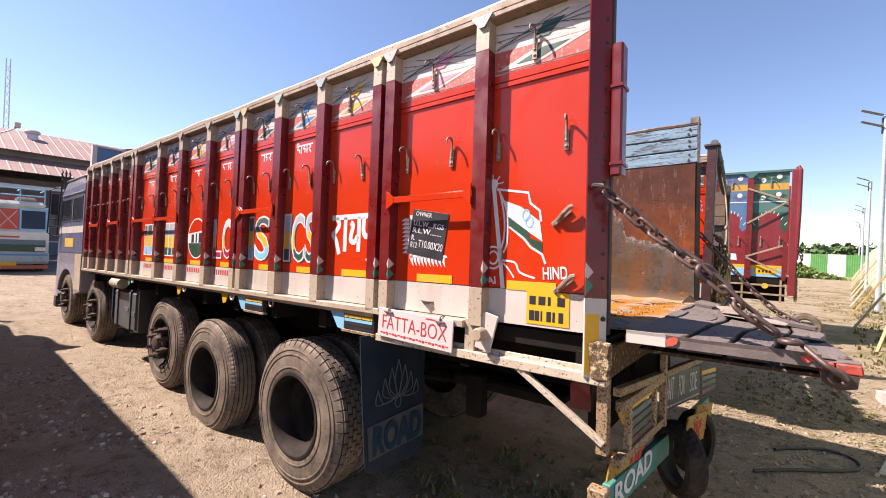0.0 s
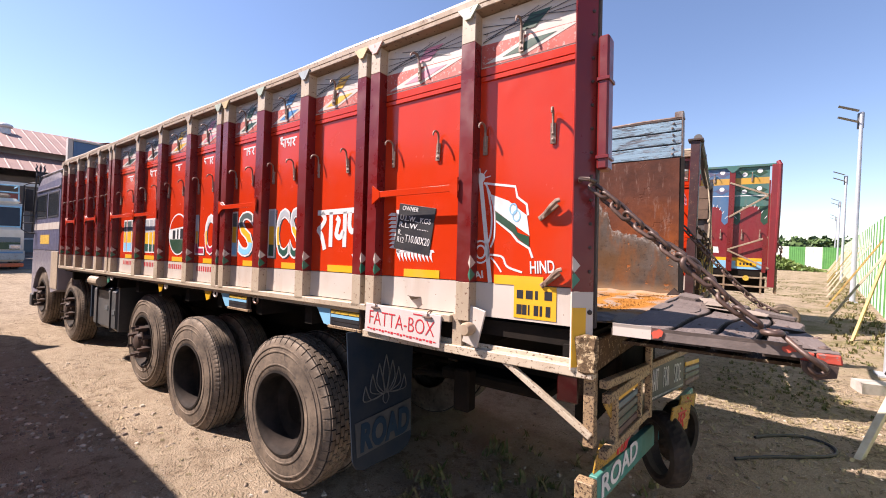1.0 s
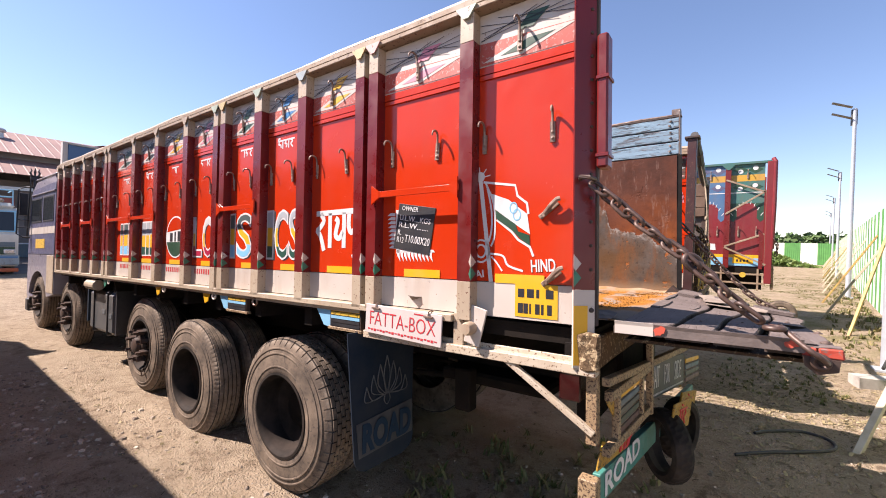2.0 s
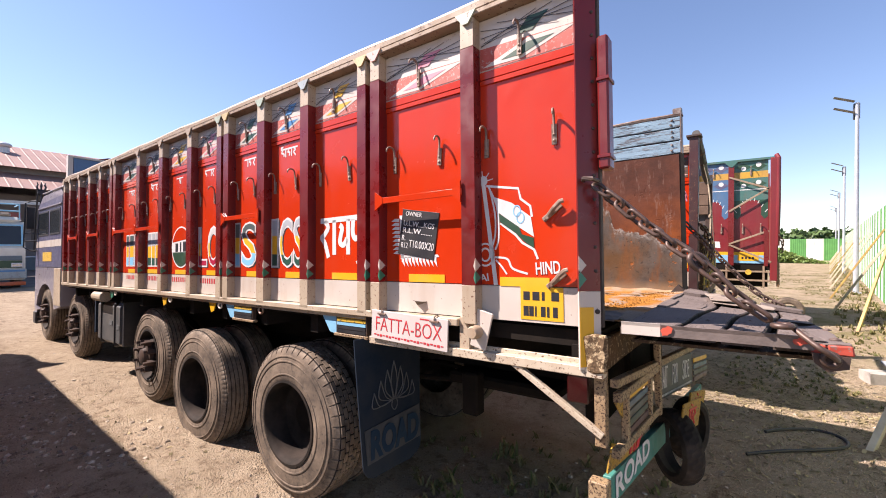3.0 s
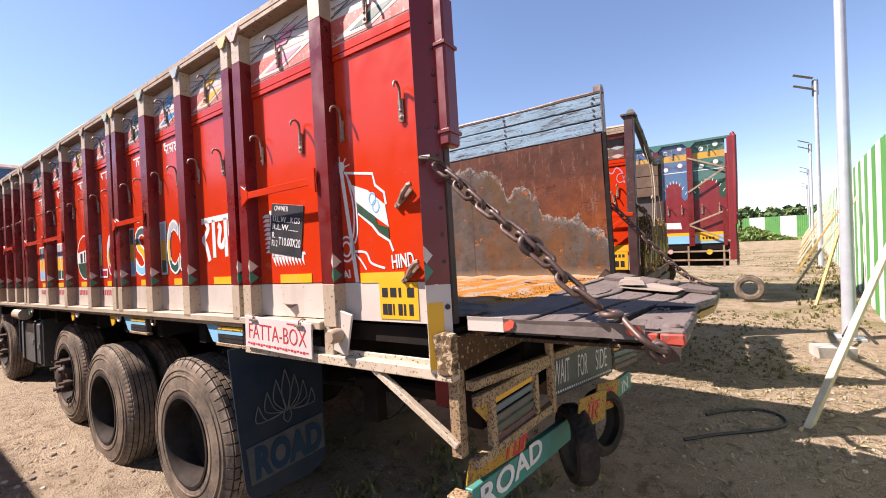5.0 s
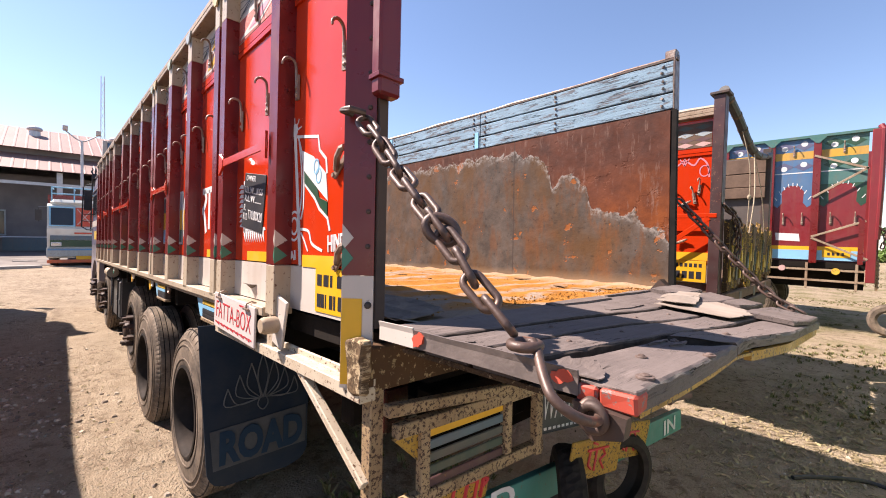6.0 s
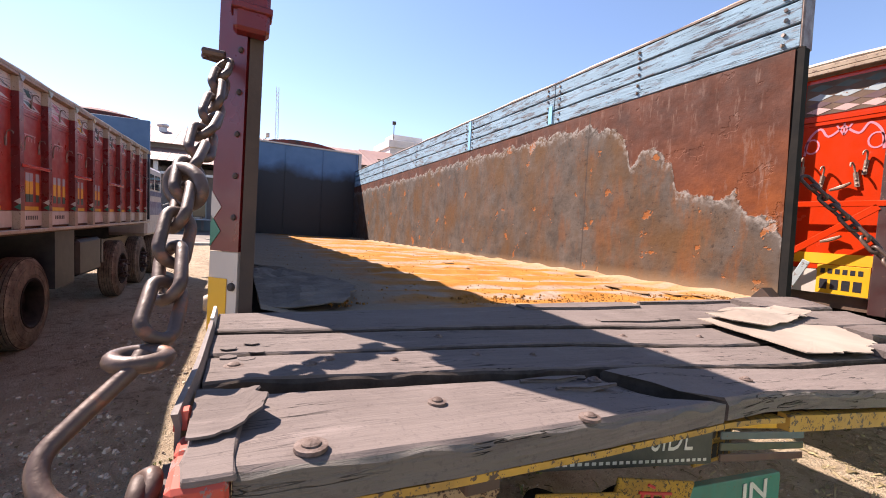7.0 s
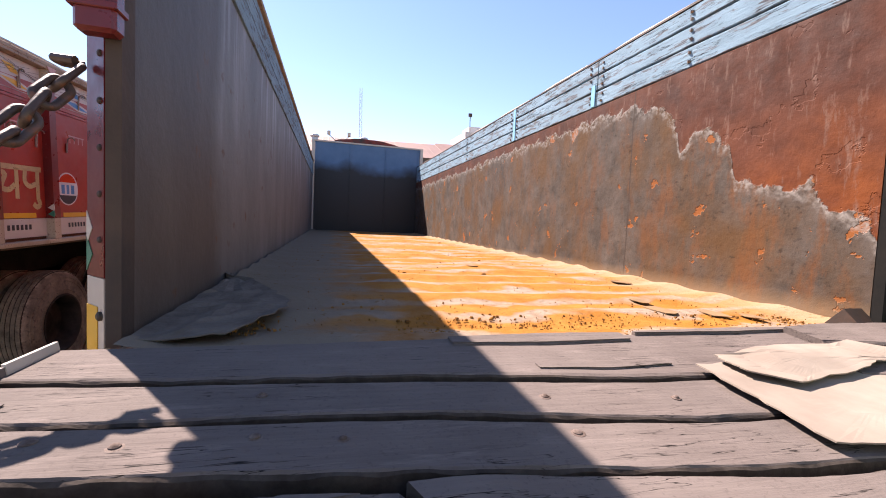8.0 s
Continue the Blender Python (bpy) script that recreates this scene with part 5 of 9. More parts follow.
def bed(P):
    # floor: a sheet with low cross ribs
    bm = bmesh.new()
    nx, ny = 210, 24
    grid = []
    for i in range(nx + 1):
        x = 0.12 - 8.12 * i / nx
        row = []
        for j in range(ny + 1):
            y = 0.03 + 2.33 * j / ny
            z = floor_z(x) + 0.006 * math.sin(x * 21 + 0.5 * math.sin(y * 2.0)) + 0.006 * noise.noise((x * 3, y * 3, 0)) + 0.004 * noise.noise((x * 12, y * 9, 2))
            edge = max(0.0, 1 - (2.36 - y) / 0.16) + max(0.0, 1 - (y - 0.03) / 0.10)
            row.append(bm.verts.new((x, y, z + 0.018 * edge ** 2)))
        grid.append(row)
    for a, b in zip(grid, grid[1:]):
        for j in range(ny):
            bm.faces.new((a[j], a[j + 1], b[j + 1], b[j]))
    part("bed_floor", bm, "floor", P, "steel bed floor under ochre dust", smooth=True)
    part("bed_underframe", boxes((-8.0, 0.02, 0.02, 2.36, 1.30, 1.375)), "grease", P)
    # rucked sheet by the left wall, its free edge torn and lifted
    bm = bmesh.new()
    rows = []
    for i in range(23):
        x = 0.075 - 1.05 * i / 22
        w = 0.20 + 0.10 * math.sin(i * 0.24) + 0.035 * noise.noise((i * 0.55, 3.0, 0.0)) - (0.20 * (i - 17) / 5 if i > 17 else 0.0)
        row = []
        for k in range(8):
            f = k / 7
            up = 0.012 * f * f + 0.010 * noise.noise((x * 6, f * 3, 2.0)) + 0.008 * noise.noise((x * 17, f * 8, 5.0)) + 0.030 * max(0.0, i / 22 - 0.55) * f
            row.append(bm.verts.new((x, 0.03 + w * f, floor_z(x) + 0.020 + up)))
        rows.append(row)
    for a, b in zip(rows, rows[1:]):
        for k in range(7):
            bm.faces.new((a[k], a[k + 1], b[k + 1], b[k]))
    part("floor_patch", bmesh_solid(bm, 0.003), "dusty_sheet", P, "torn dark sheet curling up from the floor")
    # clods and grit near the rear edge, and a few stones
    rnd = random.Random(31)
    verts, faces = [], []
    def clod(x, y, r):
        base = len(verts)
        v, f = pebble(rnd, r)
        z0 = floor_z(x) + 0.004
        verts.extend([(x + a, y + b, z0 + c * 0.45) for a, b, c in v])
        faces.extend([tuple(base + i for i in q) for q in f])
    for i in range(2600):
        x, y = 0.105 - abs(rnd.gauss(0, 0.13)), rnd.uniform(0.22, 2.25)
        if noise.noise((x * 9, y * 3.2, 7)) + 0.35 * noise.noise((x * 25, y * 14, 3)) > 0.10:
            clod(x - 0.25 * rnd.random() ** 3, y, 0.0015 + 0.0075 * rnd.random() ** 4)
    for i in range(350):
        clod(rnd.uniform(-3.5, 0.0), rnd.uniform(0.15, 2.3), 0.002 + 0.005 * rnd.random() ** 4)
    for x, y, r in ((-1.24, 1.37, 0.022), (-1.27, 0.88, 0.013), (-2.1, 1.66, 0.016), (-0.88, 0.44, 0.012), (-4.6, 2.0, 0.03), (-0.5, 1.9, 0.014)):
        clod(x, y, r)
    me = bpy.data.meshes.new("floor_grit")
    me.from_pydata(verts, [], faces)
    tagged(hang("floor_grit", me, "clods", P, "brown dirt clods and grit on the floor"), kind="stuff")
    for i, (x, y, a, s) in enumerate(((-0.22, 1.72, 20, 0.10), (-0.15, 1.90, -30, 0.09), (-0.40, 1.78, 60, 0.08), (-0.08, 2.02, 10, 0.07), (-0.95, 2.12, 80, 0.10), (-1.7, 1.45, 40, 0.10))):
        bm = bmesh.new()
        pts = [bm.verts.new((x + s * math.cos(q + radians(a)) * (0.75 + 0.4 * noise.noise((q, i, 0))), y + s * 0.42 * math.sin(q + radians(a)), floor_z(x) + 0.005 + 0.005 * noise.noise((q * 2, i, 5)))) for q in (0, 0.7, 1.4, 2.1, 2.9, 3.6, 4.4, 5.2, 5.8)]
        bm.faces.new(pts)
        part("paint_flake", bmesh_solid(bm, 0.0025), "flake", P, "loose pale flake on the floor")
    # walls inside
    part("left_lining", boxes((-8.00, -0.021, 0.003, 0.012, 1.40, 2.64)), "lining", P, "dark rusty lining of the left wall")
    bm = bmesh.new()
    nx, nz = 90, 12
    g = []
    for i in range(nx + 1):
        x = 0.085 - 8.085 * i / nx
        row = []
        for k in range(nz + 1):
            z = floor_z(x) - 0.03 + (2.63 - floor_z(x) + 0.03) * k / nz
            row.append(bm.verts.new((x, 2.362 + 0.010 * noise.noise((x * 1.4, z * 1.4, 6)) + 0.004 * noise.noise((x * 5, z * 5, 1)), z)))
        g.append(row)
    for a, b in zip(g, g[1:]):
        for k in range(nz):
            bm.faces.new((a[k], a[k + 1], b[k + 1], b[k]))
    part("right_lining", bmesh_solid(bm, 0.012), "rust", P, "rusted steel lining with grey flaking coat", smooth=True)
    # planks above the lining, three high
    joints = [0.10, -1.62, -3.02, -4.60, -6.10, -8.00]
    for row, (z0, z1) in enumerate(((2.640, 2.748), (2.760, 2.864), (2.876, 2.970))):
        for k, (a, b) in enumerate(zip(joints, joints[1:])):
            bm = board_x(b + 0.006, a - 0.004, 2.352, 2.385, z0, z1, row * 10 + k)
            part("plank", bm, "blueplank", P)
    for row, (z0, z1) in enumerate(((2.645, 2.752), (2.758, 2.868))):
        part("plank", board_x(-8.00, -0.022, 0.0035, 0.022, z0, z1 + 0.03 * row, 80 + row), "blueplank", P)
    # plank bolts and straps
    for x in (0.03, -0.80, -1.56, -1.70, -2.96, -3.10, -4.55, -6.05):
        bm = bmesh.new()
        for z in (2.67, 2.72, 2.79, 2.84, 2.90, 2.94):
            tube(bm, [(x + RNG.uniform(-.012, .012), 2.343, z), (x, 2.354, z)], 0.009, 7)
        part("plank_bolts", bm, "steel", P)
    for x in (-1.66, -3.02):
        part("plank_strap", boxes((x - 0.022, x + 0.022, 2.345, 2.352, 2.645, 2.80 if x > -2 else 2.97)), "ltblue", P)
    part("top_strip", boxes((-8.0, 0.12, 2.350, 2.400, 2.974, 2.986)), "darkiron", P)
    pts = [(0.10 - i * 0.337, 2.385, 2.995 + 0.006 * math.sin(i * 2.1)) for i in range(25)]
    part("top_pipe", rod(pts, 0.014, 7), "steel", P)
    # rear edge of the right wall
    part("rear_edge_angle", boxes((0.088, 0.120, 2.352, 2.400, 1.36, 2.63), (0.095, 0.124, 2.345, 2.356, 1.36, 2.63)), "soot", P, "dark steel edge angle")
    part("rear_edge_post", boxes((0.00, 0.080, 2.40, 2.44, 1.30, 2.90)), "soot", P)
    part("plank_end_iron", boxes((0.098, 0.112, 2.345, 2.44, 2.63, 3.03), (0.04, 0.112, 2.36, 2.43, 2.99, 3.05), bevel=0.006), "steel", P, "bent iron at the plank ends")
    part("right_outer_sheet", boxes((FRONT, 0.0, 2.440, 2.452, 1.38, 2.90)), "red", P)
    part("right_top_rail", boxes((FRONT, 0.06, 2.40, 2.50, 2.90, 2.955)), "cream", P)
    part("foot_bracket", plate([(0.0, 1.40), (0.13, 1.40), (0.10, 1.43), (0.06, 1.47)], 2.26, 2.36), "darkiron", P)
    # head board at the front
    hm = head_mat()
    part("head_board", boxes((-8.06, -8.02, 0.05, 2.42, 1.40, 3.36)), hm, P, "blue painted steel head board, near black below")
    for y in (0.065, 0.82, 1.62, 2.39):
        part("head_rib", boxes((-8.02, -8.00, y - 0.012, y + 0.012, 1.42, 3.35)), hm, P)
    part("head_frame", boxes((-8.10, -8.00, -0.02, 0.045, 1.40, 3.39), (-8.10, -8.00, 2.425, 2.49, 1.40, 3.39), (-8.10, -8.00, 0.05, 2.42, 3.362, 3.392)), "white", P, "worn white steel frame")


M["flake"] = plain("dusty_flake", (0.27, 0.165, 0.085), 0.85, (0.19, 0.12, 0.075), 14, 0.3)
n_clod = Nodes("dirt_clod", 0.95)
M["clods"] = n_clod.done(n_clod.mix(n_clod.island(), (0.13, 0.056, 0.016), (0.34, 0.155, 0.034)))


def head_mat():
    n = Nodes("blue_head_board", 0.5)
    x, y, z = n.xyz()
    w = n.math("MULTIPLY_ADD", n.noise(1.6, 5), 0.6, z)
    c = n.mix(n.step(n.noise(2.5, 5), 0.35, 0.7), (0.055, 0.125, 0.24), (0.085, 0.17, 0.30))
    # near black below an uneven edge
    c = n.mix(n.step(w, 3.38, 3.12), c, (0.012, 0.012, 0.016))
    n.bump(n.noise(20, 4), 0.15, 0.004)
    return n.done(c)


def bmesh_solid(bm, t):
    """Gives a sheet a thickness t."""
    bmesh.ops.recalc_face_normals(bm, faces=bm.faces)
    bmesh.ops.solidify(bm, geom=list(bm.faces), thickness=t)
    return bm


def board_x(x0, x1, y0, y1, z0, z1, seed, wob=0.004):
    """A board along x with a chewed upper and lower edge."""
    bm = bmesh.new()
    n = max(6, int((x1 - x0) / 0.05))
    rows = []
    for i in range(n + 1):
        x = x0 + (x1 - x0) * i / n
        a = wob * noise.noise((x * 3, seed * 3.7, 0)) + wob * 0.6 * noise.noise((x * 14, seed * 1.3, 5))
        b = wob * noise.noise((x * 3, seed * 2.9, 8)) + wob * 0.6 * noise.noise((x * 14, seed * 4.1, 3))
        c = 0.003 * noise.noise((x * 1.5, seed, 1))
        rows.append([bm.verts.new(p) for p in ((x, y0 + c, z0 + a + 0.004), (x, y0 + c + 0.004, z0 + a), (x, y1, z0 + a), (x, y1, z1 + b), (x, y0 + c + 0.004, z1 + b), (x, y0 + c, z1 + b - 0.004))])
    for a, b in zip(rows, rows[1:]):
        for j in range(6):
            bm.faces.new((a[j], a[(j + 1) % 6], b[(j + 1) % 6], b[j]))
    bm.faces.new(rows[0])
    bm.faces.new(rows[-1][::-1])
    return bm


def along(pts, y):
    """Straight steps through (y, value) points."""
    for (y0, v0), (y1, v1) in zip(pts, pts[1:]):
        if y <= y1:
            t = max(0.0, min(1.0, (y - y0) / (y1 - y0)))
            return v0 + (v1 - v0) * t
    return pts[-1][1]


def split_plank(e0, e1, y0, y1, top, thick, seed, nseg=150, wob=0.0035, lift=None, chew=0.004, ends=(None, None)):
    """A board along y between two uneven edges, cupped, with chewed arrises and a rough end."""
    bm = bmesh.new()
    rows = []
    def place(x, i):
        # where a slanting end shifts the rows along the board
        ya = along(ends[0], x) if ends[0] else y0
        yb = along(ends[1], x) if ends[1] else y1
        return ya + (yb - ya) * i / nseg
    for i in range(nseg + 1):
        y = y0 + (y1 - y0) * i / nseg
        n0 = wob * (noise.noise((y * 3.0, seed * 7.3, 0.0)) + 0.7 * noise.noise((y * 13.0, seed * 3.1, 4.0)) + 0.35 * noise.noise((y * 45.0, seed, 1.0)))
        n1 = wob * (noise.noise((y * 3.0, seed * 5.7, 9.0)) + 0.7 * noise.noise((y * 13.0, seed * 2.3, 7.0)) + 0.35 * noise.noise((y * 45.0, seed, 6.0)))
        a, b = along(e0, y) + n0, along(e1, y) + n1
        c0 = chew * max(0.0, noise.noise((y * 17.0, seed * 1.7, 3.0)) + 0.25) * 2
        c1 = chew * max(0.0, noise.noise((y * 17.0, seed * 2.9, 8.0)) + 0.25) * 2
        row = []
        for f, d in ((0.0, 0.004 + c0), (0.0, 0.002 + c0 * 0.4), (0.05, 0.0), (0.27, 0.0), (0.5, 0.0), (0.73, 0.0), (0.95, 0.0), (1.0, 0.002 + c1 * 0.4), (1.0, 0.004 + c1)):
            x = a + (b - a) * f
            if f == 0.0 and d == 0.002 + c0 * 0.4:
                x += 0.004
            if f == 1.0 and d == 0.002 + c1 * 0.4:
                x -= 0.004
            g = 0.0022 * noise.noise((x * 14, y * 2.2, seed)) + 0.0009 * noise.noise((x * 60, y * 6, seed))
            yy = place(x, i)
            z = top - d + g + droop(x, yy) + (lift(x, yy) if lift else 0.0)
            row.append((x, yy, z))
        row.append((b - 0.001, place(b, i), top - thick + droop(b, y)))
        row.append((a + 0.001, place(a, i), top - thick + droop(a, y)))
        rows.append([bm.verts.new(p) for p in row])
    k = len(rows[0])
    for p, q in zip(rows, rows[1:]):
        for j in range(k):
            bm.faces.new((p[j], p[(j + 1) % k], q[(j + 1) % k], q[j]))
    bm.faces.new(rows[0])
    bm.faces.new(rows[-1][::-1])
    return bm


def deck_plank(T, bm, joints="both"):
    """A deck board whose joint faces are coloured dark for the shade in the gaps; the rear board keeps a bare outer
    face.
    """
    ob = part("plank", bm, "plank", T)
    ob.data.materials.append(M["gapshade"])
    ob.data.materials.append(M["outerwood"])
    for f in ob.data.polygons:
        side = f.index % 11
        if side in (0, 10):
            f.material_index = 1
        elif side in (7, 8):
            f.material_index = 1 if joints == "both" else 2
    return ob


TOP = 1.417


def tailgate(P):
    """The let-down tailgate: boards on an iron frame, held by a chain at each end."""
    T = new("tailgate")
    T.parent = P
    tagged(T, "let-down tailgate of weathered grey planks on an iron frame")
    J1 = [(-0.06, 0.300), (0.2, 0.330), (0.65, 0.345), (1.10, 0.392), (2.4, 0.40)]
    J2 = [(-0.06, 0.450), (0.2, 0.474), (0.56, 0.486), (1.07, 0.552), (2.4, 0.565)]
    J3 = [(-0.06, 0.585), (0.2, 0.612), (0.53, 0.635), (0.67, 0.643), (1.07, 0.687), (2.4, 0.70)]
    RE = [(-0.06, 0.780), (0.0, 0.792), (0.17, 0.798), (0.42, 0.796), (0.7, 0.784), (0.8, 0.787), (1.0, 0.815), (1.3, 0.845), (2.4, 0.850)]
    sh = lambda pts, d: [(y, x + d) for y, x in pts]
    knots = (-0.06, 0.0, 0.1, 0.2, 0.35, 0.5, 0.62, 0.72, 0.9, 1.1, 1.6, 2.4)
    def gap(J, w, s):
        return [(y, along(J, y) + s * 0.5 * along(w, y)) for y in knots]
    w1 = [(-0.06, 0.012), (0.3, 0.015), (0.8, 0.020), (1.3, 0.012), (2.4, 0.014)]
    w2 = [(-0.06, 0.016), (0.3, 0.017), (0.9, 0.022), (1.3, 0.010), (2.4, 0.012)]
    w3 = [(-0.06, 0.016), (0.0, 0.036), (0.2, 0.032), (0.45, 0.026), (0.6, 0.016), (0.8, 0.006), (1.1, 0.014), (2.4, 0.010)]
    L = -0.056
    deck_plank(T, split_plank([(0.0, 0.118), (2.4, 0.122)], gap(J1, w1, -1), L, 2.38, TOP + 0.005, 0.034, 1))
    deck_plank(T, split_plank(gap(J1, w1, 1), gap(J2, w2, -1), L, 2.41, TOP + 0.001, 0.034, 2))
    deck_plank(T, split_plank(gap(J2, w2, 1), gap(J3, w3, -1), L, 2.36, TOP + 0.002, 0.036, 3))
    # the rear plank is broken through by a slanting crack, its far half standing higher
    crack_a = [(0.60, 0.548), (0.66, 0.545), (0.70, 0.536), (0.726, 0.548), (0.747, 0.572), (0.768, 0.597), (0.790, 0.676), (0.86, 0.700)]
    crack_b = [(0.60, 0.552), (0.66, 0.556), (0.684, 0.566), (0.704, 0.592), (0.742, 0.606), (0.765, 0.628), (0.776, 0.682), (0.790, 0.684), (0.86, 0.704)]
    swell = lambda x, y: 0.010 * math.exp(-((y - 0.62) / 0.12) ** 2) * max(0.0, 1 - abs(x - 0.68) / 0.12)
    sag = lambda x, y: -0.010 * math.exp(-((y - 0.56) / 0.07) ** 2) * max(0.0, 1 - abs(x - 0.69) / 0.10)
    deck_plank(T, split_plank(gap(J3, w3, 1), RE, -0.018, 0.56, TOP - 0.003, 0.040, 4, 130, 0.0035, sag, 0.006, (None, crack_a)), "front")
    deck_plank(T, split_plank(gap(J3, w3, 1), RE, 0.56, 2.40, TOP - 0.001, 0.040, 5, 170, 0.0035, swell, 0.006, (crack_b, None)), "front")
    # dark board added underneath, standing in for the shade seen through the gaps
    part("backing_board", split_plank([(0.0, 0.15), (2.4, 0.15)], sh(RE, -0.035), 0.0, 2.34, TOP - 0.056, 0.012, 8, 40), "darkbacking", T, "dark board added below the planks to darken the gaps")
    # flakes and splinters lifted from the planks
    for i, (a, b, y0, y1, z, h) in enumerate(((0.655, 0.672, 0.37, 0.50, -0.001, 0.003), (0.690, 0.712, 0.41, 0.53, -0.001, 0.003), (0.120, 0.190, 0.75, 1.25, 0.004, 0.013), (0.118, 0.150, 1.3, 2.0, 0.004, 0.014), (0.300, 0.345, 0.90, 1.24, 0.003, 0.009))):
        part("splinter", split_plank([(y0, a + 0.006), ((y0 + y1) / 2, a), (y1, a + 0.010)], [(y0, b - 0.012), ((y0 + y1) / 2, b), (y1, b - 0.008)], y0, y1, TOP + h, h - z + 0.002, 30 + i, 30), "plank", T, "lifted splinter")
    # split slabs lying over the right-hand end
    for i, (a, b, y0, y1, z) in enumerate(((0.30, 0.47, 1.70, 2.43, 0.018), (0.47, 0.60, 1.90, 2.45, 0.024), (0.62, 0.85, 1.62, 2.42, 0.020), (0.125, 0.29, 1.85, 2.40, 0.022))):
        part("slab", split_plank([(y0, a + 0.02), (y0 + 0.2, a), (y1, a + 0.01)], [(y0, b - 0.03), (y0 + 0.25, b), (y1, b - 0.01)], y0, y1, TOP + 0.004 + z, z, 20 + i, 50, 0.006), "plank", T, "split loose slab")
    # bolts
    for x, y, r in ((0.757, 0.033, 1.0), (0.690, 0.188, 0.75), (0.776, 0.352, 0.85), (0.645, -0.032, 0.9), (0.494, -0.032, 0.9), (0.514, 0.066, 1.0), (0.496, 0.096, 1.0), (0.519, 0.191, 0.75), (0.515, 0.341, 0.8), (0.666, 0.470, 0.7), (0.555, 0.784, 0.8), (0.533, 0.45, 0.6), (0.434, 0.794, 0.7), (0.714, 0.796, 0.7), (0.38, 0.33, 0.6), (0.46, 1.05, 0.6)):
        bm = bmesh.new()
        x, y = x + 0.014, y * 1.05 + 0.012
        z = TOP + droop(x, y) - 0.002
        tube(bm, [(x, y, z), (x, y, z + 0.0038), (x, y, z + 0.0044)], [0.0160 * r, 0.0158 * r, 0.013 * r], 16)
        tube(bm, [(x, y, z + 0.0038), (x, y, z + 0.0060), (x, y, z + 0.0078), (x, y, z + 0.0085)], [0.0098 * r, 0.0092 * r, 0.006 * r, 0.002 * r], 14)
        part("bolt", bm, "boltsteel", T, smooth=True)
    # left edge: an upright iron plate that stands above the planks, white and red painted at its end
    def edge_plate(name, xs, z0, z1, y, mat_, label="", bow=0.0):
        bm = bmesh.new()
        rows = []
        for i in range(25):
            x = xs[0] + (xs[1] - xs[0]) * i / 24
            q = 0.0025 * noise.noise((x * 9, z1, 3.0))
            yy = y + 0.003 * noise.noise((x * 5, 1.0, 2.0)) - bow * max(0.0, (x - 0.3) / 0.35) ** 2
            rows.append([bm.verts.new(p) for p in ((x, yy, z0), (x, yy, z1 - 0.014), (x, yy - 0.004, z1 + q), (x, yy + 0.002, z1 + q), (x, yy + 0.005, z1 - 0.014), (x, yy + 0.005, z0))])
        for p, q in zip(rows, rows[1:]):
            for j in range(6):
                bm.faces.new((p[j], p[(j + 1) % 6], q[(j + 1) % 6], q[j]))
        bm.faces.new(rows[0])
        bm.faces.new(rows[-1][::-1])
        return part(name, bm, mat_, T, label)
    edge_plate("edge_strip", (0.268, 0.705), 1.392, 1.436, -0.062, "edge_iron", "grey iron edge plate", 0.004)
    edge_plate("edge_white", (0.126, 0.266), 1.390, 1.440, -0.062, "white", "white painted end of the edge plate")
    for (x0, x1, z0, z1) in ((0.270, 0.306, 1.396, 1.434), (0.655, 0.694, 1.400, 1.432)):
        pts = []
        for k in range(14):
            a = 2 * math.pi * k / 14
            rr = 0.9 + 0.7 * noise.noise((math.cos(a) * 2.5, math.sin(a) * 2.5, x0 * 9))
            pts.append(((x0 + x1) / 2 + (x1 - x0) / 2 * math.cos(a) * rr, (z0 + z1) / 2 + (z1 - z0) / 2 * math.sin(a) * rr))
        part("red_patch", plate(pts, -0.0672 - (0.0045 if x0 > 0.5 else 0), -0.060), "redtip", T, "worn red paint on the edge plate")
    # red painted corner, split in two
    for x0, x1, z1 in ((0.700, 0.735, 1.412), (0.739, 0.800, 1.413)):
        bm = boxes((x0, x1, -0.065, -0.019, 1.382, z1), bevel=0.004)
        for v in bm.verts:
            v.co += Vector((0.003 * noise.noise(v.co * 60), 0.003 * noise.noise(v.co * 55), 0.002 * noise.noise(v.co * 50)))
        part("corner_tip", bm, "redworn", T, "red painted worn corner")
    bm = boxes((0.704, 0.797, -0.056, -0.016, 1.410, 1.4185), bevel=0.002)
    bmesh.ops.subdivide_edges(bm, edges=list(bm.edges), cuts=2, use_grid_fill=True)
    for v in bm.verts:
        v.co += Vector((0.004 * noise.noise(v.co * 50), 0.008 * noise.noise(v.co * 45), 0.001 * noise.noise(v.co * 60)))
    part("corner_flake", bm, "plank", T, "bare grey wood on the painted corner")
    # curled sheet on the corner
    bm = bmesh.new()
    outline = [(0.736, -0.058), (0.735, -0.035), (0.722, -0.010), (0.700, 0.008), (0.684, 0.013), (0.655, 0.002), (0.645, 0.006), (0.634, -0.006), (0.618, -0.032), (0.612, -0.058)]
    c = bm.verts.new((0.674, -0.030, TOP + 0.007))
    ring0 = [bm.verts.new((0.674 + (x - 0.674) * 0.55, -0.030 + (y + 0.030) * 0.55, TOP + 0.0075)) for x, y in bend(outline, 4)]
    ring1 = [bm.verts.new((x + 0.004 * noise.noise((x * 90, y * 90, 1)), y + 0.004 * noise.noise((x * 90, y * 90, 4)), TOP + 0.008 + 0.020 * max(0.0, (y + 0.03) / 0.05) ** 2)) for x, y in bend(outline, 4)]
    n = len(ring0)
    for i in range(n):
        j = (i + 1) % n
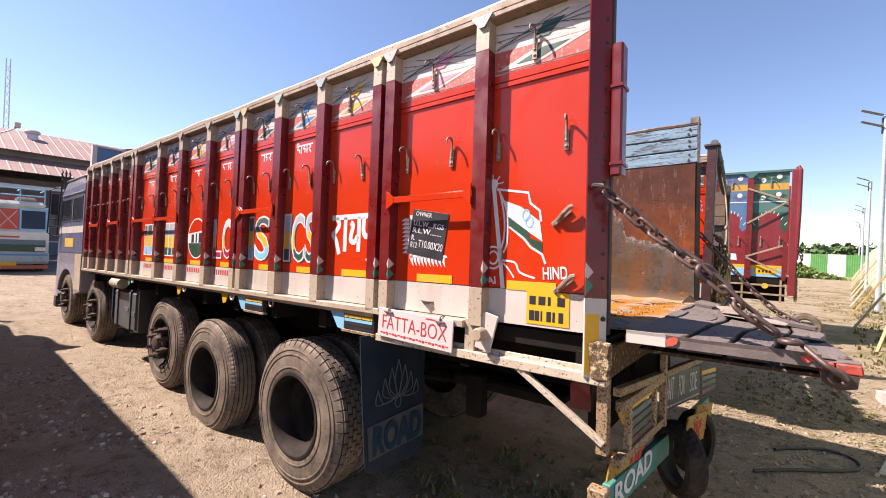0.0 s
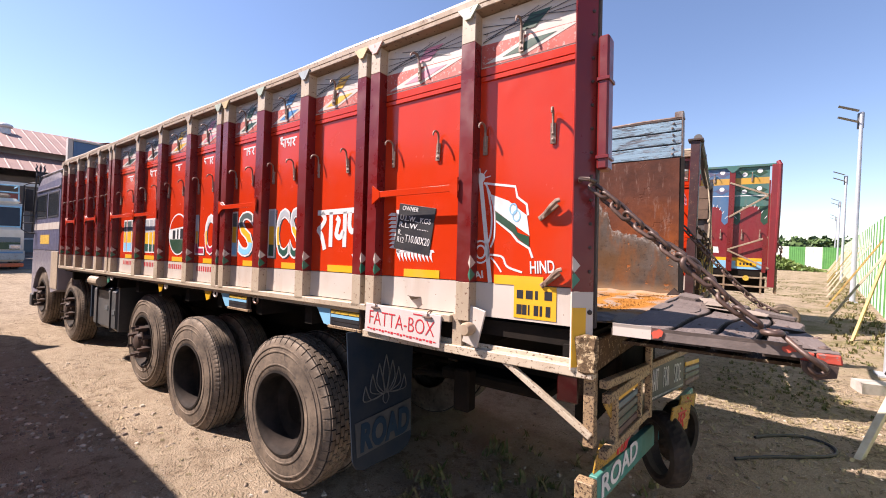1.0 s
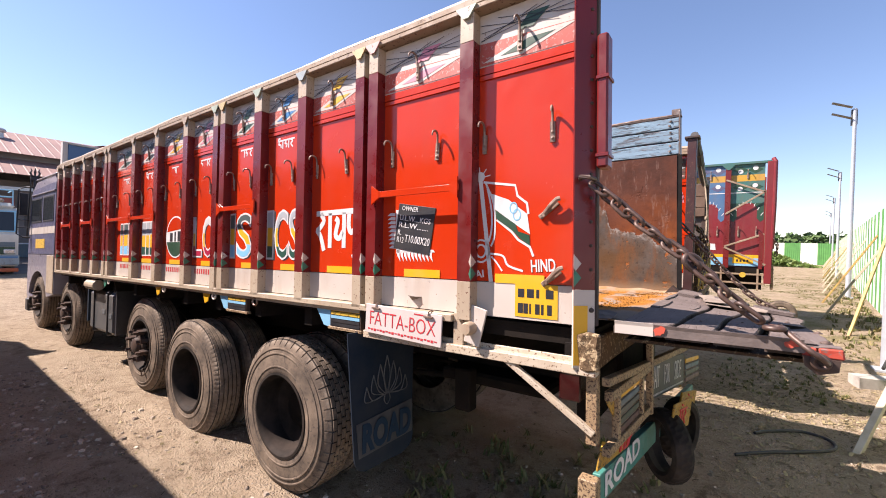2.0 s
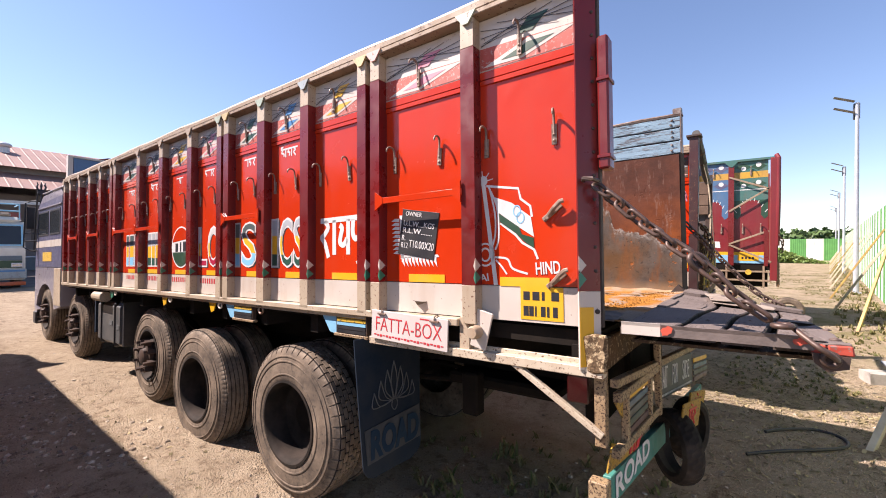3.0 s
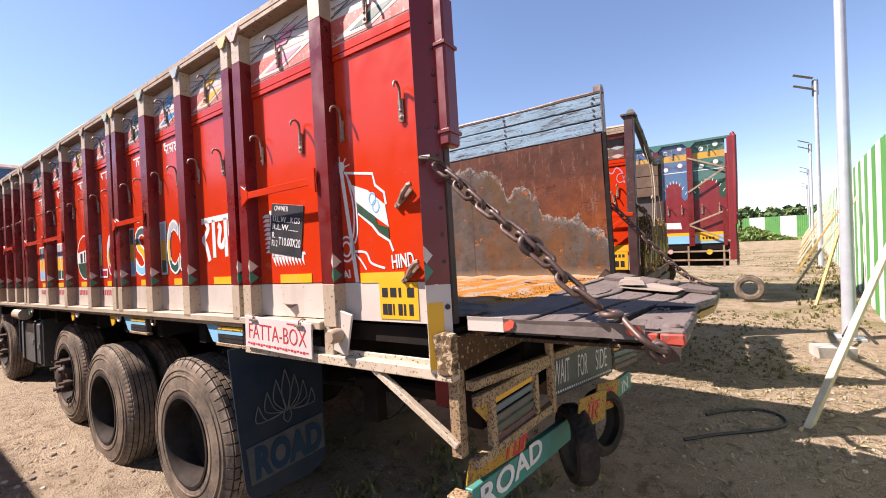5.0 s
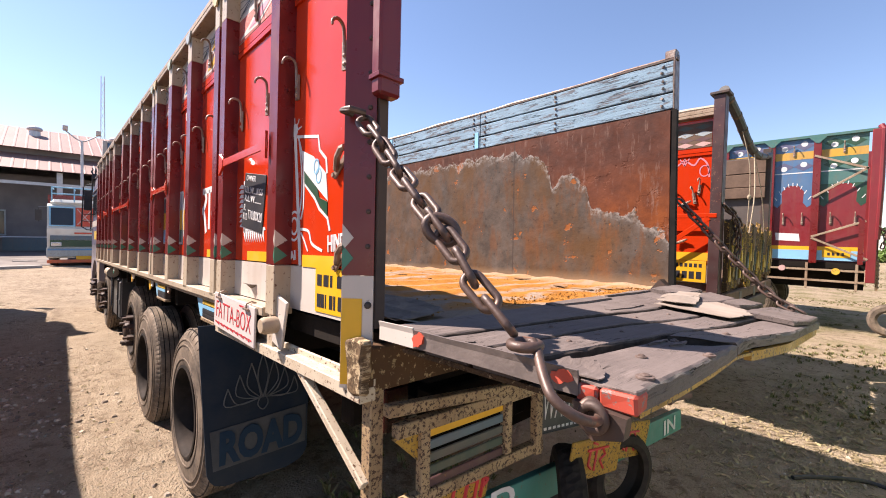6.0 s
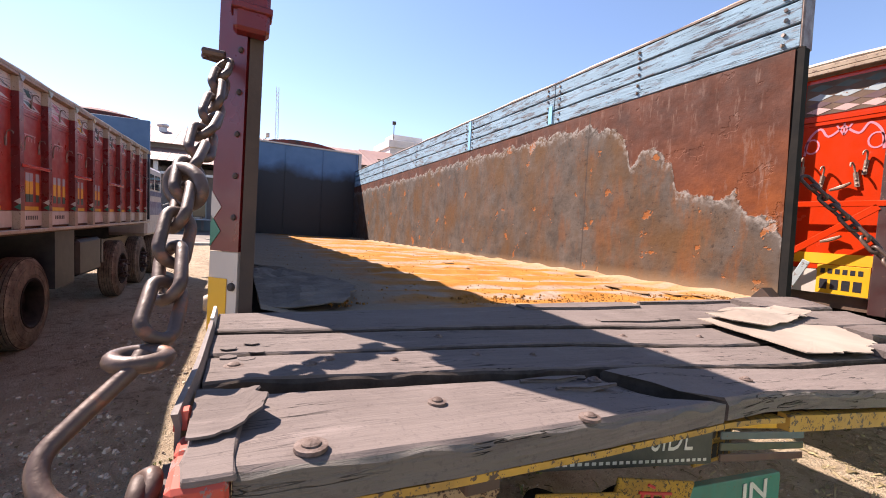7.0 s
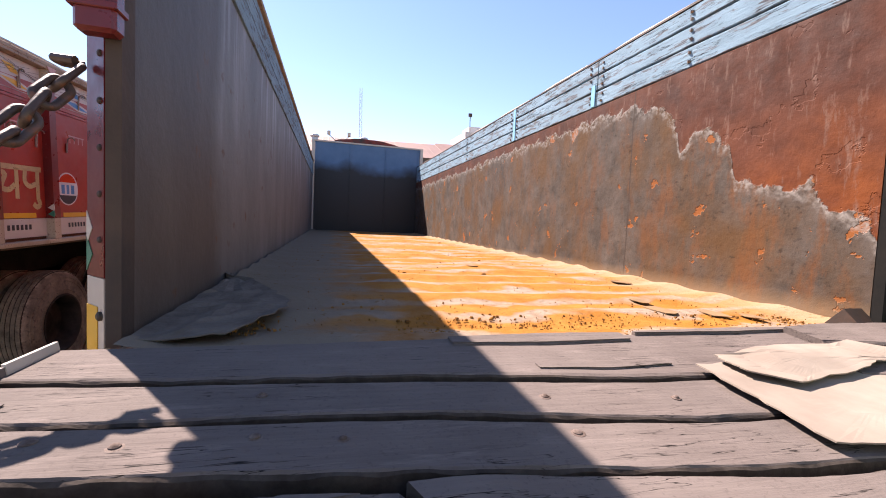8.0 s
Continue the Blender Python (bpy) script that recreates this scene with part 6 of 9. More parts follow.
        bm.faces.new((c, ring0[i], ring0[j]))
        bm.faces.new((ring0[i], ring1[i], ring1[j], ring0[j]))
    part("corner_plate", bmesh_solid(bm, 0.0025), "plank", T, "curled loose sheet at the corner")
    bm = bmesh.new()
    for i, (x, y) in enumerate(((0.470, -0.030), (0.445, 0.010), (0.395, 0.004), (0.482, -0.004), (0.42, -0.03), (0.19, -0.02), (0.24, 0.01))):
        q = [bm.verts.new((x + 0.016 * math.cos(a + i) * (0.7 + 0.5 * noise.noise((i, a, 0))), y + 0.013 * math.sin(a + i), TOP + 0.003 + 0.006 * noise.noise((a, i, 2)) ** 2)) for a in (0, 1.1, 2.0, 3.1, 4.2, 5.3)]
        bm.faces.new(q)
    part("sheet_scrap", bmesh_solid(bm, 0.0015), "plank", T, "torn bits of rusty sheet")
    # frame below, painted yellow where it shows along the rear edge
    def rear_angle(y0, y1, dz, h, inset, label=""):
        bm = bmesh.new()
        rows = []
        for i in range(31):
            y = y0 + (y1 - y0) * i / 30
            x = along(RE, y) - inset
            z = TOP - 0.044 + dz + droop(x, y) + 0.0012 * noise.noise((y * 9, 2, 2))
            rows.append([bm.verts.new(p) for p in ((x - 0.02, y, z), (x, y, z), (x, y, z - h), (x - 0.02, y, z - h))])
        for p, q in zip(rows, rows[1:]):
            for j in range(4):
                bm.faces.new((p[j], p[(j + 1) % 4], q[(j + 1) % 4], q[j]))
        bm.faces.new(rows[0])
        bm.faces.new(rows[-1][::-1])
        part("rear_angle", bm, "angle_yellow", T, label)
    rear_angle(-0.01, 0.86, -0.002, 0.009, 0.006, "worn yellow angle along the rear edge")
    rear_angle(0.88, 2.36, 0.0, 0.030, 0.010)
    for y in (0.25, 1.15, 2.1):
        bm = boxes((0.12, 0.76, y - 0.025, y + 0.025, 1.325, 1.362), bevel=0.003)
        for v in bm.verts:
            v.co.z += droop(v.co.x, y)
        part("carrier", bm, "darkiron", T)
    plate_m = pose(0.17, 1.76, 0.855, 0, 0, 0) @ pose(0, 0, 0, -5, 0, 6) @ Matrix.Scale(2.0, 4)
    bm = boxes((-0.004, 0.004, -0.075, 0.075, -0.045, 0.045), bevel=0.002)
    bmesh.ops.transform(bm, matrix=plate_m, verts=bm.verts)
    small = part("small_plate", bm, "angle_yellow", T, "small yellow plate with dark bars")
    bm = boxes(*[(0.0042, 0.0052, -0.062 + 0.034 * k, -0.040 + 0.034 * k, 0.006, 0.034) for k in range(4)], *[(0.0042, 0.0052, -0.062 + 0.026 * k, -0.044 + 0.026 * k, -0.034, -0.006) for k in range(5)])
    bmesh.ops.transform(bm, matrix=plate_m, verts=bm.verts)
    part("plate_marking", bm, "ink", small)
    # eye for the chain
    part("chain_eye", rod(arc((0.742, -0.090, 1.372), 0.019, 0, 360, 20, "xz")[:-1], 0.008, 10, True), "darkiron", T, "rusty iron eye", smooth=True)
    part("eye_bracket", plate([(0.70, 1.386), (0.79, 1.380), (0.785, 1.345), (0.735, 1.330), (0.705, 1.355)], -0.078, -0.055), "darkiron", T, "rusty bracket under the corner")
    return T


M["redworn"] = painted("worn_red_oxide", (0.40, 0.044, 0.022), 0.6, (0.34, 0.06, 0.035), chips=0.545, grain=60.0, dusty=0.6, chip=(0.17, 0.125, 0.11))
# joint faces: the shade between the planks put into their colour
M["gapshade"] = plain("shaded_plank_edge", (0.045, 0.034, 0.028), 0.95, (0.085, 0.066, 0.056), 30, 0.5)
M["outerwood"] = old_wood("lichen_grey_board_edge", (0.055, 0.046, 0.040), (0.20, 0.175, 0.155), (0.012, 0.010, 0.008), "y", (0.14, 0.125, 0.108), 0.48, relief=1.2)
M["boltsteel"] = plain("dusty_bolt_steel", (0.175, 0.130, 0.112), 0.7, (0.075, 0.048, 0.038), 70, 0.5, 0.1, 160)
M["angle_yellow"] = painted("rusty_yellow_angle", (0.40, 0.23, 0.022), 0.55, (0.28, 0.15, 0.025), chips=0.54, dusty=0.8, dirt=(0.10, 0.05, 0.025), chip=(0.05, 0.03, 0.02), grain=80.0)


def link_mesh():
    if "link" not in CACHE:
        a, r = 0.026, 0.019
        pts = arc((a, 0, 0), r, -90, 90, 10, "xz") + arc((-a, 0, 0), r, 90, 270, 10, "xz")
        bm = tube(bmesh.new(), pts, 0.0081, 10, True)
        me = bpy.data.meshes.new("link")
        bmesh.ops.recalc_face_normals(bm, faces=bm.faces)
        bm.to_mesh(me)
        me.shade_smooth()
        bm.free()
        CACHE["link"] = me
    return CACHE["link"]


def chain_run(P, path, label, pitch=0.062, scale=1.0, mat_="chain", seed=0):
    """Links strung along a smooth path."""
    C = new("chain")
    C.parent = P
    tagged(C, label)
    line = [Vector(p) for p in bend(path, 40)]
    pts, acc, want = [], 0.0, 0.0
    for a, b in zip(line, line[1:]):
        d = (b - a).length
        while want <= acc + d:
            pts.append(a + (b - a) * ((want - acc) / d))
            want += pitch * scale
        acc += d
    rnd = random.Random(seed)
    for i, (a, b) in enumerate(zip(pts, pts[1:])):
        d = (b - a).normalized()
        q = d.to_track_quat("X", "Z").to_matrix().to_4x4()
        m = Matrix.Translation((a + b) / 2) @ q @ pose(0, 0, 0, (45 if i % 2 else -45) + rnd.uniform(-14, 14), rnd.uniform(-5, 5), rnd.uniform(-5, 5)) @ Matrix.Scale(scale, 4)
        hang("link", link_mesh(), mat_, C, "", m)
    return C


def chain_mat():
    n = Nodes("rusty_chain", 0.48, 0.25)
    c = n.mix(n.step(n.noise(16, 6, 0.65), 0.35, 0.68), (0.050, 0.030, 0.024), (0.125, 0.075, 0.056))
    c = n.mix(n.step(n.noise(40, 4), 0.6, 0.7), c, (0.19, 0.075, 0.04))
    n.bump(n.noise(60, 5), 0.4, 0.003)
    return n.done(c)


M["chain"] = chain_mat()
M["edge_iron"] = plain("grey_edge_iron", (0.105, 0.083, 0.074), 0.6, (0.165, 0.130, 0.115), 14, 0.4, 0.1)
M["flapblue"] = plain("dusty_blue_rubber", (0.010, 0.020, 0.036), 0.7, (0.028, 0.034, 0.042), 4, 0.25)
M["flapgrey"] = plain("grey_flap_band", (0.085, 0.087, 0.088), 0.75, (0.050, 0.052, 0.055), 6, 0.25)
M["flapline"] = plain("pale_flap_line", (0.13, 0.135, 0.135), 0.75, (0.07, 0.075, 0.078), 12, 0.2)
M["flapword"] = plain("blue_flap_word", (0.010, 0.028, 0.055), 0.7, (0.016, 0.036, 0.06), 6, 0.2)


def main_chain(P):
    C = chain_run(P, [(0.043, -0.072, 1.998), (0.209, -0.082, 1.839), (0.406, -0.101, 1.670), (0.522, -0.102, 1.545), (0.582, -0.102, 1.496), (0.625, -0.110, 1.472)], "rusty steel chain from the corner post to the tailgate", seed=4)
    # the ring in the middle and the long hook at the end
    part("ring_link", rod([tuple(Vector((0.400, -0.101, 1.676)) + Vector((math.cos(a) * 0.024 - math.sin(a) * 0.006, math.cos(a) * 0.024, math.sin(a) * 0.028 - math.cos(a) * 0.006))) for a in (2 * math.pi * k / 28 for k in range(28))], 0.0105, 12, True), "chain", C, "larger joining ring", smooth=True)
    part("chain_staple", rod([(-0.01, -0.08, 2.025), (0.0, -0.115, 2.025), (0.035, -0.112, 2.022), (0.046, -0.07, 2.018)], 0.010, 8), "chain", C)
    hook2 = bend([(0.640, -0.108, 1.478), (0.654, -0.114, 1.466), (0.670, -0.130, 1.450), (0.691, -0.149, 1.431), (0.714, -0.163, 1.413), (0.738, -0.153, 1.394), (0.752, -0.124, 1.379), (0.754, -0.096, 1.374), (0.748, -0.082, 1.386), (0.734, -0.082, 1.394), (0.726, -0.092, 1.386)], 8)
    part("chain_hook", rod(hook2, 0.0084, 12), "chain", C, "long bent iron hook", smooth=True)
    part("hook_eye", rod(arc((0.628, -0.112, 1.470), 0.024, 0, 360, 24, "xy")[:-1], 0.0095, 12, True), "chain", C, smooth=True)
    # chain at the other end of the tailgate
    chain_run(P, [(0.11, 2.47, 2.02), (0.36, 2.50, 1.70), (0.62, 2.50, 1.40), (0.78, 2.46, 1.30)], "rusty steel chain at the far end of the tailgate", seed=9)


def rear_guard(P):
    """Cross beam, slatted guard, boards with words and the old tyres that hang as buffers."""
    slope = lambda y: 0.01 * min(y, 0.66) - 0.12 * max(0.0, y - 0.66)
    skew = lambda y: 0.075 * y
    def rail(name, y0, y1, z, h, d, x, mat_, label=""):
        bm = boxes((x, x + d, y0, y1, z - h / 2, z + h / 2), bevel=0.003)
        for v in bm.verts:
            v.co.z += slope(v.co.y)
            v.co.x += skew(v.co.y)
        return part(name, bm, mat_, G, label)
    G = new("rear_guard")
    G.parent = P
    tagged(G, "rusty cream and yellow slatted rear guard")
    bm = rough_plank(-0.035, 0.055, -0.045, 2.42, 1.220, 1.350, 31, 0.006, 30, lambda x, y: -0.004 * y)
    part("cross_beam", bm, "rottenbeam", P, "rotten painted cross beam at the rear of the bed")
    bm = boxes((-0.02, 0.068, -0.080, -0.046, 1.215, 1.372), bevel=0.006)
    bmesh.ops.subdivide_edges(bm, edges=list(bm.edges), cuts=3, use_grid_fill=True)
    for v in bm.verts:
        v.co += Vector((0.012 * noise.noise(v.co * 22), 0.008 * noise.noise(v.co * 25 + Vector((3, 0, 0))), 0.016 * noise.noise(v.co * 19 + Vector((0, 5, 0)))))
    part("beam_end", bm, "splinter", P, "splintered end of the beam")
    rail("guard_bar", 0.0, 1.75, 1.165, 0.036, 0.034, 0.060, "rustcream", "cream painted bar, chipped")
    rail("guard_bar", 0.03, 0.69, 1.098, 0.042, 0.034, 0.062, "rustcream")
    rail("guard_bar", 0.00, 0.72, 0.872, 0.040, 0.034, 0.062, "rustcream")
    for y in (0.135, 0.515):
        rail("guard_upright", y - 0.017, y + 0.017, 0.985, 0.19, 0.030, 0.066, "rustcream")
    for i, c in enumerate(("yellow", "slatblue", "slatgrey", "slatgreen", "slatmaroon")):
        rail("slat", 0.155, 0.498, 1.062 - i * 0.040, 0.030, 0.008, 0.074, c if i else "yellow")
    bm = bmesh.new()
    tri = [(0.022, 1.078), (0.120, 1.078), (0.120, 0.985)]
    lo = [bm.verts.new((0.070 + skew(y), y, z)) for y, z in tri]
    hi = [bm.verts.new((0.076 + skew(y), y, z)) for y, z in tri]
    bm.faces.new(lo)
    bm.faces.new(hi[::-1])
    for i in range(3):
        bm.faces.new((lo[i], lo[(i + 1) % 3], hi[(i + 1) % 3], hi[i]))
    part("guard_corner", bm, "angle_yellow", G, "yellow painted corner plate")
    part("guard_post", boxes((0.005, 0.052, -0.035, 0.012, 0.90, 1.23), bevel=0.003), "rustcream", G, "rusted cream corner upright")
    rail("guard_post", 0.668, 0.708, 1.05, 0.42, 0.030, 0.070, "rustcream")
    # word board
    b = rail("word_board", 0.72, 1.70, 1.010, 0.220, 0.012, 0.062, "boardgrey", "dark board with pale brushed words")
    ang = math.degrees(math.atan(-0.12))
    for words, y, w in (("WAIT", 0.845, 0.21), ("FOR", 1.15, 0.15), ("SIDE", 1.48, 0.22)):
        hang("pale_word", placed(letters(words, w, 0.125, 0.001, bold=-0.01), pose(0.0765 + skew(y), y, 1.022 + slope(y), 90, 0, 85.7) @ pose(0, 0, 0, 0, 0, ang)), "chalk", b)
    bm = boxes(*[(0.0745, 0.0755, 0.72 + 0.031 * k, 0.738 + 0.031 * k, 0.915, 0.926) for k in range(31)])
    for v in bm.verts:
        v.co.z += slope(v.co.y)
        v.co.x += skew(v.co.y)
    part("dotted_line", bm, "chalk", b)
    for i, c in enumerate(("yellow", "slatblue", "slatgreen", "slatmaroon")):
        rail("slat", 1.74, 2.30, 1.062 - i * 0.046, 0.032, 0.008, 0.074, c)
    # braces
    part("brace", bar((-0.365, -0.055, 1.208), (0.040, -0.040, 0.950), 0.026, 0.030, (0, 1, 0)), "peel", G, "cream painted diagonal brace")
    part("brace", bar((0.05, 0.10, 0.86), (0.02, 0.45, 0.62), 0.030, 0.030, (1, 0, 0)), "rail_yellow", G)
    # bumper board with words
    bm = boxes((0.02, 0.055, 0.015, 2.20, 0.640, 0.765), bevel=0.003)
    for v in bm.verts:
        v.co.z += slope(v.co.y) * 0.6
        v.co.x += skew(v.co.y)
    bump = part("bumper_board", bm, "teal", G, "green painted bumper board with white words")
    part("bumper_end", boxes((-0.022, 0.056, -0.050, 0.014, 0.640, 0.757), bevel=0.004), "rustcream", bump, "rusty bare end cap")
    hang("white_word", placed(letters("ROAD", 0.54, 0.100, 0.001, bold=0.022), pose(0.0585 + skew(0.33), 0.33, 0.702 + slope(0.33) * 0.6, 90, 0, 85.7)), "chalk", bump)
    hang("white_word", placed(letters("IN", 0.16, 0.085, 0.001, bold=0.014), pose(0.0585 + skew(2.02), 2.02, 0.700 + slope(2.02) * 0.6, 90, 0, 85.7)), "chalk", bump)
    m = pose(0.052 + skew(0.22), 0.225, 0.818, -6, 8, -4.3)
    bm = boxes((-0.005, 0.005, -0.235, 0.235, -0.055, 0.045), bevel=0.003)
    bmesh.ops.transform(bm, matrix=m, verts=bm.verts)
    low = part("low_board", bm, "angle_yellow", G, "rusty yellow board with red brushed letters")
    q = bmesh.new()
    for l in ([(.02, .03), (.10, .03)], [(.06, .03), (.06, -.04)], [(.12, -.04), (.12, .03), (.17, .03), (.17, -.04), (.12, -.04)], [(.20, -.04), (.20, .03), (.225, .02), (.20, -.005)]):
        for (a, b2), (c, d) in zip(l, l[1:]):
            tube(q, [(0.0055, a, b2), (0.0055, c, d)], 0.008, 5)
    bmesh.ops.transform(q, matrix=m, verts=q.verts)
    part("red_word", q, "redink", low)
    # painted rubber flaps with brushed words
    for y, z, tilt, w in ((0.935, 0.792, -6, 0.335), (1.262, 0.765, -9, 0.33)):
        bm = boxes((-0.006, 0.006, -w / 2, w / 2, -0.085, 0.085), bevel=0.004)
        m = pose(0.262, y, z, tilt, 6, -10)
        bmesh.ops.transform(bm, matrix=m, verts=bm.verts)
        flap = part("painted_flap", bm, "angle_yellow", G, "yellow rag-like flap with red brushed words")
        q = bmesh.new()
        for l in ([(-.07, .04), (.07, .04)], [(-.05, .04), (-.055, -.02), (-.03, -.04)], [(-.01, .04), (-.01, -.05)], [(.03, .04), (.055, .01), (.02, -.01), (.055, -.05)], [(-.04, .07), (-.01, .06)]):
            for (a, b2), (c, d) in zip(l, l[1:]):
                tube(q, [(0.0065, a, b2), (0.0065, c, d)], 0.006, 5)
        bmesh.ops.transform(q, matrix=m, verts=q.verts)
        part("red_word", q, "redink", flap)
    # old tyres hung as buffers
    for y, z, x, R, turn in ((0.80, 0.640, 0.150, 0.200, -52), (1.26, 0.610, 0.170, 0.195, -108)):
        bm = bmesh.new()
        prof = [(R - 0.065, 0.012), (R - 0.045, 0.0), (R - 0.015, 0.008), (R - 0.003, 0.028), (R, 0.056), (R - 0.003, 0.084), (R - 0.015, 0.104), (R - 0.045, 0.112), (R - 0.065, 0.100), (R - 0.052, 0.056), (R - 0.065, 0.012)]
        lathe(bm, prof, 60, lambda i, j: -0.005 if i in (3, 4, 5) and (j + i) % 3 == 0 else 0.0)
        part("buffer_tyre", bm, "bald_tyre", G, "worn small tyre hung as a buffer", pose(x, y, z, 0, 0, turn))
    part("tail_lamp", boxes((-0.16, -0.06, 0.10, 0.20, 1.02, 1.17), bevel=0.006), "lamp_red", P, "dusty red tail lamp")


M["darkbacking"] = old_wood("dark_backing_wood", (0.045, 0.028, 0.018), (0.10, 0.065, 0.040), (0.012, 0.008, 0.006), "y", (0.34, 0.26, 0.16), 0.42)
M["rottenbeam"] = painted("rotten_painted_beam", (0.060, 0.033, 0.018), 0.8, (0.12, 0.066, 0.034), chips=0.565, dusty=0.6, dirt=(0.025, 0.014, 0.009), chip=(0.33, 0.24, 0.13), bump=0.8)
M["splinter"] = old_wood("splintered_painted_wood", (0.070, 0.042, 0.024), (0.19, 0.125, 0.070), (0.020, 0.012, 0.008), "y", (0.40, 0.30, 0.18), 0.47, relief=1.0)
M["boardgrey"] = plain("dark_sign_board", (0.040, 0.042, 0.045), 0.6, (0.075, 0.072, 0.068), 7, 0.2)


def mud_flap(P):
    bm = bmesh.new()
    rows = []
    w0, w1, n = -0.140, 0.490, 40
    for i in range(n + 1):
        t = i / n
        z = 1.215 - 0.865 * t
        x = -1.36 + 0.03 * t * t
        k = max(0.0, (t - 0.885) / 0.115)
        inset = 0.085 * (1 - math.sqrt(max(0.0, 1 - k * k)))
        lo = w0 + 0.055 * t + inset
        hi = w1 - 0.03 * t - inset * 1.5
        rows.append([bm.verts.new((x + 0.010 * math.sin(3 * u + t * 3) * 0.6, lo + (hi - lo) * u, z - 0.012 * u)) for u in (0, .15, .3, .45, .6, .75, .9, 1.0)])
    for a, b in zip(rows, rows[1:]):
        for j in range(7):
            bm.faces.new((a[j], a[j + 1], b[j + 1], b[j]))
    F = part("mud_flap", bmesh_solid(bm, -0.008), "flapblue", P, "dark blue rubber mud flap with a lotus drawing")
    def onflap(u, t):
        lo, hi = w0 + 0.055 * t, w1 - 0.03 * t
        return Vector((-1.36 + 0.03 * t * t + 0.006 * math.sin(3 * u + t * 3) + 0.0105, lo + (hi - lo) * u, 1.215 - 0.840 * t))
    bm = bmesh.new()
    petals = []
    for k in (-3, -2, -1, 0, 1, 2, 3):
        h = 0.30 - 0.035 * abs(k)
        base, tip = (0.52 + 0.018 * k, 0.52), (0.52 + 0.105 * k, 0.52 - h + 0.02 * abs(k) ** 1.4)
        for s in (-1, 1):
            petals.append(bend([base, ((base[0] + tip[0]) / 2 + 0.050 * s + 0.035 * k, (base[1] + tip[1]) / 2 + 0.02 * abs(k)), tip], 5))
    petals.append(bend([(0.50, 0.50), (0.47, 0.56), (0.52, 0.60), (0.57, 0.56), (0.54, 0.50)], 4))
    for l in petals:
        tube(bm, [onflap(u, t) for u, t in l], 0.0036, 4)
    part("lotus_drawing", bm, "flapline", F, "pale lotus outline")
    bm = bmesh.new()
    a = [onflap(u, t) - Vector((0.003, 0, 0)) for u, t in ((0.04, 0.665), (0.97, 0.640), (0.97, 0.90), (0.05, 0.915))]
    vs = [bm.verts.new(p) for p in a]
    bm.faces.new(vs)
    part("flap_band", bmesh_solid(bm, 0.002), "flapgrey", F)
    me = letters("ROAD", 0.46, 0.185, 0.0008, bold=0.045)
    c = onflap(0.52, 0.785)
    hang("flap_lettering", placed(me, pose(c.x + 0.008, c.y, c.z, 90, 0, 90)), "flapword", F, "dark blue block letters")


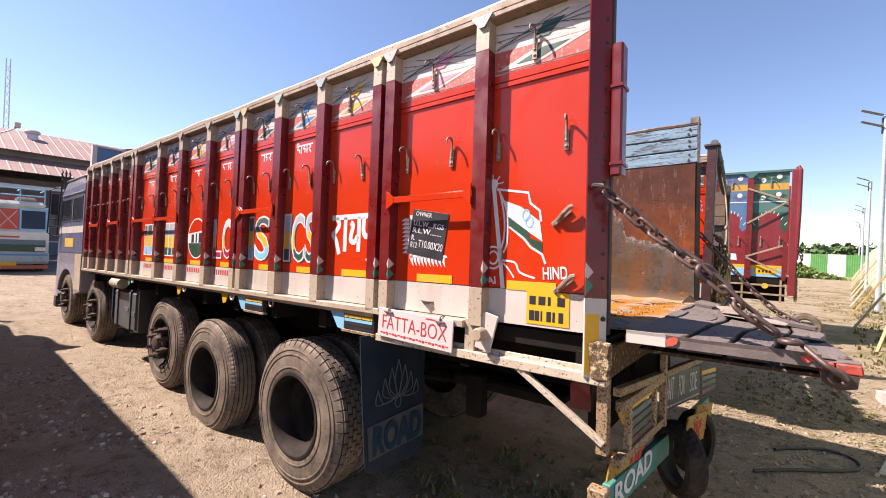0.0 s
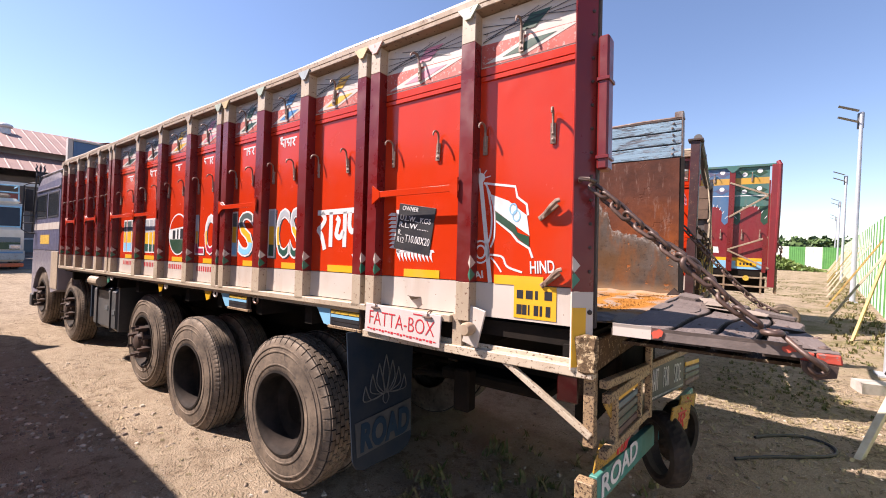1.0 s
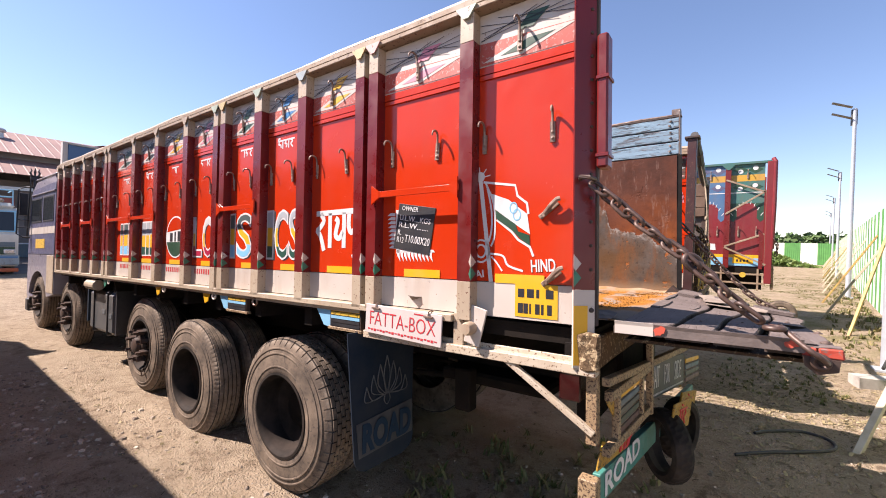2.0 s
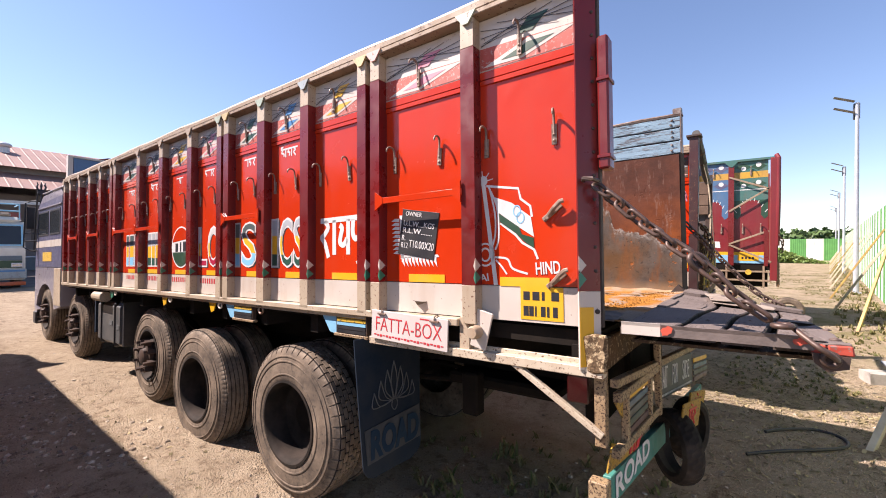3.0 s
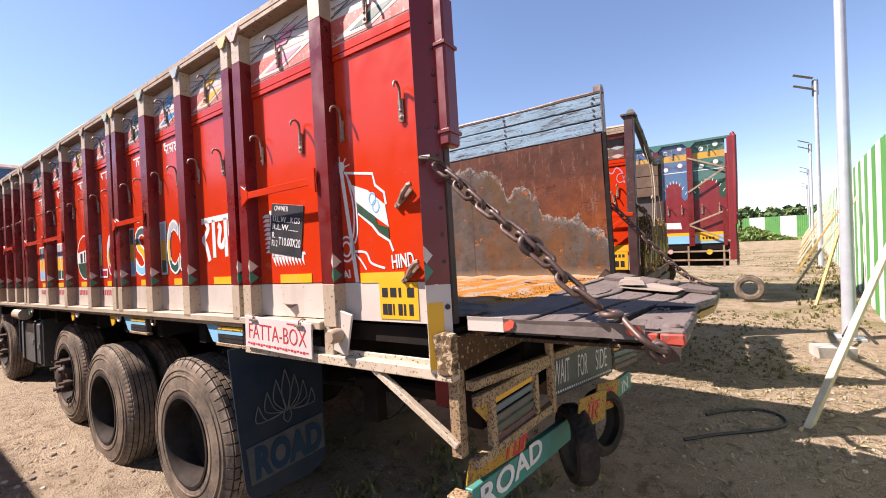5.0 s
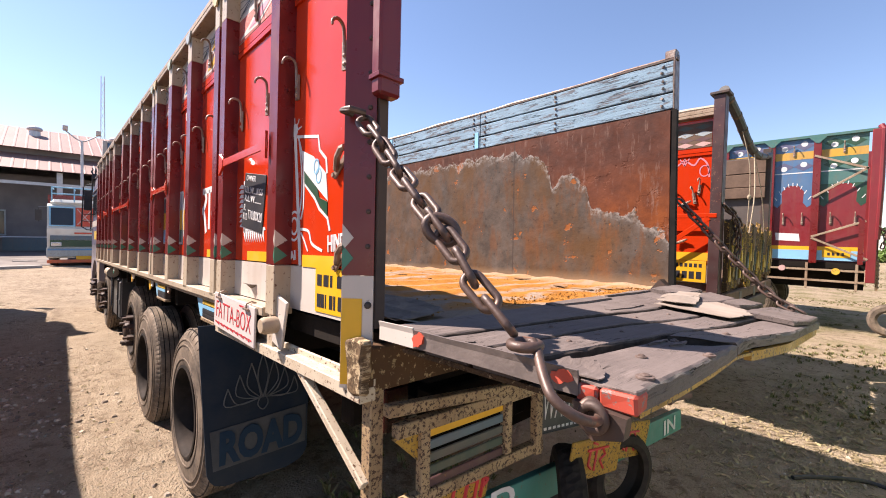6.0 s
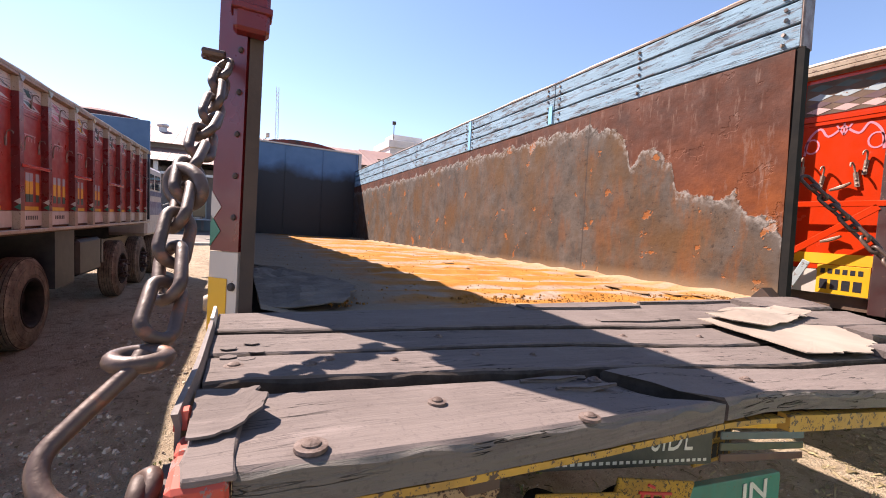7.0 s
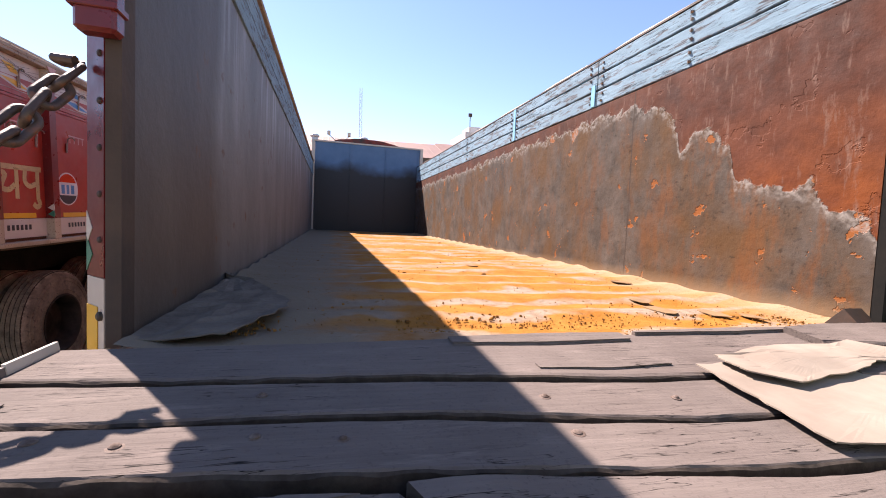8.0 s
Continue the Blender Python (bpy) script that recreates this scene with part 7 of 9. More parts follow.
def underbody(P):
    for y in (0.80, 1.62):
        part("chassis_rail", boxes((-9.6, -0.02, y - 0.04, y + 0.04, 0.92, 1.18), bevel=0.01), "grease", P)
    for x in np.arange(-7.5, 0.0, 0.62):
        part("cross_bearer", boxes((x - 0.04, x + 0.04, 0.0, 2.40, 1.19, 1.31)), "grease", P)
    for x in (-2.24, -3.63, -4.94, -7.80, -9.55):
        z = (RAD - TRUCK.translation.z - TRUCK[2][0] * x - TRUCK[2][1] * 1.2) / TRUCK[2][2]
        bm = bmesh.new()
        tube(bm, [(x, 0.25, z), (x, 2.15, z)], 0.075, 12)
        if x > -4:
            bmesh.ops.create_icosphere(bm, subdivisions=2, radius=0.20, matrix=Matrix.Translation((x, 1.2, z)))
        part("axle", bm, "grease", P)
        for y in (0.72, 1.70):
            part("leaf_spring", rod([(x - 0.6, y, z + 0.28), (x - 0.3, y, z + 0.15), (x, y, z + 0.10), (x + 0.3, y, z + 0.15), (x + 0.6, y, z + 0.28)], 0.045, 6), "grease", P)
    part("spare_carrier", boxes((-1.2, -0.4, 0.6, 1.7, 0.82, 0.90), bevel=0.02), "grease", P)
    # flap added opposite the near one to keep light off the ground below
    part("far_mud_flap", boxes((-1.37, -1.355, 1.92, 2.50, 0.37, 1.21), bevel=0.004), "flapblue", P, "dark rubber far-side mud flap, added to block light")
    bm = bmesh.new()
    tube(bm, [(-2.14, 0.62, 0.86), (-1.5, 0.66, 0.80), (-0.9, 0.70, 0.84)], 0.022, 7)
    tube(bm, [(-1.9, 1.30, 0.74), (-1.2, 1.34, 0.70), (-0.55, 1.36, 0.76)], 0.018, 7)
    part("brake_pipe", bm, "grease", P)
    for y in (0.55, 1.75):
        part("brake_chamber", rod([(-1.78, y, 0.66), (-1.74, y, 0.66), (-1.60, y, 0.66), (-1.56, y, 0.66)], [0.05, 0.095, 0.095, 0.05], 14), "grease", P, "round brake chamber")
        part("hanger_bracket", boxes((-1.02, -0.90, y - 0.05, y + 0.05, 0.66, 0.94), bevel=0.012), "grease", P)
    # added box that stops light crossing under the bed from the far side
    part("drive_tunnel", boxes((-7.6, -2.6, 0.90, 1.52, 0.58, 0.91), bevel=0.03), "grease", P, "near-black box added under the bed to block light")
    # tool box, made large so it also blocks sky light from the far side
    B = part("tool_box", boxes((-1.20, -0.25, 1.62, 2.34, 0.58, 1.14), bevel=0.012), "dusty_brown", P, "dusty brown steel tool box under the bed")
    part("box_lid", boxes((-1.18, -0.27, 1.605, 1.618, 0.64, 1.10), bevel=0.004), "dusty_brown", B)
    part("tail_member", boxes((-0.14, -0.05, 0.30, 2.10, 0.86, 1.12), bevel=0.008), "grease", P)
    for x in (-2.24, -3.63):
        rear = x > -3
        wheel(P, x if rear else x - 0.03, 0.0 if rear else -0.03, -1, "dual", rear, z=0.476 if rear else 0.478, size=1.050 if rear else 1.03)
        wheel(P, x, 2.40, 1, "dual", False, z=0.541 if rear else None, size=1.045 if rear else 1.0)
    wheel(P, -4.94, 0.04, -1, "single")
    wheel(P, -4.94, 2.38, 1, "single")
    for x in (-7.80, -9.55):
        wheel(P, x, 0.06, -1, "single")
        wheel(P, x, 2.36, 1, "single")
    # fuel tank with straps, and the apron behind it
    T = part("fuel_tank", boxes((-6.62, -5.72, 0.02, 0.55, 0.60, 1.16), bevel=0.045), "tank", P, "dark grey steel fuel tank")
    for x in (-6.42, -5.92):
        part("tank_strap", boxes((x - 0.02, x + 0.02, 0.005, 0.565, 0.585, 1.175), bevel=0.02), "black", T)
    part("tank_lettering", boxes((-6.12, -6.02, 0.014, 0.019, 0.86, 0.92), (-5.88, -5.78, 0.014, 0.019, 0.82, 0.88)), "flapline", T)
    part("apron", boxes((-5.70, -5.66, 0.03, 0.85, 0.62, 1.34)), "black", P)
    part("side_apron", boxes((-6.72, -6.68, 0.02, 0.60, 0.70, 1.30)), "flapblue", P)
    bm = rod([(-6.5, -0.02, 1.24), (-6.15, -0.02, 1.24)], 0.07, 14)
    part("air_tank", bm, "cream", P)
    for x, y in ((-6.95, 0.3), (-7.8, 0.25)):
        part("mudguard", rod(arc((x - 0.0, y, 0.72), 0.60, 20, 120, 8, "xz"), 0.02, 6), "black", P)


M["tank"] = plain("grey_tank_paint", (0.060, 0.064, 0.068), 0.4, (0.10, 0.095, 0.09), 5, 0.1)


def cab(P, y0=0.02, y1=2.40, xr=-8.42, paint=("cabviolet", "cabblue")):
    """The driver's cab: side, door, windows, mirror and roof."""
    xf = xr - 1.72
    C = new("cab")
    C.parent = P
    tagged(C, "violet and pale painted driver's cab")
    prof = [(xr, 0.95), (xr, 2.82), (xr - 0.10, 2.93), (xf + 0.45, 2.90), (xf + 0.14, 2.74), (xf - 0.02, 1.80), (xf - 0.05, 0.85), (xf + 0.05, 0.75), (xf + 0.25, 0.78)]
    # wheel arch in the lower edge
    for a in np.linspace(165, 15, 9):
        prof.append((xr - 1.03 + 0.62 * math.cos(radians(a)), 0.72 + 0.60 * math.sin(radians(a))))
    part("cab_shell", plate(prof, y0, y1), paint[0], C, "pale cab shell")
    part("cab_stripe", plate([(xr - 0.01, 1.62), (xr - 0.01, 2.81), (xf + 0.22, 2.77), (xf + 0.14, 2.72), (xf - 0.005, 1.80), (xf - 0.02, 1.62)], y0 - 0.006, y0 - 0.002), paint[1], C, "violet painted upper side")
    part("cab_band", boxes((xf + 0.03, xr - 0.012, y0 - 0.009, y0 - 0.0062, 1.97, 2.085)), "white", C, "off-white painted stripe")
    part("gutter", boxes((xf + 0.20, xr - 0.012, y0 - 0.028, y0 - 0.0062, 2.66, 2.685), bevel=0.004), paint[0], C)
    part("step_panel", boxes((xr - 0.42, xr - 0.02, y0 - 0.010, y0 - 0.002, 0.96, 1.60), bevel=0.003), "cream", C)
    part("cab_label", boxes((xr - 1.20, xr - 0.60, y0 - 0.009, y0 - 0.0062, 1.72, 1.88)), "rail_yellow", C)
    for a, b in ((xr - 0.72, xr - 0.12), (xr - 1.52, xr - 0.86)):
        w = part("cab_window", boxes((a, b, y0 - 0.010, y0 - 0.003, 2.20, 2.58)), "glass", C, "dark side window")
        part("window_frame", boxes((a - 0.02, b + 0.02, y0 - 0.014, y0 - 0.003, 2.58, 2.605), (a - 0.02, b + 0.02, y0 - 0.014, y0 - 0.003, 2.175, 2.20), (a - 0.02, a, y0 - 0.014, y0 - 0.003, 2.20, 2.58), (b, b + 0.02, y0 - 0.014, y0 - 0.003, 2.20, 2.58)), "black", w)
    part("roof_edge", boxes((xf + 0.45, xr + 0.02, y0 - 0.02, y1 + 0.02, 2.925, 2.955), bevel=0.012), paint[0], C)
    m = rod([(xf + 0.15, y0, 2.84), (xf, y0 - 0.06, 2.86), (xf, y0 - 0.17, 2.80), (xf, y0 - 0.185, 1.98), (xf + 0.06, y0 - 0.10, 1.92), (xf + 0.10, y0, 1.92)], 0.014, 7)
    for z in (2.24, 2.10):
        tube(m, [(xf, y0 - 0.18, z), (xf + 0.06, y0, z)], 0.010, 6)
    part("mirror_arm", m, "black", C, "black tube frame of the mirror")
    part("pillar_rod", rod([(xf + 0.16, y0 - 0.03, 3.00), (xf + 0.10, y0 - 0.03, 2.72), (xf - 0.02, y0 - 0.03, 1.90)], 0.014, 7), "black", C)
    part("mirror", boxes((xf - 0.03, xf + 0.02, y0 - 0.155, y0 - 0.03, 2.32, 2.74), bevel=0.012), "black", C, "black door mirror")
    fx, fy = xf + 0.16, y0 + 0.02
    bm = rod([(fx, fy, 2.76), (fx, fy, 3.04), (fx, fy, 3.12)], 0.016, 7)
    tube(bm, [(fx, fy, 3.06), (fx, fy, 3.13), (fx, fy, 3.205)], [0.012, 0.022, 0.003], 6)
    box(bm, fx - 0.02, fx + 0.02, fy - 0.06, fy + 0.06, 2.975, 3.035)
    for dy in (-1, 1):
        tube(bm, [(fx, fy, 3.04), (fx, fy + 0.05 * dy, 3.06), (fx, fy + 0.068 * dy, 3.11), (fx, fy + 0.050 * dy, 3.15), (fx, fy + 0.066 * dy, 3.20)], [0.016, 0.018, 0.018, 0.014, 0.003], 6)
    part("roof_finial", bm, "black", C)
    part("front_bumper", boxes((xf - 0.15, xf + 0.05, y0, y1, 0.50, 0.75), bevel=0.02), "black", C)
    return C


def bed_load(P):
    """Folded tarpaulin and timbers on the cab roof behind the head board."""
    bm = bmesh.new()
    rnd = random.Random(2)
    rows = []
    for i in range(15):
        y = 0.45 + 1.6 * i / 14
        h = 0.14 * math.sin(math.pi * min(1, i / 14 * 1.1)) ** 0.6 + 0.02 * rnd.random()
        rows.append([bm.verts.new(p) for p in ((-9.6, y, 2.88), (-9.55, y, 3.40 + h * .8), (-9.2, y, 3.58 + h), (-8.75, y, 3.55 + h * .7), (-8.72, y, 2.88))])
    for a, b in zip(rows, rows[1:]):
        for j in range(4):
            bm.faces.new((a[j], a[j + 1], b[j + 1], b[j]))
    tagged(part("folded_tarpaulin", bmesh_solid(bm, 0.01), "tarp", None, m=TRUCK), "dark folded tarpaulin heap on the cab roof", "tarpaulin")


def fore(p):
    """The bays grow a little longer and the walls a little taller towards the cab."""
    f = max(0.0, -p.x)
    return Vector((p.x - 0.0085 * f * f, p.y, p.z + 0.0075 * f * max(0.0, p.z - 1.35)))


def set_bays(P):
    for ob in P.children_recursive:
        if ob.parent.name.startswith("wheel"):
            continue
        if ob.location.length > 0.01:
            ob.location = fore(ob.location)
        elif ob.type == "MESH":
            for v in ob.data.vertices:
                v.co = fore(v.co)


bed(LORRY)
tailgate(LORRY)
main_chain(LORRY)
rear_guard(LORRY)
mud_flap(LORRY)
underbody(LORRY)
cab(LORRY)
bed_load(LORRY)
set_bays(LORRY)


def cardboard():
    """Two torn sheets lying on the tailgate."""
    for pts, dz in (([(0.378, 1.22), (0.675, 1.19), (0.70, 1.46), (0.62, 1.75), (0.47, 1.88), (0.36, 1.70)], 0.010), ([(0.36, 1.30), (0.29, 1.85), (0.385, 1.92), (0.44, 1.68), (0.505, 1.36), (0.45, 1.28)], 0.034)):
        bm = bmesh.new()
        pts = [(x - 0.012, y + 0.055) for x, y in pts]
        cx, cy = sum(p[0] for p in pts) / 6, sum(p[1] for p in pts) / 6
        out = []
        for i, (a, b) in enumerate(zip(pts, pts[1:] + pts[:1])):
            for k in range(12):
                t = k / 12
                x, y = a[0] + (b[0] - a[0]) * t, a[1] + (b[1] - a[1]) * t
                j = 0.010 * noise.noise((x * 30, y * 30, i)) + 0.006 * noise.noise((x * 90, y * 90, i))
                out.append((x + j, y + j))
        c = bm.verts.new((cx, cy, 1.430 + dz * (0.55 + 1.0 * noise.noise((cx * 4, cy * 4, 2)) ** 2) + droop(cx, cy)))
        ring = [bm.verts.new((x, y, 1.432 + dz * (0.5 + 1.1 * noise.noise((x * 4, y * 4, 2)) ** 2) + droop(x, y))) for x, y in out]
        inner = [ring]
        for f in (0.75, 0.5, 0.25):
            inner.append([bm.verts.new((cx + (v.co.x - cx) * f, cy + (v.co.y - cy) * f, 1.430 + dz * (0.55 + 1.0 * noise.noise(((cx + (v.co.x - cx) * f) * 4, (cy + (v.co.y - cy) * f) * 4, 2)) ** 2) + droop(cx + (v.co.x - cx) * f, cy + (v.co.y - cy) * f))) for v in ring])
        for p, q in zip(inner, inner[1:]):
            for i in range(len(p)):
                j = (i + 1) % len(p)
                bm.faces.new((p[i], p[j], q[j], q[i]))
        for i in range(len(ring)):
            bm.faces.new((c, inner[-1][i], inner[-1][(i + 1) % len(ring)]))
        tagged(part("cardboard_sheet", bmesh_solid(bm, 0.003), "card", None, m=TRUCK), "torn pale cardboard sheet lying on the tailgate planks", "cardboard", "sheets on the tailgate")


cardboard()


# ---------------------------------------------------------------- the lorry parked beside it (sun side)
def plain_bed(P, T, length, width, top, h0=1.40, inner="lining"):
    """Floor, far wall and head board of a lorry body, in the frame of T."""
    for name, b, mm in (("bed_floor", (-length, 0.0, 0.02, width, 1.30, h0), "dusty_brown"), ("far_wall", (-length, 0.0, width, width + 0.05, h0 - 0.02, top), inner),
                        ("near_lining", (-length, -0.005, 0.004, 0.020, h0, top - 0.04), inner)):
        bm = boxes(b)
        bmesh.ops.transform(bm, matrix=T, verts=bm.verts)
        part(name, bm, mm, P)


def neighbour_lorry():
    P = thing("cargo_truck", "red painted cargo truck with cream posts and blue head board", "truck", pose(-1.75, -2.15, 0.07, 0, 0, -1.0), "parked cargo trucks")
    T = pose(0.14, 0, 0) @ Matrix.Diagonal((1.14, -1, 1, 1))
    posts = [[(x - 0.09, x)] for x in (-0.52, -1.22, -1.92, -2.88, -3.55, -4.36, -5.06, -5.78, -6.5, -7.2, -7.9, -8.6)]
    side_wall(P, Matrix.Diagonal((1, -1, 1, 1)), posts, -0.06, -9.0, base_col="shadered")
    plain_bed(P, T, 7.95, 2.40, 2.92)
    go = lambda name, b, mm, label="": part(name, boxes(b, bevel=0.004), mm, P, label)
    go("sill_rail", (-9.06, 0.0, 0.0, 0.08, 1.33, 1.368), "cream", "cream sill rail")
    go("corner_post", (-0.035, 0.045, -0.03, 0.085, 1.22, 2.90), "maroon")
    for a, b in ((-3.55, -2.90), (-4.95, -4.30), (-6.70, -5.80), (-8.20, -7.65)):
        go("tie_bar", (a, b, 0.086, 0.094, 2.02, 2.055), "red")
    for x, w in ((-1.57, .44), (-2.42, .50), (-3.27, .40), (-4.0, .40), (-4.75, .36), (-5.48, .36), (-6.2, .36), (-6.9, .36)):
        go("yellow_mark", (x - w / 2, x + w / 2, 0.0122, 0.0152, 1.568, 1.612), "yellow")
    # round badge and name bars
    cx, cz, r = -2.26, 1.85, 0.165
    flip = Matrix.Diagonal((1, -1, 1, 1))
    part("badge", plate(ring_pts(cx, cz, r, 28), -0.0142, -0.0122, flip), "chalk", P, "round painted badge")
    arcp = lambda a0, a1, rr: [(cx + rr * math.cos(radians(a0 + (a1 - a0) * i / 12)), cz + rr * math.sin(radians(a0 + (a1 - a0) * i / 12))) for i in range(13)]
    part("badge_red", plate(arcp(25, 155, r * 0.92), -0.0153, -0.0136, flip), "red", P)
    part("badge_dark", plate(arcp(205, 335, r * 0.92), -0.0153, -0.0136, flip), "black", P)
    part("badge_bars", boxes((cx - 0.10, cx - 0.05, 0.0136, 0.0153, cz - 0.05, cz + 0.04), (cx - 0.02, cx + 0.02, 0.0136, 0.0153, cz - 0.05, cz + 0.04), (cx + 0.05, cx + 0.10, 0.0136, 0.0153, cz - 0.05, cz + 0.04)), "blue", P)
    word = bmesh.new()
    for l in RAIPUR:
        ribbon(word, [(-0.98 - a * 0.21, 1.70 + b * 0.30) for a, b in (bend(l, 4) if len(l) > 2 else l)], 0.045, -0.0136, -0.0122)
    bmesh.ops.transform(word, matrix=flip, verts=word.verts)
    part("words_raipur", word, "fadeyellow", P, "dull gold painted Devanagari word")
    for x in (-3.12, -3.36, -3.82, -4.10, -4.75, -5.48):
        part("name_bar", boxes((x - 0.13, x - 0.05, 0.0122, 0.0150, 1.66, 1.98), (x + 0.02, x + 0.10, 0.0122, 0.0150, 1.66, 1.98)), "let_ics" if x < -3 else "flapline", P, "painted name as plain bars")
    for x in (-1.60, -2.45, -3.30, -4.05, -4.80, -5.50):
        bm = boxes((x - 0.12, x + 0.14, 0.0122, 0.0136, 2.385, 2.397), *[(x - 0.10 + k * 0.07, x - 0.088 + k * 0.07, 0.0122, 0.0136, 2.32, 2.385) for k in range(4)])
        tagged(part("pale_word", bm, "fadepink", P, "small pale brushed word"), kind="stuff")
    for x in (-2.52, -1.72, -3.45, -4.2):
        part("phone_bars", boxes(*[(x + i * 0.05, x + i * 0.05 + 0.028, 0.0142, 0.0158, 1.465, 1.51) for i in range(6)]), "ink", P)
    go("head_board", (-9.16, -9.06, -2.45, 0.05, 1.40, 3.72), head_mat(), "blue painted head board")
    bm = bmesh.new()
    rows = []
    for i in range(12):
        y = -0.2 - 1.9 * i / 11
        h = 0.16 * math.sin(math.pi * i / 11) + 0.03 * noise.noise((i, 3, 0))
        rows.append([bm.verts.new(p) for p in ((-10.3, y, 3.30), (-10.2, y, 3.70 + h), (-9.6, y, 3.80 + h), (-9.17, y, 3.76 + h * .5), (-9.17, y, 2.9))])
    for a, b in zip(rows, rows[1:]):
        for j in range(4):
            bm.faces.new((a[j], a[j + 1], b[j + 1], b[j]))
    part("roof_load", bmesh_solid(bm, 0.01), "tarp", P)
    # under the body
    for y in (-0.80, -1.62):
        go("chassis_rail", (-11.4, -0.05, y - 0.04, y + 0.04, 0.92, 1.18), "grease")
    for x in (-2.30, -3.63):
        wheel(P, x, -0.10, 1, "dual")
        wheel(P, x, -2.30, -1, "dual")
    for x in (-7.15, -8.85, -10.6):
        wheel(P, x, -0.03, 1, "single")
        wheel(P, x, -2.38, -1, "single")
    for x in (-2.30, -3.63, -7.15, -8.85, -10.6):
        part("axle", rod([(x, -0.3, 0.52), (x, -2.1, 0.52)], 0.075, 10), "grease", P)
    part("fuel_tank", boxes((-5.9, -4.9, -0.55, -0.04, 0.60, 1.15), bevel=0.045), "black", P, "black fuel tank")
    part("apron", boxes((-4.75, -4.1, -0.70, -0.05, 0.55, 1.33)), "black", P)
    # added box that covers the sunlit ground beyond, so the underside stays dark
    part("drive_tunnel", boxes((-9.2, -0.3, -1.55, -0.88, 0.66, 1.16), bevel=0.02), "grease", P, "near-black box added under the bed to hide lit ground")
    part("battery_box", boxes((-6.05, -5.95, -0.50, -0.05, 0.70, 1.10)), "black", P)
    bmc = boxes((-11.0, -9.22, -2.40, -0.02, 1.0, 2.70), bevel=0.06)
    C = part("cab", bmc, "cabgrey", P, "pale grey painted cab")
    part("cab_stripe", boxes((-11.0, -9.24, -0.018, -0.014, 1.50, 1.84), (-11.0, -9.24, -0.018, -0.014, 1.98, 2.10)), "cabblue", C)
    for a, b in ((-9.95, -9.35), (-10.75, -10.1)):
        part("cab_window", boxes((a, b, -0.018, -0.010, 2.14, 2.52), bevel=0.003), "glass", C, "dark side window")
    part("mirror", boxes((-11.15, -11.10, 0.08, 0.26, 1.95, 2.35), bevel=0.01), "black", C)
    part("mirror_arm", rod([(-10.9, -0.02, 2.45), (-11.12, 0.15, 2.42), (-11.12, 0.15, 1.85), (-10.9, -0.02, 1.75)], 0.014, 6), "black", C)
    part("cab_skirt", boxes((-11.05, -10.95, -2.35, -0.05, 0.6, 1.0)), "cabgrey", C)
    return P


neighbour_lorry()


# ---------------------------------------------------------------- the lorry on the shaded side, tailgate up


M["postdark"] = painted("blackened_maroon_paint", (0.050, 0.012, 0.012), 0.5, (0.030, 0.016, 0.015), chips=0.60, dusty=0.5, chip=(0.12, 0.05, 0.03), dirt=(0.08, 0.05, 0.04))


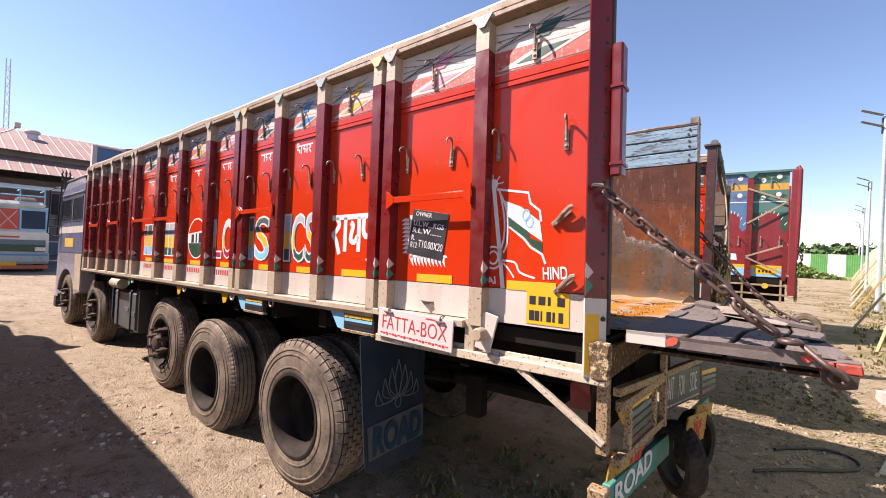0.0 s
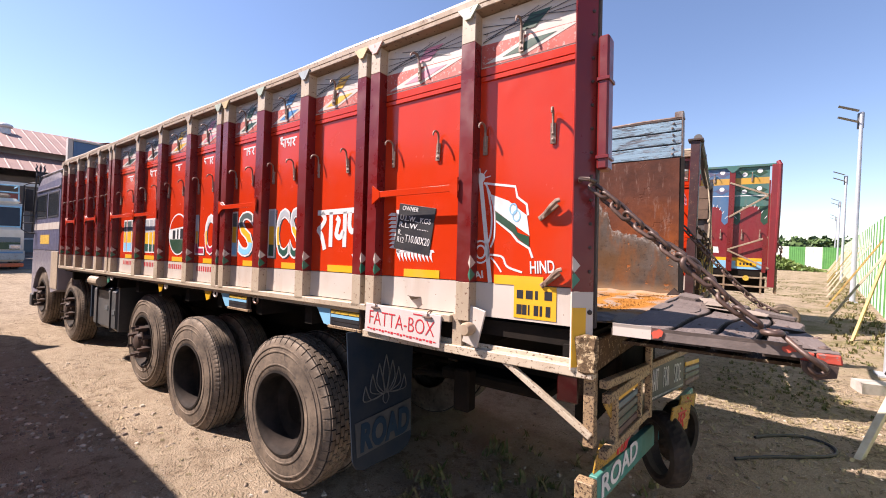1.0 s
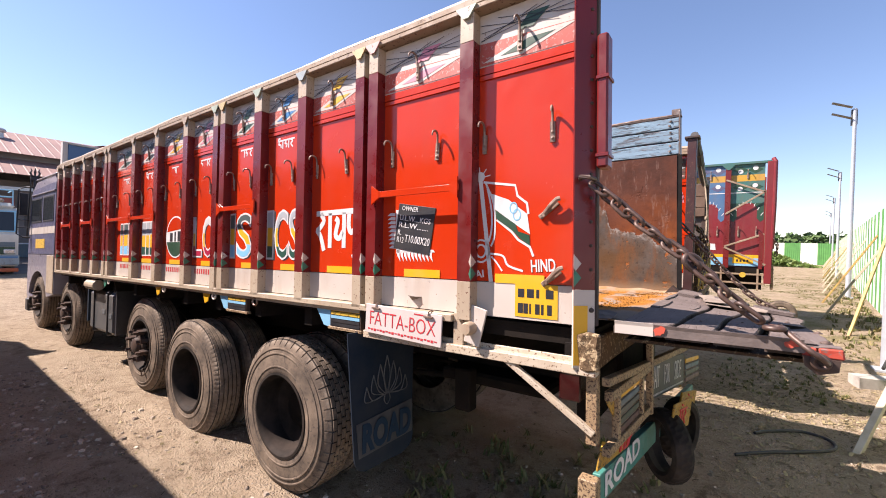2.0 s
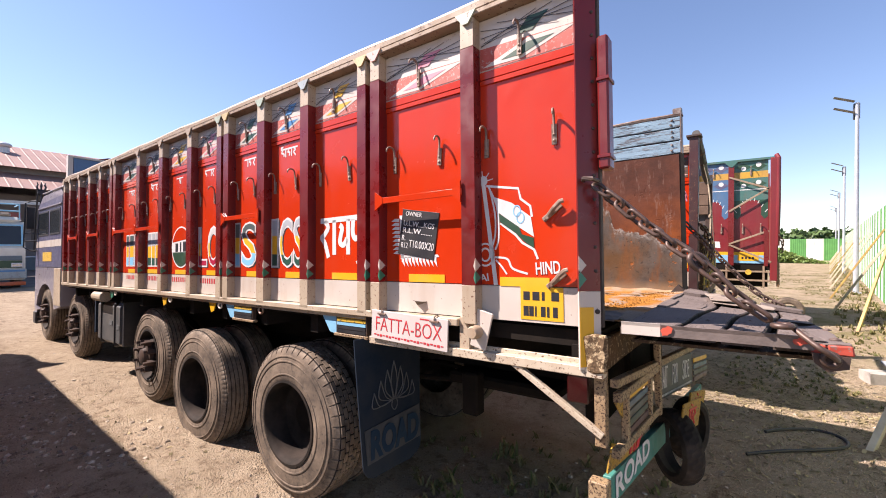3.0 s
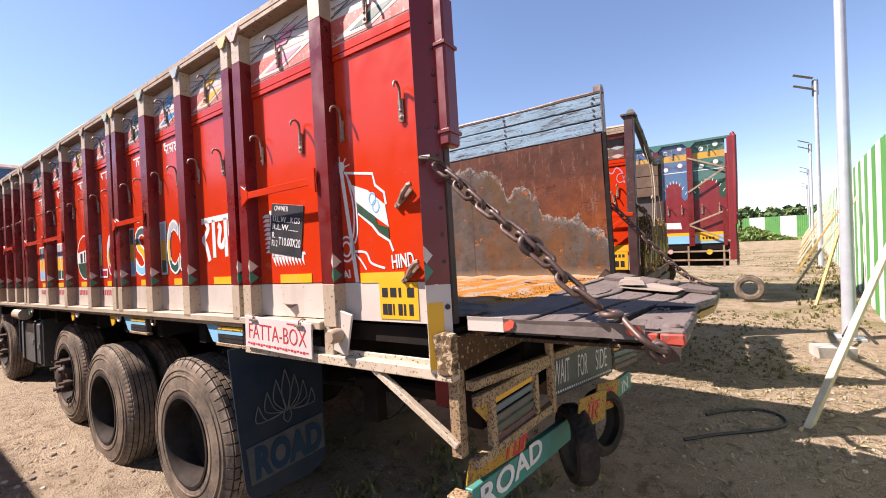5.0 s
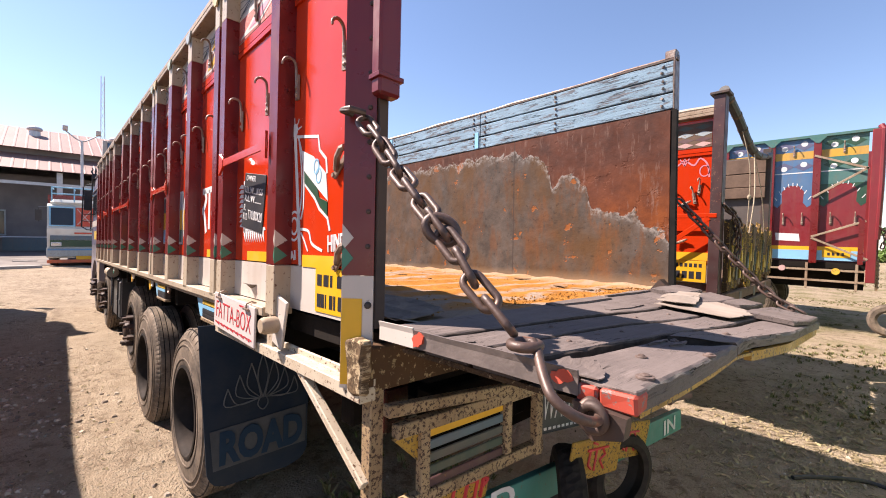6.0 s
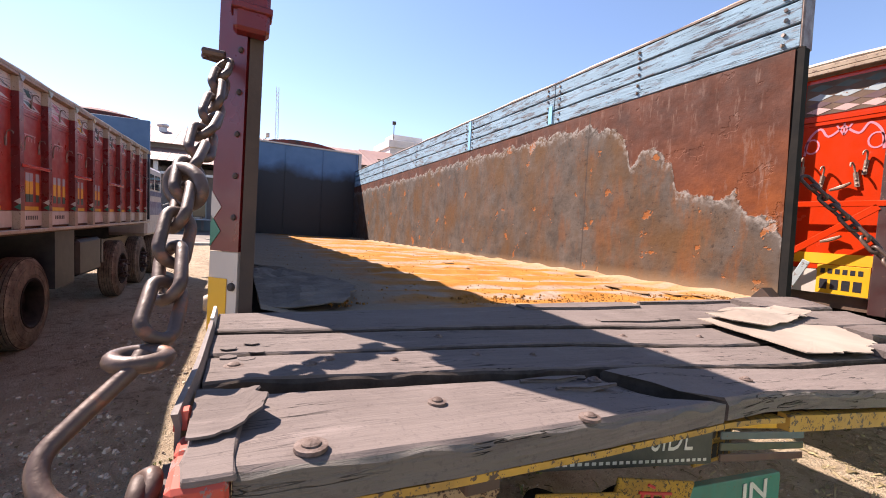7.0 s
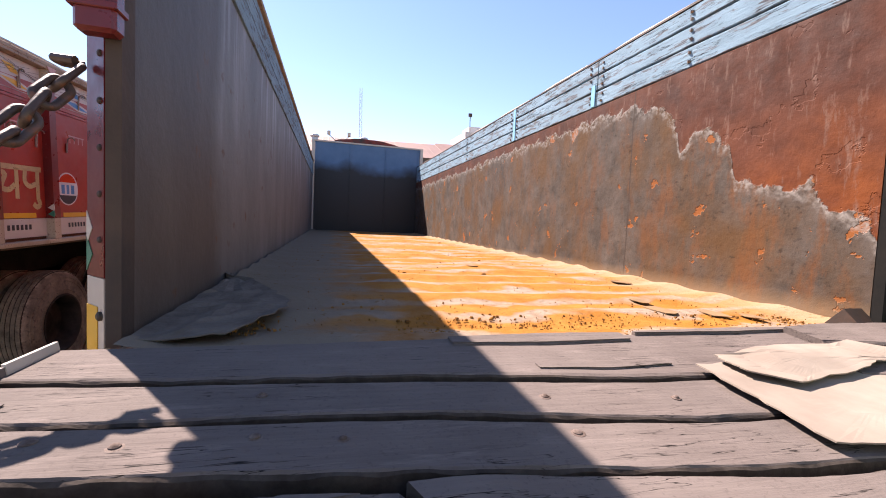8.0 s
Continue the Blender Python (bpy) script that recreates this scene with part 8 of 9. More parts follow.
def roped_lorry():
    P = thing("cargo_truck", "orange-red cargo truck with roped worn tailgate, parked on dirt", "truck", pose(0.03, 3.74, -0.03), "parked cargo trucks")
    side_wall(P, None, POSTS[:1] + POSTS[1:9], -0.06, -6.6, band=False)
    plain_bed(P, Matrix.Identity(4), 6.6, 2.38, 2.92)
    go = lambda name, b, mm, label="", bv=0.004: part(name, boxes(b, bevel=bv), mm, P, label)
    go("corner_post", (-0.06, 0.03, -0.09, 0.03, 1.30, 3.10), "postdark", "dark maroon corner post")
    go("corner_cap", (-0.09, 0.06, -0.11, 0.05, 3.10, 3.125), "darkiron")
    go("corner_post", (-0.06, 0.03, 2.37, 2.48, 1.10, 3.02), "darkiron")
    part("patch_panel", plate([(-0.53, 2.66), (-0.08, 2.66), (-0.08, 2.89), (-0.53, 2.89)], -0.019, -0.0165), "dusty_brown", P)
    for z, c in ((2.850, "slatgreen"), (2.785, "fadeblue"), (2.735, "slatmaroon"), (2.690, "fadepink")):
        for x in (-0.45, -0.30, -0.15):
            part("band_diamond", plate([(x - 0.072, z), (x, z + 0.024), (x + 0.072, z), (x, z - 0.024)], -0.0205, -0.019), c, P)
    for x, z, tilt in ((-0.38, 2.26, 8), (-0.22, 2.27, -10)):
        hang("rope_hook", hook_mesh(), "hooksteel", P, "", pose(x, -0.014, z, 0, tilt, 0))
    for x, z in ((-0.28, 2.14), (-0.30, 1.78)):
        part("cleat", rod([(x - 0.055, -0.045, z - 0.022), (x - 0.02, -0.03, z - 0.01), (x + 0.02, -0.03, z + 0.006), (x + 0.055, -0.045, z + 0.022)], [0.008, 0.013, 0.013, 0.008], 7), "hooksteel", P, "small rope cleat")
    y0, y1 = -0.0136, -0.0124
    bm = bmesh.new()
    for s in (-1, 1):
        ribbon(bm, bend([(-0.30, 2.56), (-0.30 + s * 0.08, 2.50), (-0.30 + s * 0.13, 2.56), (-0.30 + s * 0.19, 2.50), (-0.30 + s * 0.21, 2.38)]), 0.014, y0, y1)
        c = ring_pts(-0.30 + s * 0.17, 2.44, 0.05, 14, 0.8)
        ribbon(bm, c + c[:1], 0.010, y0, y1)
    for a in (60, 90, 120):
        ribbon(bm, [(-0.30, 2.50), (-0.30 + 0.08 * math.cos(radians(a)), 2.50 + 0.08 * math.sin(radians(a)))], 0.010, y0, y1)
    part("flower_drawing", bm, "pink", P, "pale pink brushed scroll")
    go("tie_bar", (-0.62, 0.0, -0.094, -0.086, 2.00, 2.04), "red")
    part("tie_bar", bar((-0.60, -0.09, 1.60), (-0.06, -0.09, 2.00), 0.045, 0.008, (0, 1, 0)), "red", P)
    part("foot_mark", bar((-0.52, -0.093, 1.36), (-0.40, -0.093, 1.62), 0.05, 0.008, (0, 1, 0)), "fadeblue", P, "pale blue foot of the diagonal brace")
    go("number_plate", (-0.365, -0.085, -0.0185, -0.0142, 1.40, 1.60), "yellow", "yellow registration plate", 0.001)
    part("plate_marking", boxes(*[(-0.345 + i * 0.040, -0.320 + i * 0.040, -0.0196, -0.0184, 1.54, 1.575) for i in range(6)], *[(-0.345 + i * 0.060, -0.302 + i * 0.060, -0.0196, -0.0184, 1.43, 1.50) for i in range(4)]), "ink", P)
    go("yellow_mark", (-0.52, -0.075, -0.0152, -0.0122, 1.605, 1.68), "yellow", "", 0)
    # far wall inside, above the tailgate
    for k, (z0, z1) in enumerate(((2.38, 2.52), (2.53, 2.70), (2.71, 2.90))):
        part("plank", board_x(-6.5, -0.02, 2.33, 2.372, z0, z1, 120 + k), "dusty_brown", P)
    # tailgate standing up: ragged painted boards on two bars
    G = new("tailgate")
    G.parent = P
    tagged(G, "closed tailgate of ragged black and yellow boards")
    M["ragged_dark"] = painted("ragged_black_boards", (0.040, 0.026, 0.016), 0.8, (0.075, 0.042, 0.020), chips=0.56, dusty=0.8, dirt=(0.20, 0.12, 0.03), chip=(0.36, 0.21, 0.05), bump=0.7)
    M["ragged_yellow"] = painted("ragged_yellow_boards", (0.30, 0.19, 0.04), 0.75, (0.17, 0.10, 0.03), chips=0.50, dusty=0.9, dirt=(0.05, 0.03, 0.015), chip=(0.045, 0.028, 0.016), bump=0.7)
    rnd = random.Random(6)
    y = 0.02
    k = 0
    while y < 2.34:
        w = rnd.uniform(0.10, 0.17)
        top = 1.93 + rnd.uniform(-0.06, 0.05)
        bm = boxes((0.035 + rnd.uniform(-.012, .012), 0.075, y + 0.006, min(2.36, y + w - 0.006), 1.36 + rnd.uniform(-0.05, 0.05), top), bevel=0.004)
        bmesh.ops.subdivide_edges(bm, edges=[e for e in bm.edges if e.calc_length() > 0.05], cuts=4, use_grid_fill=True)
        for v in bm.verts:           # chewed edges, most of all at the top
            q = 0.012 + 0.05 * max(0.0, (v.co.z - 1.78) / 0.15)
            v.co += Vector((0.010 * noise.noise(v.co * 14), 0.35 * q * noise.noise(v.co * 11), q * noise.noise(v.co * 17)))
        board = part("board", bm, ("ragged_dark", "ragged_yellow", "ragged_dark", "dusty_brown", "ragged_dark")[k % 5], G)
        q = bmesh.new()          # flame-like brushed streaks on the board
        for f, zz in ((0.30, rnd.uniform(1.42, 1.50)), (0.68, rnd.uniform(1.50, 1.60))):
            cy, hh, ww = y + w * f, rnd.uniform(0.14, 0.28), w * rnd.uniform(0.10, 0.2)
            pts = [(cy - ww, zz), (cy - ww * 0.9 + 0.01, zz + hh * 0.5), (cy + 0.012, zz + hh), (cy + ww * 0.6, zz + hh * 0.45), (cy + ww, zz)]
            lo = [q.verts.new((0.078, a, b)) for a, b in pts]
            hi = [q.verts.new((0.088, a, b)) for a, b in pts]
            q.faces.new(lo)
            q.faces.new(hi[::-1])
            for i in range(5):
                q.faces.new((lo[i], lo[(i + 1) % 5], hi[(i + 1) % 5], hi[i]))
        part("paint_streak", q, ("rail_yellow", "brace_yellow", "slatgreen")[k % 3], board)
        y += w
        k += 1
    for z, mm in ((1.27, "dusty_brown"), (1.14, "darkiron")):
        part("gate_bar", boxes((0.03, 0.085, 0.0, 2.38, z - 0.05, z + 0.045), bevel=0.008), mm, G)
    for yy in (0.5, 1.2, 1.9):
        part("gate_slot", boxes((0.084, 0.087, yy, yy + 0.10, 1.20, 1.30)), "black", G)
    go("rear_beam", (-0.06, 0.03, 0.0, 2.40, 0.98, 1.10), "darkiron")
    # wrapped pipe that sags between the corner posts, and ropes
    pipe = bend([(0.0, -0.03, 3.15), (0.02, 0.45, 3.00), (0.02, 1.0, 2.84), (0.02, 1.6, 2.80), (0.0, 2.42, 2.94)], 8)
    part("wrapped_pipe", rod(pipe, 0.042, 10), "hose", P, "black wrapped pipe sagging over the opening")
    for i in range(3, len(pipe) - 2, 4):
        a, b = Vector(pipe[i]), Vector(pipe[i + 1])
        part("wrap", rod([a, a + (b - a) * 0.45], 0.045, 10), "dusty_brown", P)
    for pts, r in (([(0.03, 0.62, 2.90), (0.10, 0.66, 2.5), (0.09, 0.68, 1.90)], 0.0045), ([(0.04, 1.20, 2.76), (0.09, 1.0, 2.3), (0.09, 0.80, 1.88)], 0.0065), ([(0.04, 1.22, 2.74), (0.08, 1.5, 2.3), (0.09, 1.7, 1.80)], 0.0045)):
        part("rope", rod(bend(pts, 5), r, 6), "rope", P)
    bm = bmesh.new()
    bmesh.ops.create_icosphere(bm, subdivisions=2, radius=0.022, matrix=pose(0.10, 0.67, 2.24) @ Matrix.Diagonal((0.8, 0.9, 1.3, 1)))
    part("rope_knot", bm, "rope", P)
    chain_run(P, [(0.05, -0.06, 2.12), (0.14, 0.06, 1.95), (0.13, 0.05, 1.62), (0.10, -0.02, 1.58)], "loose rusty chain on the corner post", seed=21)
    chain_run(P, [(0.04, -0.05, 2.10), (0.10, 0.12, 2.0), (0.09, 0.14, 1.75)], "loose rusty chain on the corner post", seed=23)
    for y in (0.80, 1.60):
        go("chassis_rail", (-8.6, -0.1, y - 0.04, y + 0.04, 0.92, 1.18), "grease")
    for x in (-1.9, -3.2):
        wheel(P, x, 0.0, -1, "dual")
        wheel(P, x, 2.40, 1, "dual")
    wheel(P, -7.4, 0.03, -1, "single")
    wheel(P, -7.4, 2.37, 1, "single")
    for x in (-1.9, -3.2, -7.4):
        part("axle", rod([(x, 0.3, 0.52), (x, 2.1, 0.52)], 0.075, 10), "grease", P)
    bmc = boxes((-8.5, -6.72, 0.02, 2.38, 0.9, 2.70), bevel=0.06)
    part("cab", bmc, "cabgrey", P, "pale grey painted cab")
    return P


roped_lorry()


# ---------------------------------------------------------------- the high-sided lorry farther on
M["d_teal"] = painted("dull_teal_paint", (0.028, 0.125, 0.105), 0.5, chips=0.64, dusty=0.55)
M["d_blue"] = painted("dull_blue_paint", (0.040, 0.125, 0.25), 0.5, chips=0.64, dusty=0.55)
M["d_yellow"] = painted("dull_yellow_paint", (0.50, 0.27, 0.025), 0.5, chips=0.66, dusty=0.6)


def high_lorry():
    P = thing("cargo_truck", "high-sided maroon truck with blue and green patterned top boards", "truck", pose(1.02, 9.98, rise(0, 9.98)) @ Matrix.Scale(0.92, 4), "parked cargo trucks")
    go = lambda name, b, mm, label="", bv=0.0: part(name, boxes(b, bevel=bv), mm, P, label)
    def pl(name, pts, d, mm, label=""):
        return part(name, plate(pts, -0.001 - d, 0.0), mm, P, label)
    bays = [(-0.80, -0.12), (-1.55, -0.92), (-2.40, -1.67), (-3.25, -2.52), (-4.10, -3.37), (-4.95, -4.22)]
    for i, (x0, x1) in enumerate(bays):
        go("side_sheet", (x0, x1, -0.012, 0.0, 1.72, 3.30), "maroonred", "dull red painted sheet")
        go("upper_board", (x0, x1, -0.014, 0.0, 3.03, 4.0), "d_teal" if i == 0 else "d_blue", "patterned painted upper boards")
        go("yellow_mark", (x0, x1, -0.0155, 0.0, 3.58, 3.74), "d_yellow")
        go("white_line", (x0, x1, -0.0165, 0.0, 3.285, 3.305), "chalk")
        go("lower_strip", (x0, x1, -0.014, 0.0, 1.46, 1.66), "ltblue")
        go("lower_line", (x0, x1, -0.0135, 0.0, 1.66, 1.74), "yellow")
        for z in (3.43, 3.86):
            for s in (-1, 1):
                for dx in ((0.16,) if i else (0.15,)):
                    cx = (x0 + x1) / 2 + s * dx
                    dz = 0.075 * s
                    pl("band_diamond", [(cx - 0.16, z), (cx, z + 0.10), (cx + 0.16, z), (cx, z - 0.10)], 0.0155, "dkgreen" if i == 0 else "cabblue")
                    pl("band_disc", ring_pts(cx, z + dz * 0.5, 0.055, 14), 0.0175, "chalk")
        # scalloped drop on both sides with pale strokes
        for s in (-1, 1):
            xe = x0 if s < 0 else x1
            pl("scallop", [(xe, 3.30), (xe, 2.62), (xe - s * 0.07, 2.56), (xe - s * 0.14, 2.66), (xe - s * 0.13, 2.90), (xe - s * 0.22, 3.02), (xe - s * 0.34, 3.05), (xe - s * 0.34, 3.30)], 0.0125, "dkgreen" if i == 0 else "d_blue")
        bm = bmesh.new()
        for k in range(9):
            x = x0 + 0.06 + (x1 - x0 - 0.12) * k / 8
            z = 3.02 - 0.30 * abs(k - 4) ** 2 / 16
            ribbon(bm, [(x, z), (x + 0.012 * (k - 4), z + 0.07)], 0.014, -0.0150, -0.0137)
        part("pale_strokes", bm, "chalk", P)
        for hx in (x0 + 0.18, x1 - 0.14):
            hang("rope_hook", hook_mesh(), "hooksteel", P, "", pose(hx, -0.013, 2.40) @ Matrix.Scale(1.5, 4))
        hang("rope_hook", hook_mesh(), "hooksteel", P, "", pose((x0 + x1) / 2, -0.018, 3.83) @ Matrix.Scale(1.4, 4))
        go("post", (x0 - 0.12, x0, -0.09, 0.0, 1.40, 4.0), "maroon")
    for (a, b), (c, d) in (((-0.90, 3.62), (-0.10, 3.28)), ((-0.10, 3.30), (-0.90, 2.76)), ((-0.90, 1.94), (-0.10, 2.26)), ((-0.90, 1.92), (-0.06, 1.50))):
        part("tie_bar", bar((a, -0.10, b), (c, -0.10, d), 0.042, 0.012, (0, 1, 0)), "rail_cream", P, "pale patterned diagonal bar")
    go("upright_bar", (-0.20, -0.12, -0.11, -0.09, 1.40, 2.28), "maroon")
    go("number_plate", (-0.72, -0.30, -0.018, 0.0, 1.52, 1.72), "yellow", "yellow registration field")
    part("plate_marking", boxes(*[(-0.64 + i * 0.07, -0.60 + i * 0.07, -0.0195, -0.0178, 1.56, 1.62) for i in range(4)]), "ink", P)
    bm = plate([(-1.50, 2.02), (-1.10, 2.00), (-1.08, 1.84), (-1.48, 1.86)], -0.0145, 0.0)
    part("flag_mark", bm, "chalk", P)
    go("corner_post", (-0.08, 0.06, -0.10, 0.04, 1.05, 4.03), "maroonred", "dull red corner post", 0.01)
    part("corner_pipe", rod([(0.05, -0.06, 1.9), (0.07, -0.07, 3.0), (0.07, -0.06, 4.02), (0.03, -0.02, 4.10)], 0.05, 9), "maroonred", P)
    go("top_rail", (-5.2, 0.0, -0.06, 0.04, 4.0, 4.06), "d_teal", "teal painted top rail", 0.006)
    for x in (-0.86, -1.6, -2.45):
        part("gusset", plate([(x - 0.14, 4.0), (x + 0.14, 4.0), (x + 0.03, 3.88), (x - 0.03, 3.88)], -0.10, -0.09), "d_teal", P)
    go("rear_frame", (0.0, 0.06, 0.0, 2.4, 1.05, 1.40), "darkiron")
    go("tailgate", (0.0, 0.08, 0.06, 2.36, 1.40, 3.6), "dusty_brown", "closed worn tailgate")
    go("far_wall", (-5.2, 0.0, 2.36, 2.42, 1.40, 4.0), "maroonred")
    go("bed_floor", (-5.2, 0.0, 0.0, 2.4, 1.30, 1.42), "grease")
    for z in (1.02, 1.24):
        go("guard_bar", (-1.9, -0.06, -0.06, -0.02, z, z + 0.04), "rail_cream", "white side guard bar")
    for x in (-0.2, -0.95, -1.7):
        go("guard_upright", (x - 0.02, x + 0.02, -0.05, -0.01, 0.86, 1.40), "rail_cream")
    pl("guard_disc", ring_pts(-0.50, 1.24, 0.065, 14), 0.065, "rail_yellow")
    pl("guard_disc", ring_pts(-1.35, 1.26, 0.060, 14), 0.065, "fadepink")
    for y in (0.6, 1.7):
        go("chassis_rail", (-8.0, -0.1, y - 0.04, y + 0.04, 0.85, 1.25), "grease")
    chain_run(P, [(0.09, -0.08, 2.15), (0.16, -0.02, 1.95), (0.12, 0.02, 1.70)], "loose chain on the corner post", seed=31, scale=1.4)
    go("grille_frame", (0.06, 0.10, -0.05, 0.35, 0.90, 1.50), "rustcream")
    for k in range(6):
        go("grille_slat", (0.10, 0.11, 0.0, 0.32, 0.95 + 0.085 * k, 0.99 + 0.085 * k), "black")
    bm = bmesh.new()
    lathe(bm, [(0.16, 0.02), (0.20, 0.0), (0.27, 0.0), (0.31, 0.03), (0.31, 0.13), (0.27, 0.16), (0.18, 0.16)], 40)
    part("buffer_tyre", bm, "tyre", P, "worn tyre hung as a rear buffer", pose(0.28, 0.05, 0.34))
    for x in (-2.0, -3.3, -6.9):
        for y, f in ((0.0, -1), (2.4, 1)):
            wheel(P, x, y, f, "dual" if x > -5 else "single", z=RAD)
        part("axle", rod([(x, 0.3, 0.52), (x, 2.1, 0.52)], 0.075, 10), "grease", P)
    part("cab", boxes((-7.2, -5.35, 0.02, 2.38, 0.9, 2.75), bevel=0.06), "cabgrey", P, "pale grey painted cab")
    return P


M["maroonred"] = painted("dull_red_paint", (0.185, 0.013, 0.016), 0.4, (0.15, 0.012, 0.015), chips=0.70, dusty=0.3, coat=0.1)
high_lorry()


# ---------------------------------------------------------------- far lorry that faces the camera
def facing_lorry():
    P = thing("lorry", "white and blue lorry with a roof rack, parked facing the yard", "truck", pose(-24.4, 0.60, -0.06, 0, 0, -3) @ Matrix.Scale(1.17, 4))
    w = 1.08
    part("cab_shell", plate([(0.0, 0.36), (0.06, 1.50), (-0.02, 1.60), (-0.15, 2.36), (-0.35, 2.46), (-1.9, 2.46), (-1.9, 0.45)], -w, w), "fence_white", P, "white painted cab")
    for y0, y1 in ((0.32, 1.0), (-1.0, -0.30)):
        q = pose(0.012, 0, 0)
        g = part("windscreen", plate([(-0.01, 1.64), (0.012, 1.64), (-0.110, 2.30), (-0.13, 2.30)], y0, y1, q), "glass", P, "dark windscreen pane")
        part("screen_frame", bar((0.012, y0 - 0.03, 1.61), (0.012, y1 + 0.03, 1.61), 0.05, 0.05), "ltblue", g)
        part("screen_frame", bar((-0.115, y0 - 0.03, 2.33), (-0.115, y1 + 0.03, 2.33), 0.05, 0.05), "ltblue", g)
        for y in (y0, y1):
            part("screen_frame", bar((0.010, y, 1.61), (-0.112, y, 2.33), 0.05, 0.05), "ltblue", g)
    X = part("screen_panel", plate([(0.0, 1.60), (0.03, 1.60), (-0.10, 2.34), (-0.13, 2.34)], -0.26, 0.28), "redtip", P, "red panel with a pale cross between the panes")
    for s in (-1, 1):
        part("panel_cross", bar((0.022, 0.01 - 0.22 * s, 1.66), (-0.095, 0.01 + 0.22 * s, 2.28), 0.03, 0.035), "fadepink", X)
    for z0, z1, c, k in ((1.30, 1.36, "redtip", 0.28), (1.06, 1.23, "slatblue", 0.92), (0.80, 1.05, "dkgreen", 0.92)):
        part("front_band", boxes((0.02, 0.075, -w * k, w * k, z0, z1), bevel=0.004), c, P)
    part("front_apron", boxes((0.0, 0.12, -w * 1.02, w * 1.02, 0.41, 0.76), bevel=0.02), "fadeblue", P, "pale blue front apron")
    part("apron_line", boxes((0.12, 0.125, -w * 0.98, w * 0.98, 0.66, 0.72)), "blue", P)
    for y in (-0.82, 0.86):
        h = part("headlight", boxes((0.07, 0.10, y - 0.15, y + 0.15, 0.82, 0.97), bevel=0.015), "chalk", P, "square headlight")
        part("lens", boxes((0.10, 0.106, y - 0.11, y + 0.11, 0.855, 0.935)), "chrome", h)
    part("front_bumper", boxes((0.02, 0.18, -w, w, 0.17, 0.30), bevel=0.02), "orange", P, "orange bumper")
    part("number_plate", boxes((0.12, 0.13, -0.25, 0.25, 0.29, 0.44)), "yellow", P)
    R = part("roof_rack", rod([(-0.2, -0.95, 2.85), (-0.2, 0.95, 2.85)], 0.025, 6), "ltblue", P, "light blue roof rack")
    for y in (-0.95, -0.3, 0.3, 0.95):
        part("rack_post", rod([(-0.2, y, 2.55), (-0.2, y, 3.10), (-1.6, y, 3.10)], 0.022, 6), "ltblue", R)
    part("rack_rail", rod([(-0.2, -0.95, 3.10), (-0.2, 0.95, 3.10)], 0.025, 6), "ltblue", R)
    part("roof_peak", boxes((-1.9, -0.18, -w * 0.93, w * 0.93, 2.40, 2.64), bevel=0.11), "fence_white", P, "rounded cab roof")
    part("roof_load", boxes((-1.0, -0.30, 0.20, 0.75, 2.642, 2.80), bevel=0.06), "card", P, "lashed bundle on the roof")
    part("cargo_body", boxes((-8.5, -2.0, -1.15, 1.15, 1.1, 2.9)), "maroon", P)
    part("chassis", boxes((-8.4, -0.2, -0.5, 0.5, 0.6, 0.95)), "grease", P)
    for s in (-1, 1):
        part("mirror_arm", rod([(0.0, s * w, 2.3), (0.15, s * (w + 0.22), 2.3), (0.15, s * (w + 0.22), 1.75)], 0.02, 6), "black", P)
        part("mirror", boxes((0.14, 0.18, s * (w + 0.22) - 0.09, s * (w + 0.22) + 0.09, 1.8, 2.2)), "black", P)
        for x in (-0.85, -6.6):
            wheel(P, x, s * 1.05, s, "single", z=RAD)
    return P


facing_lorry()


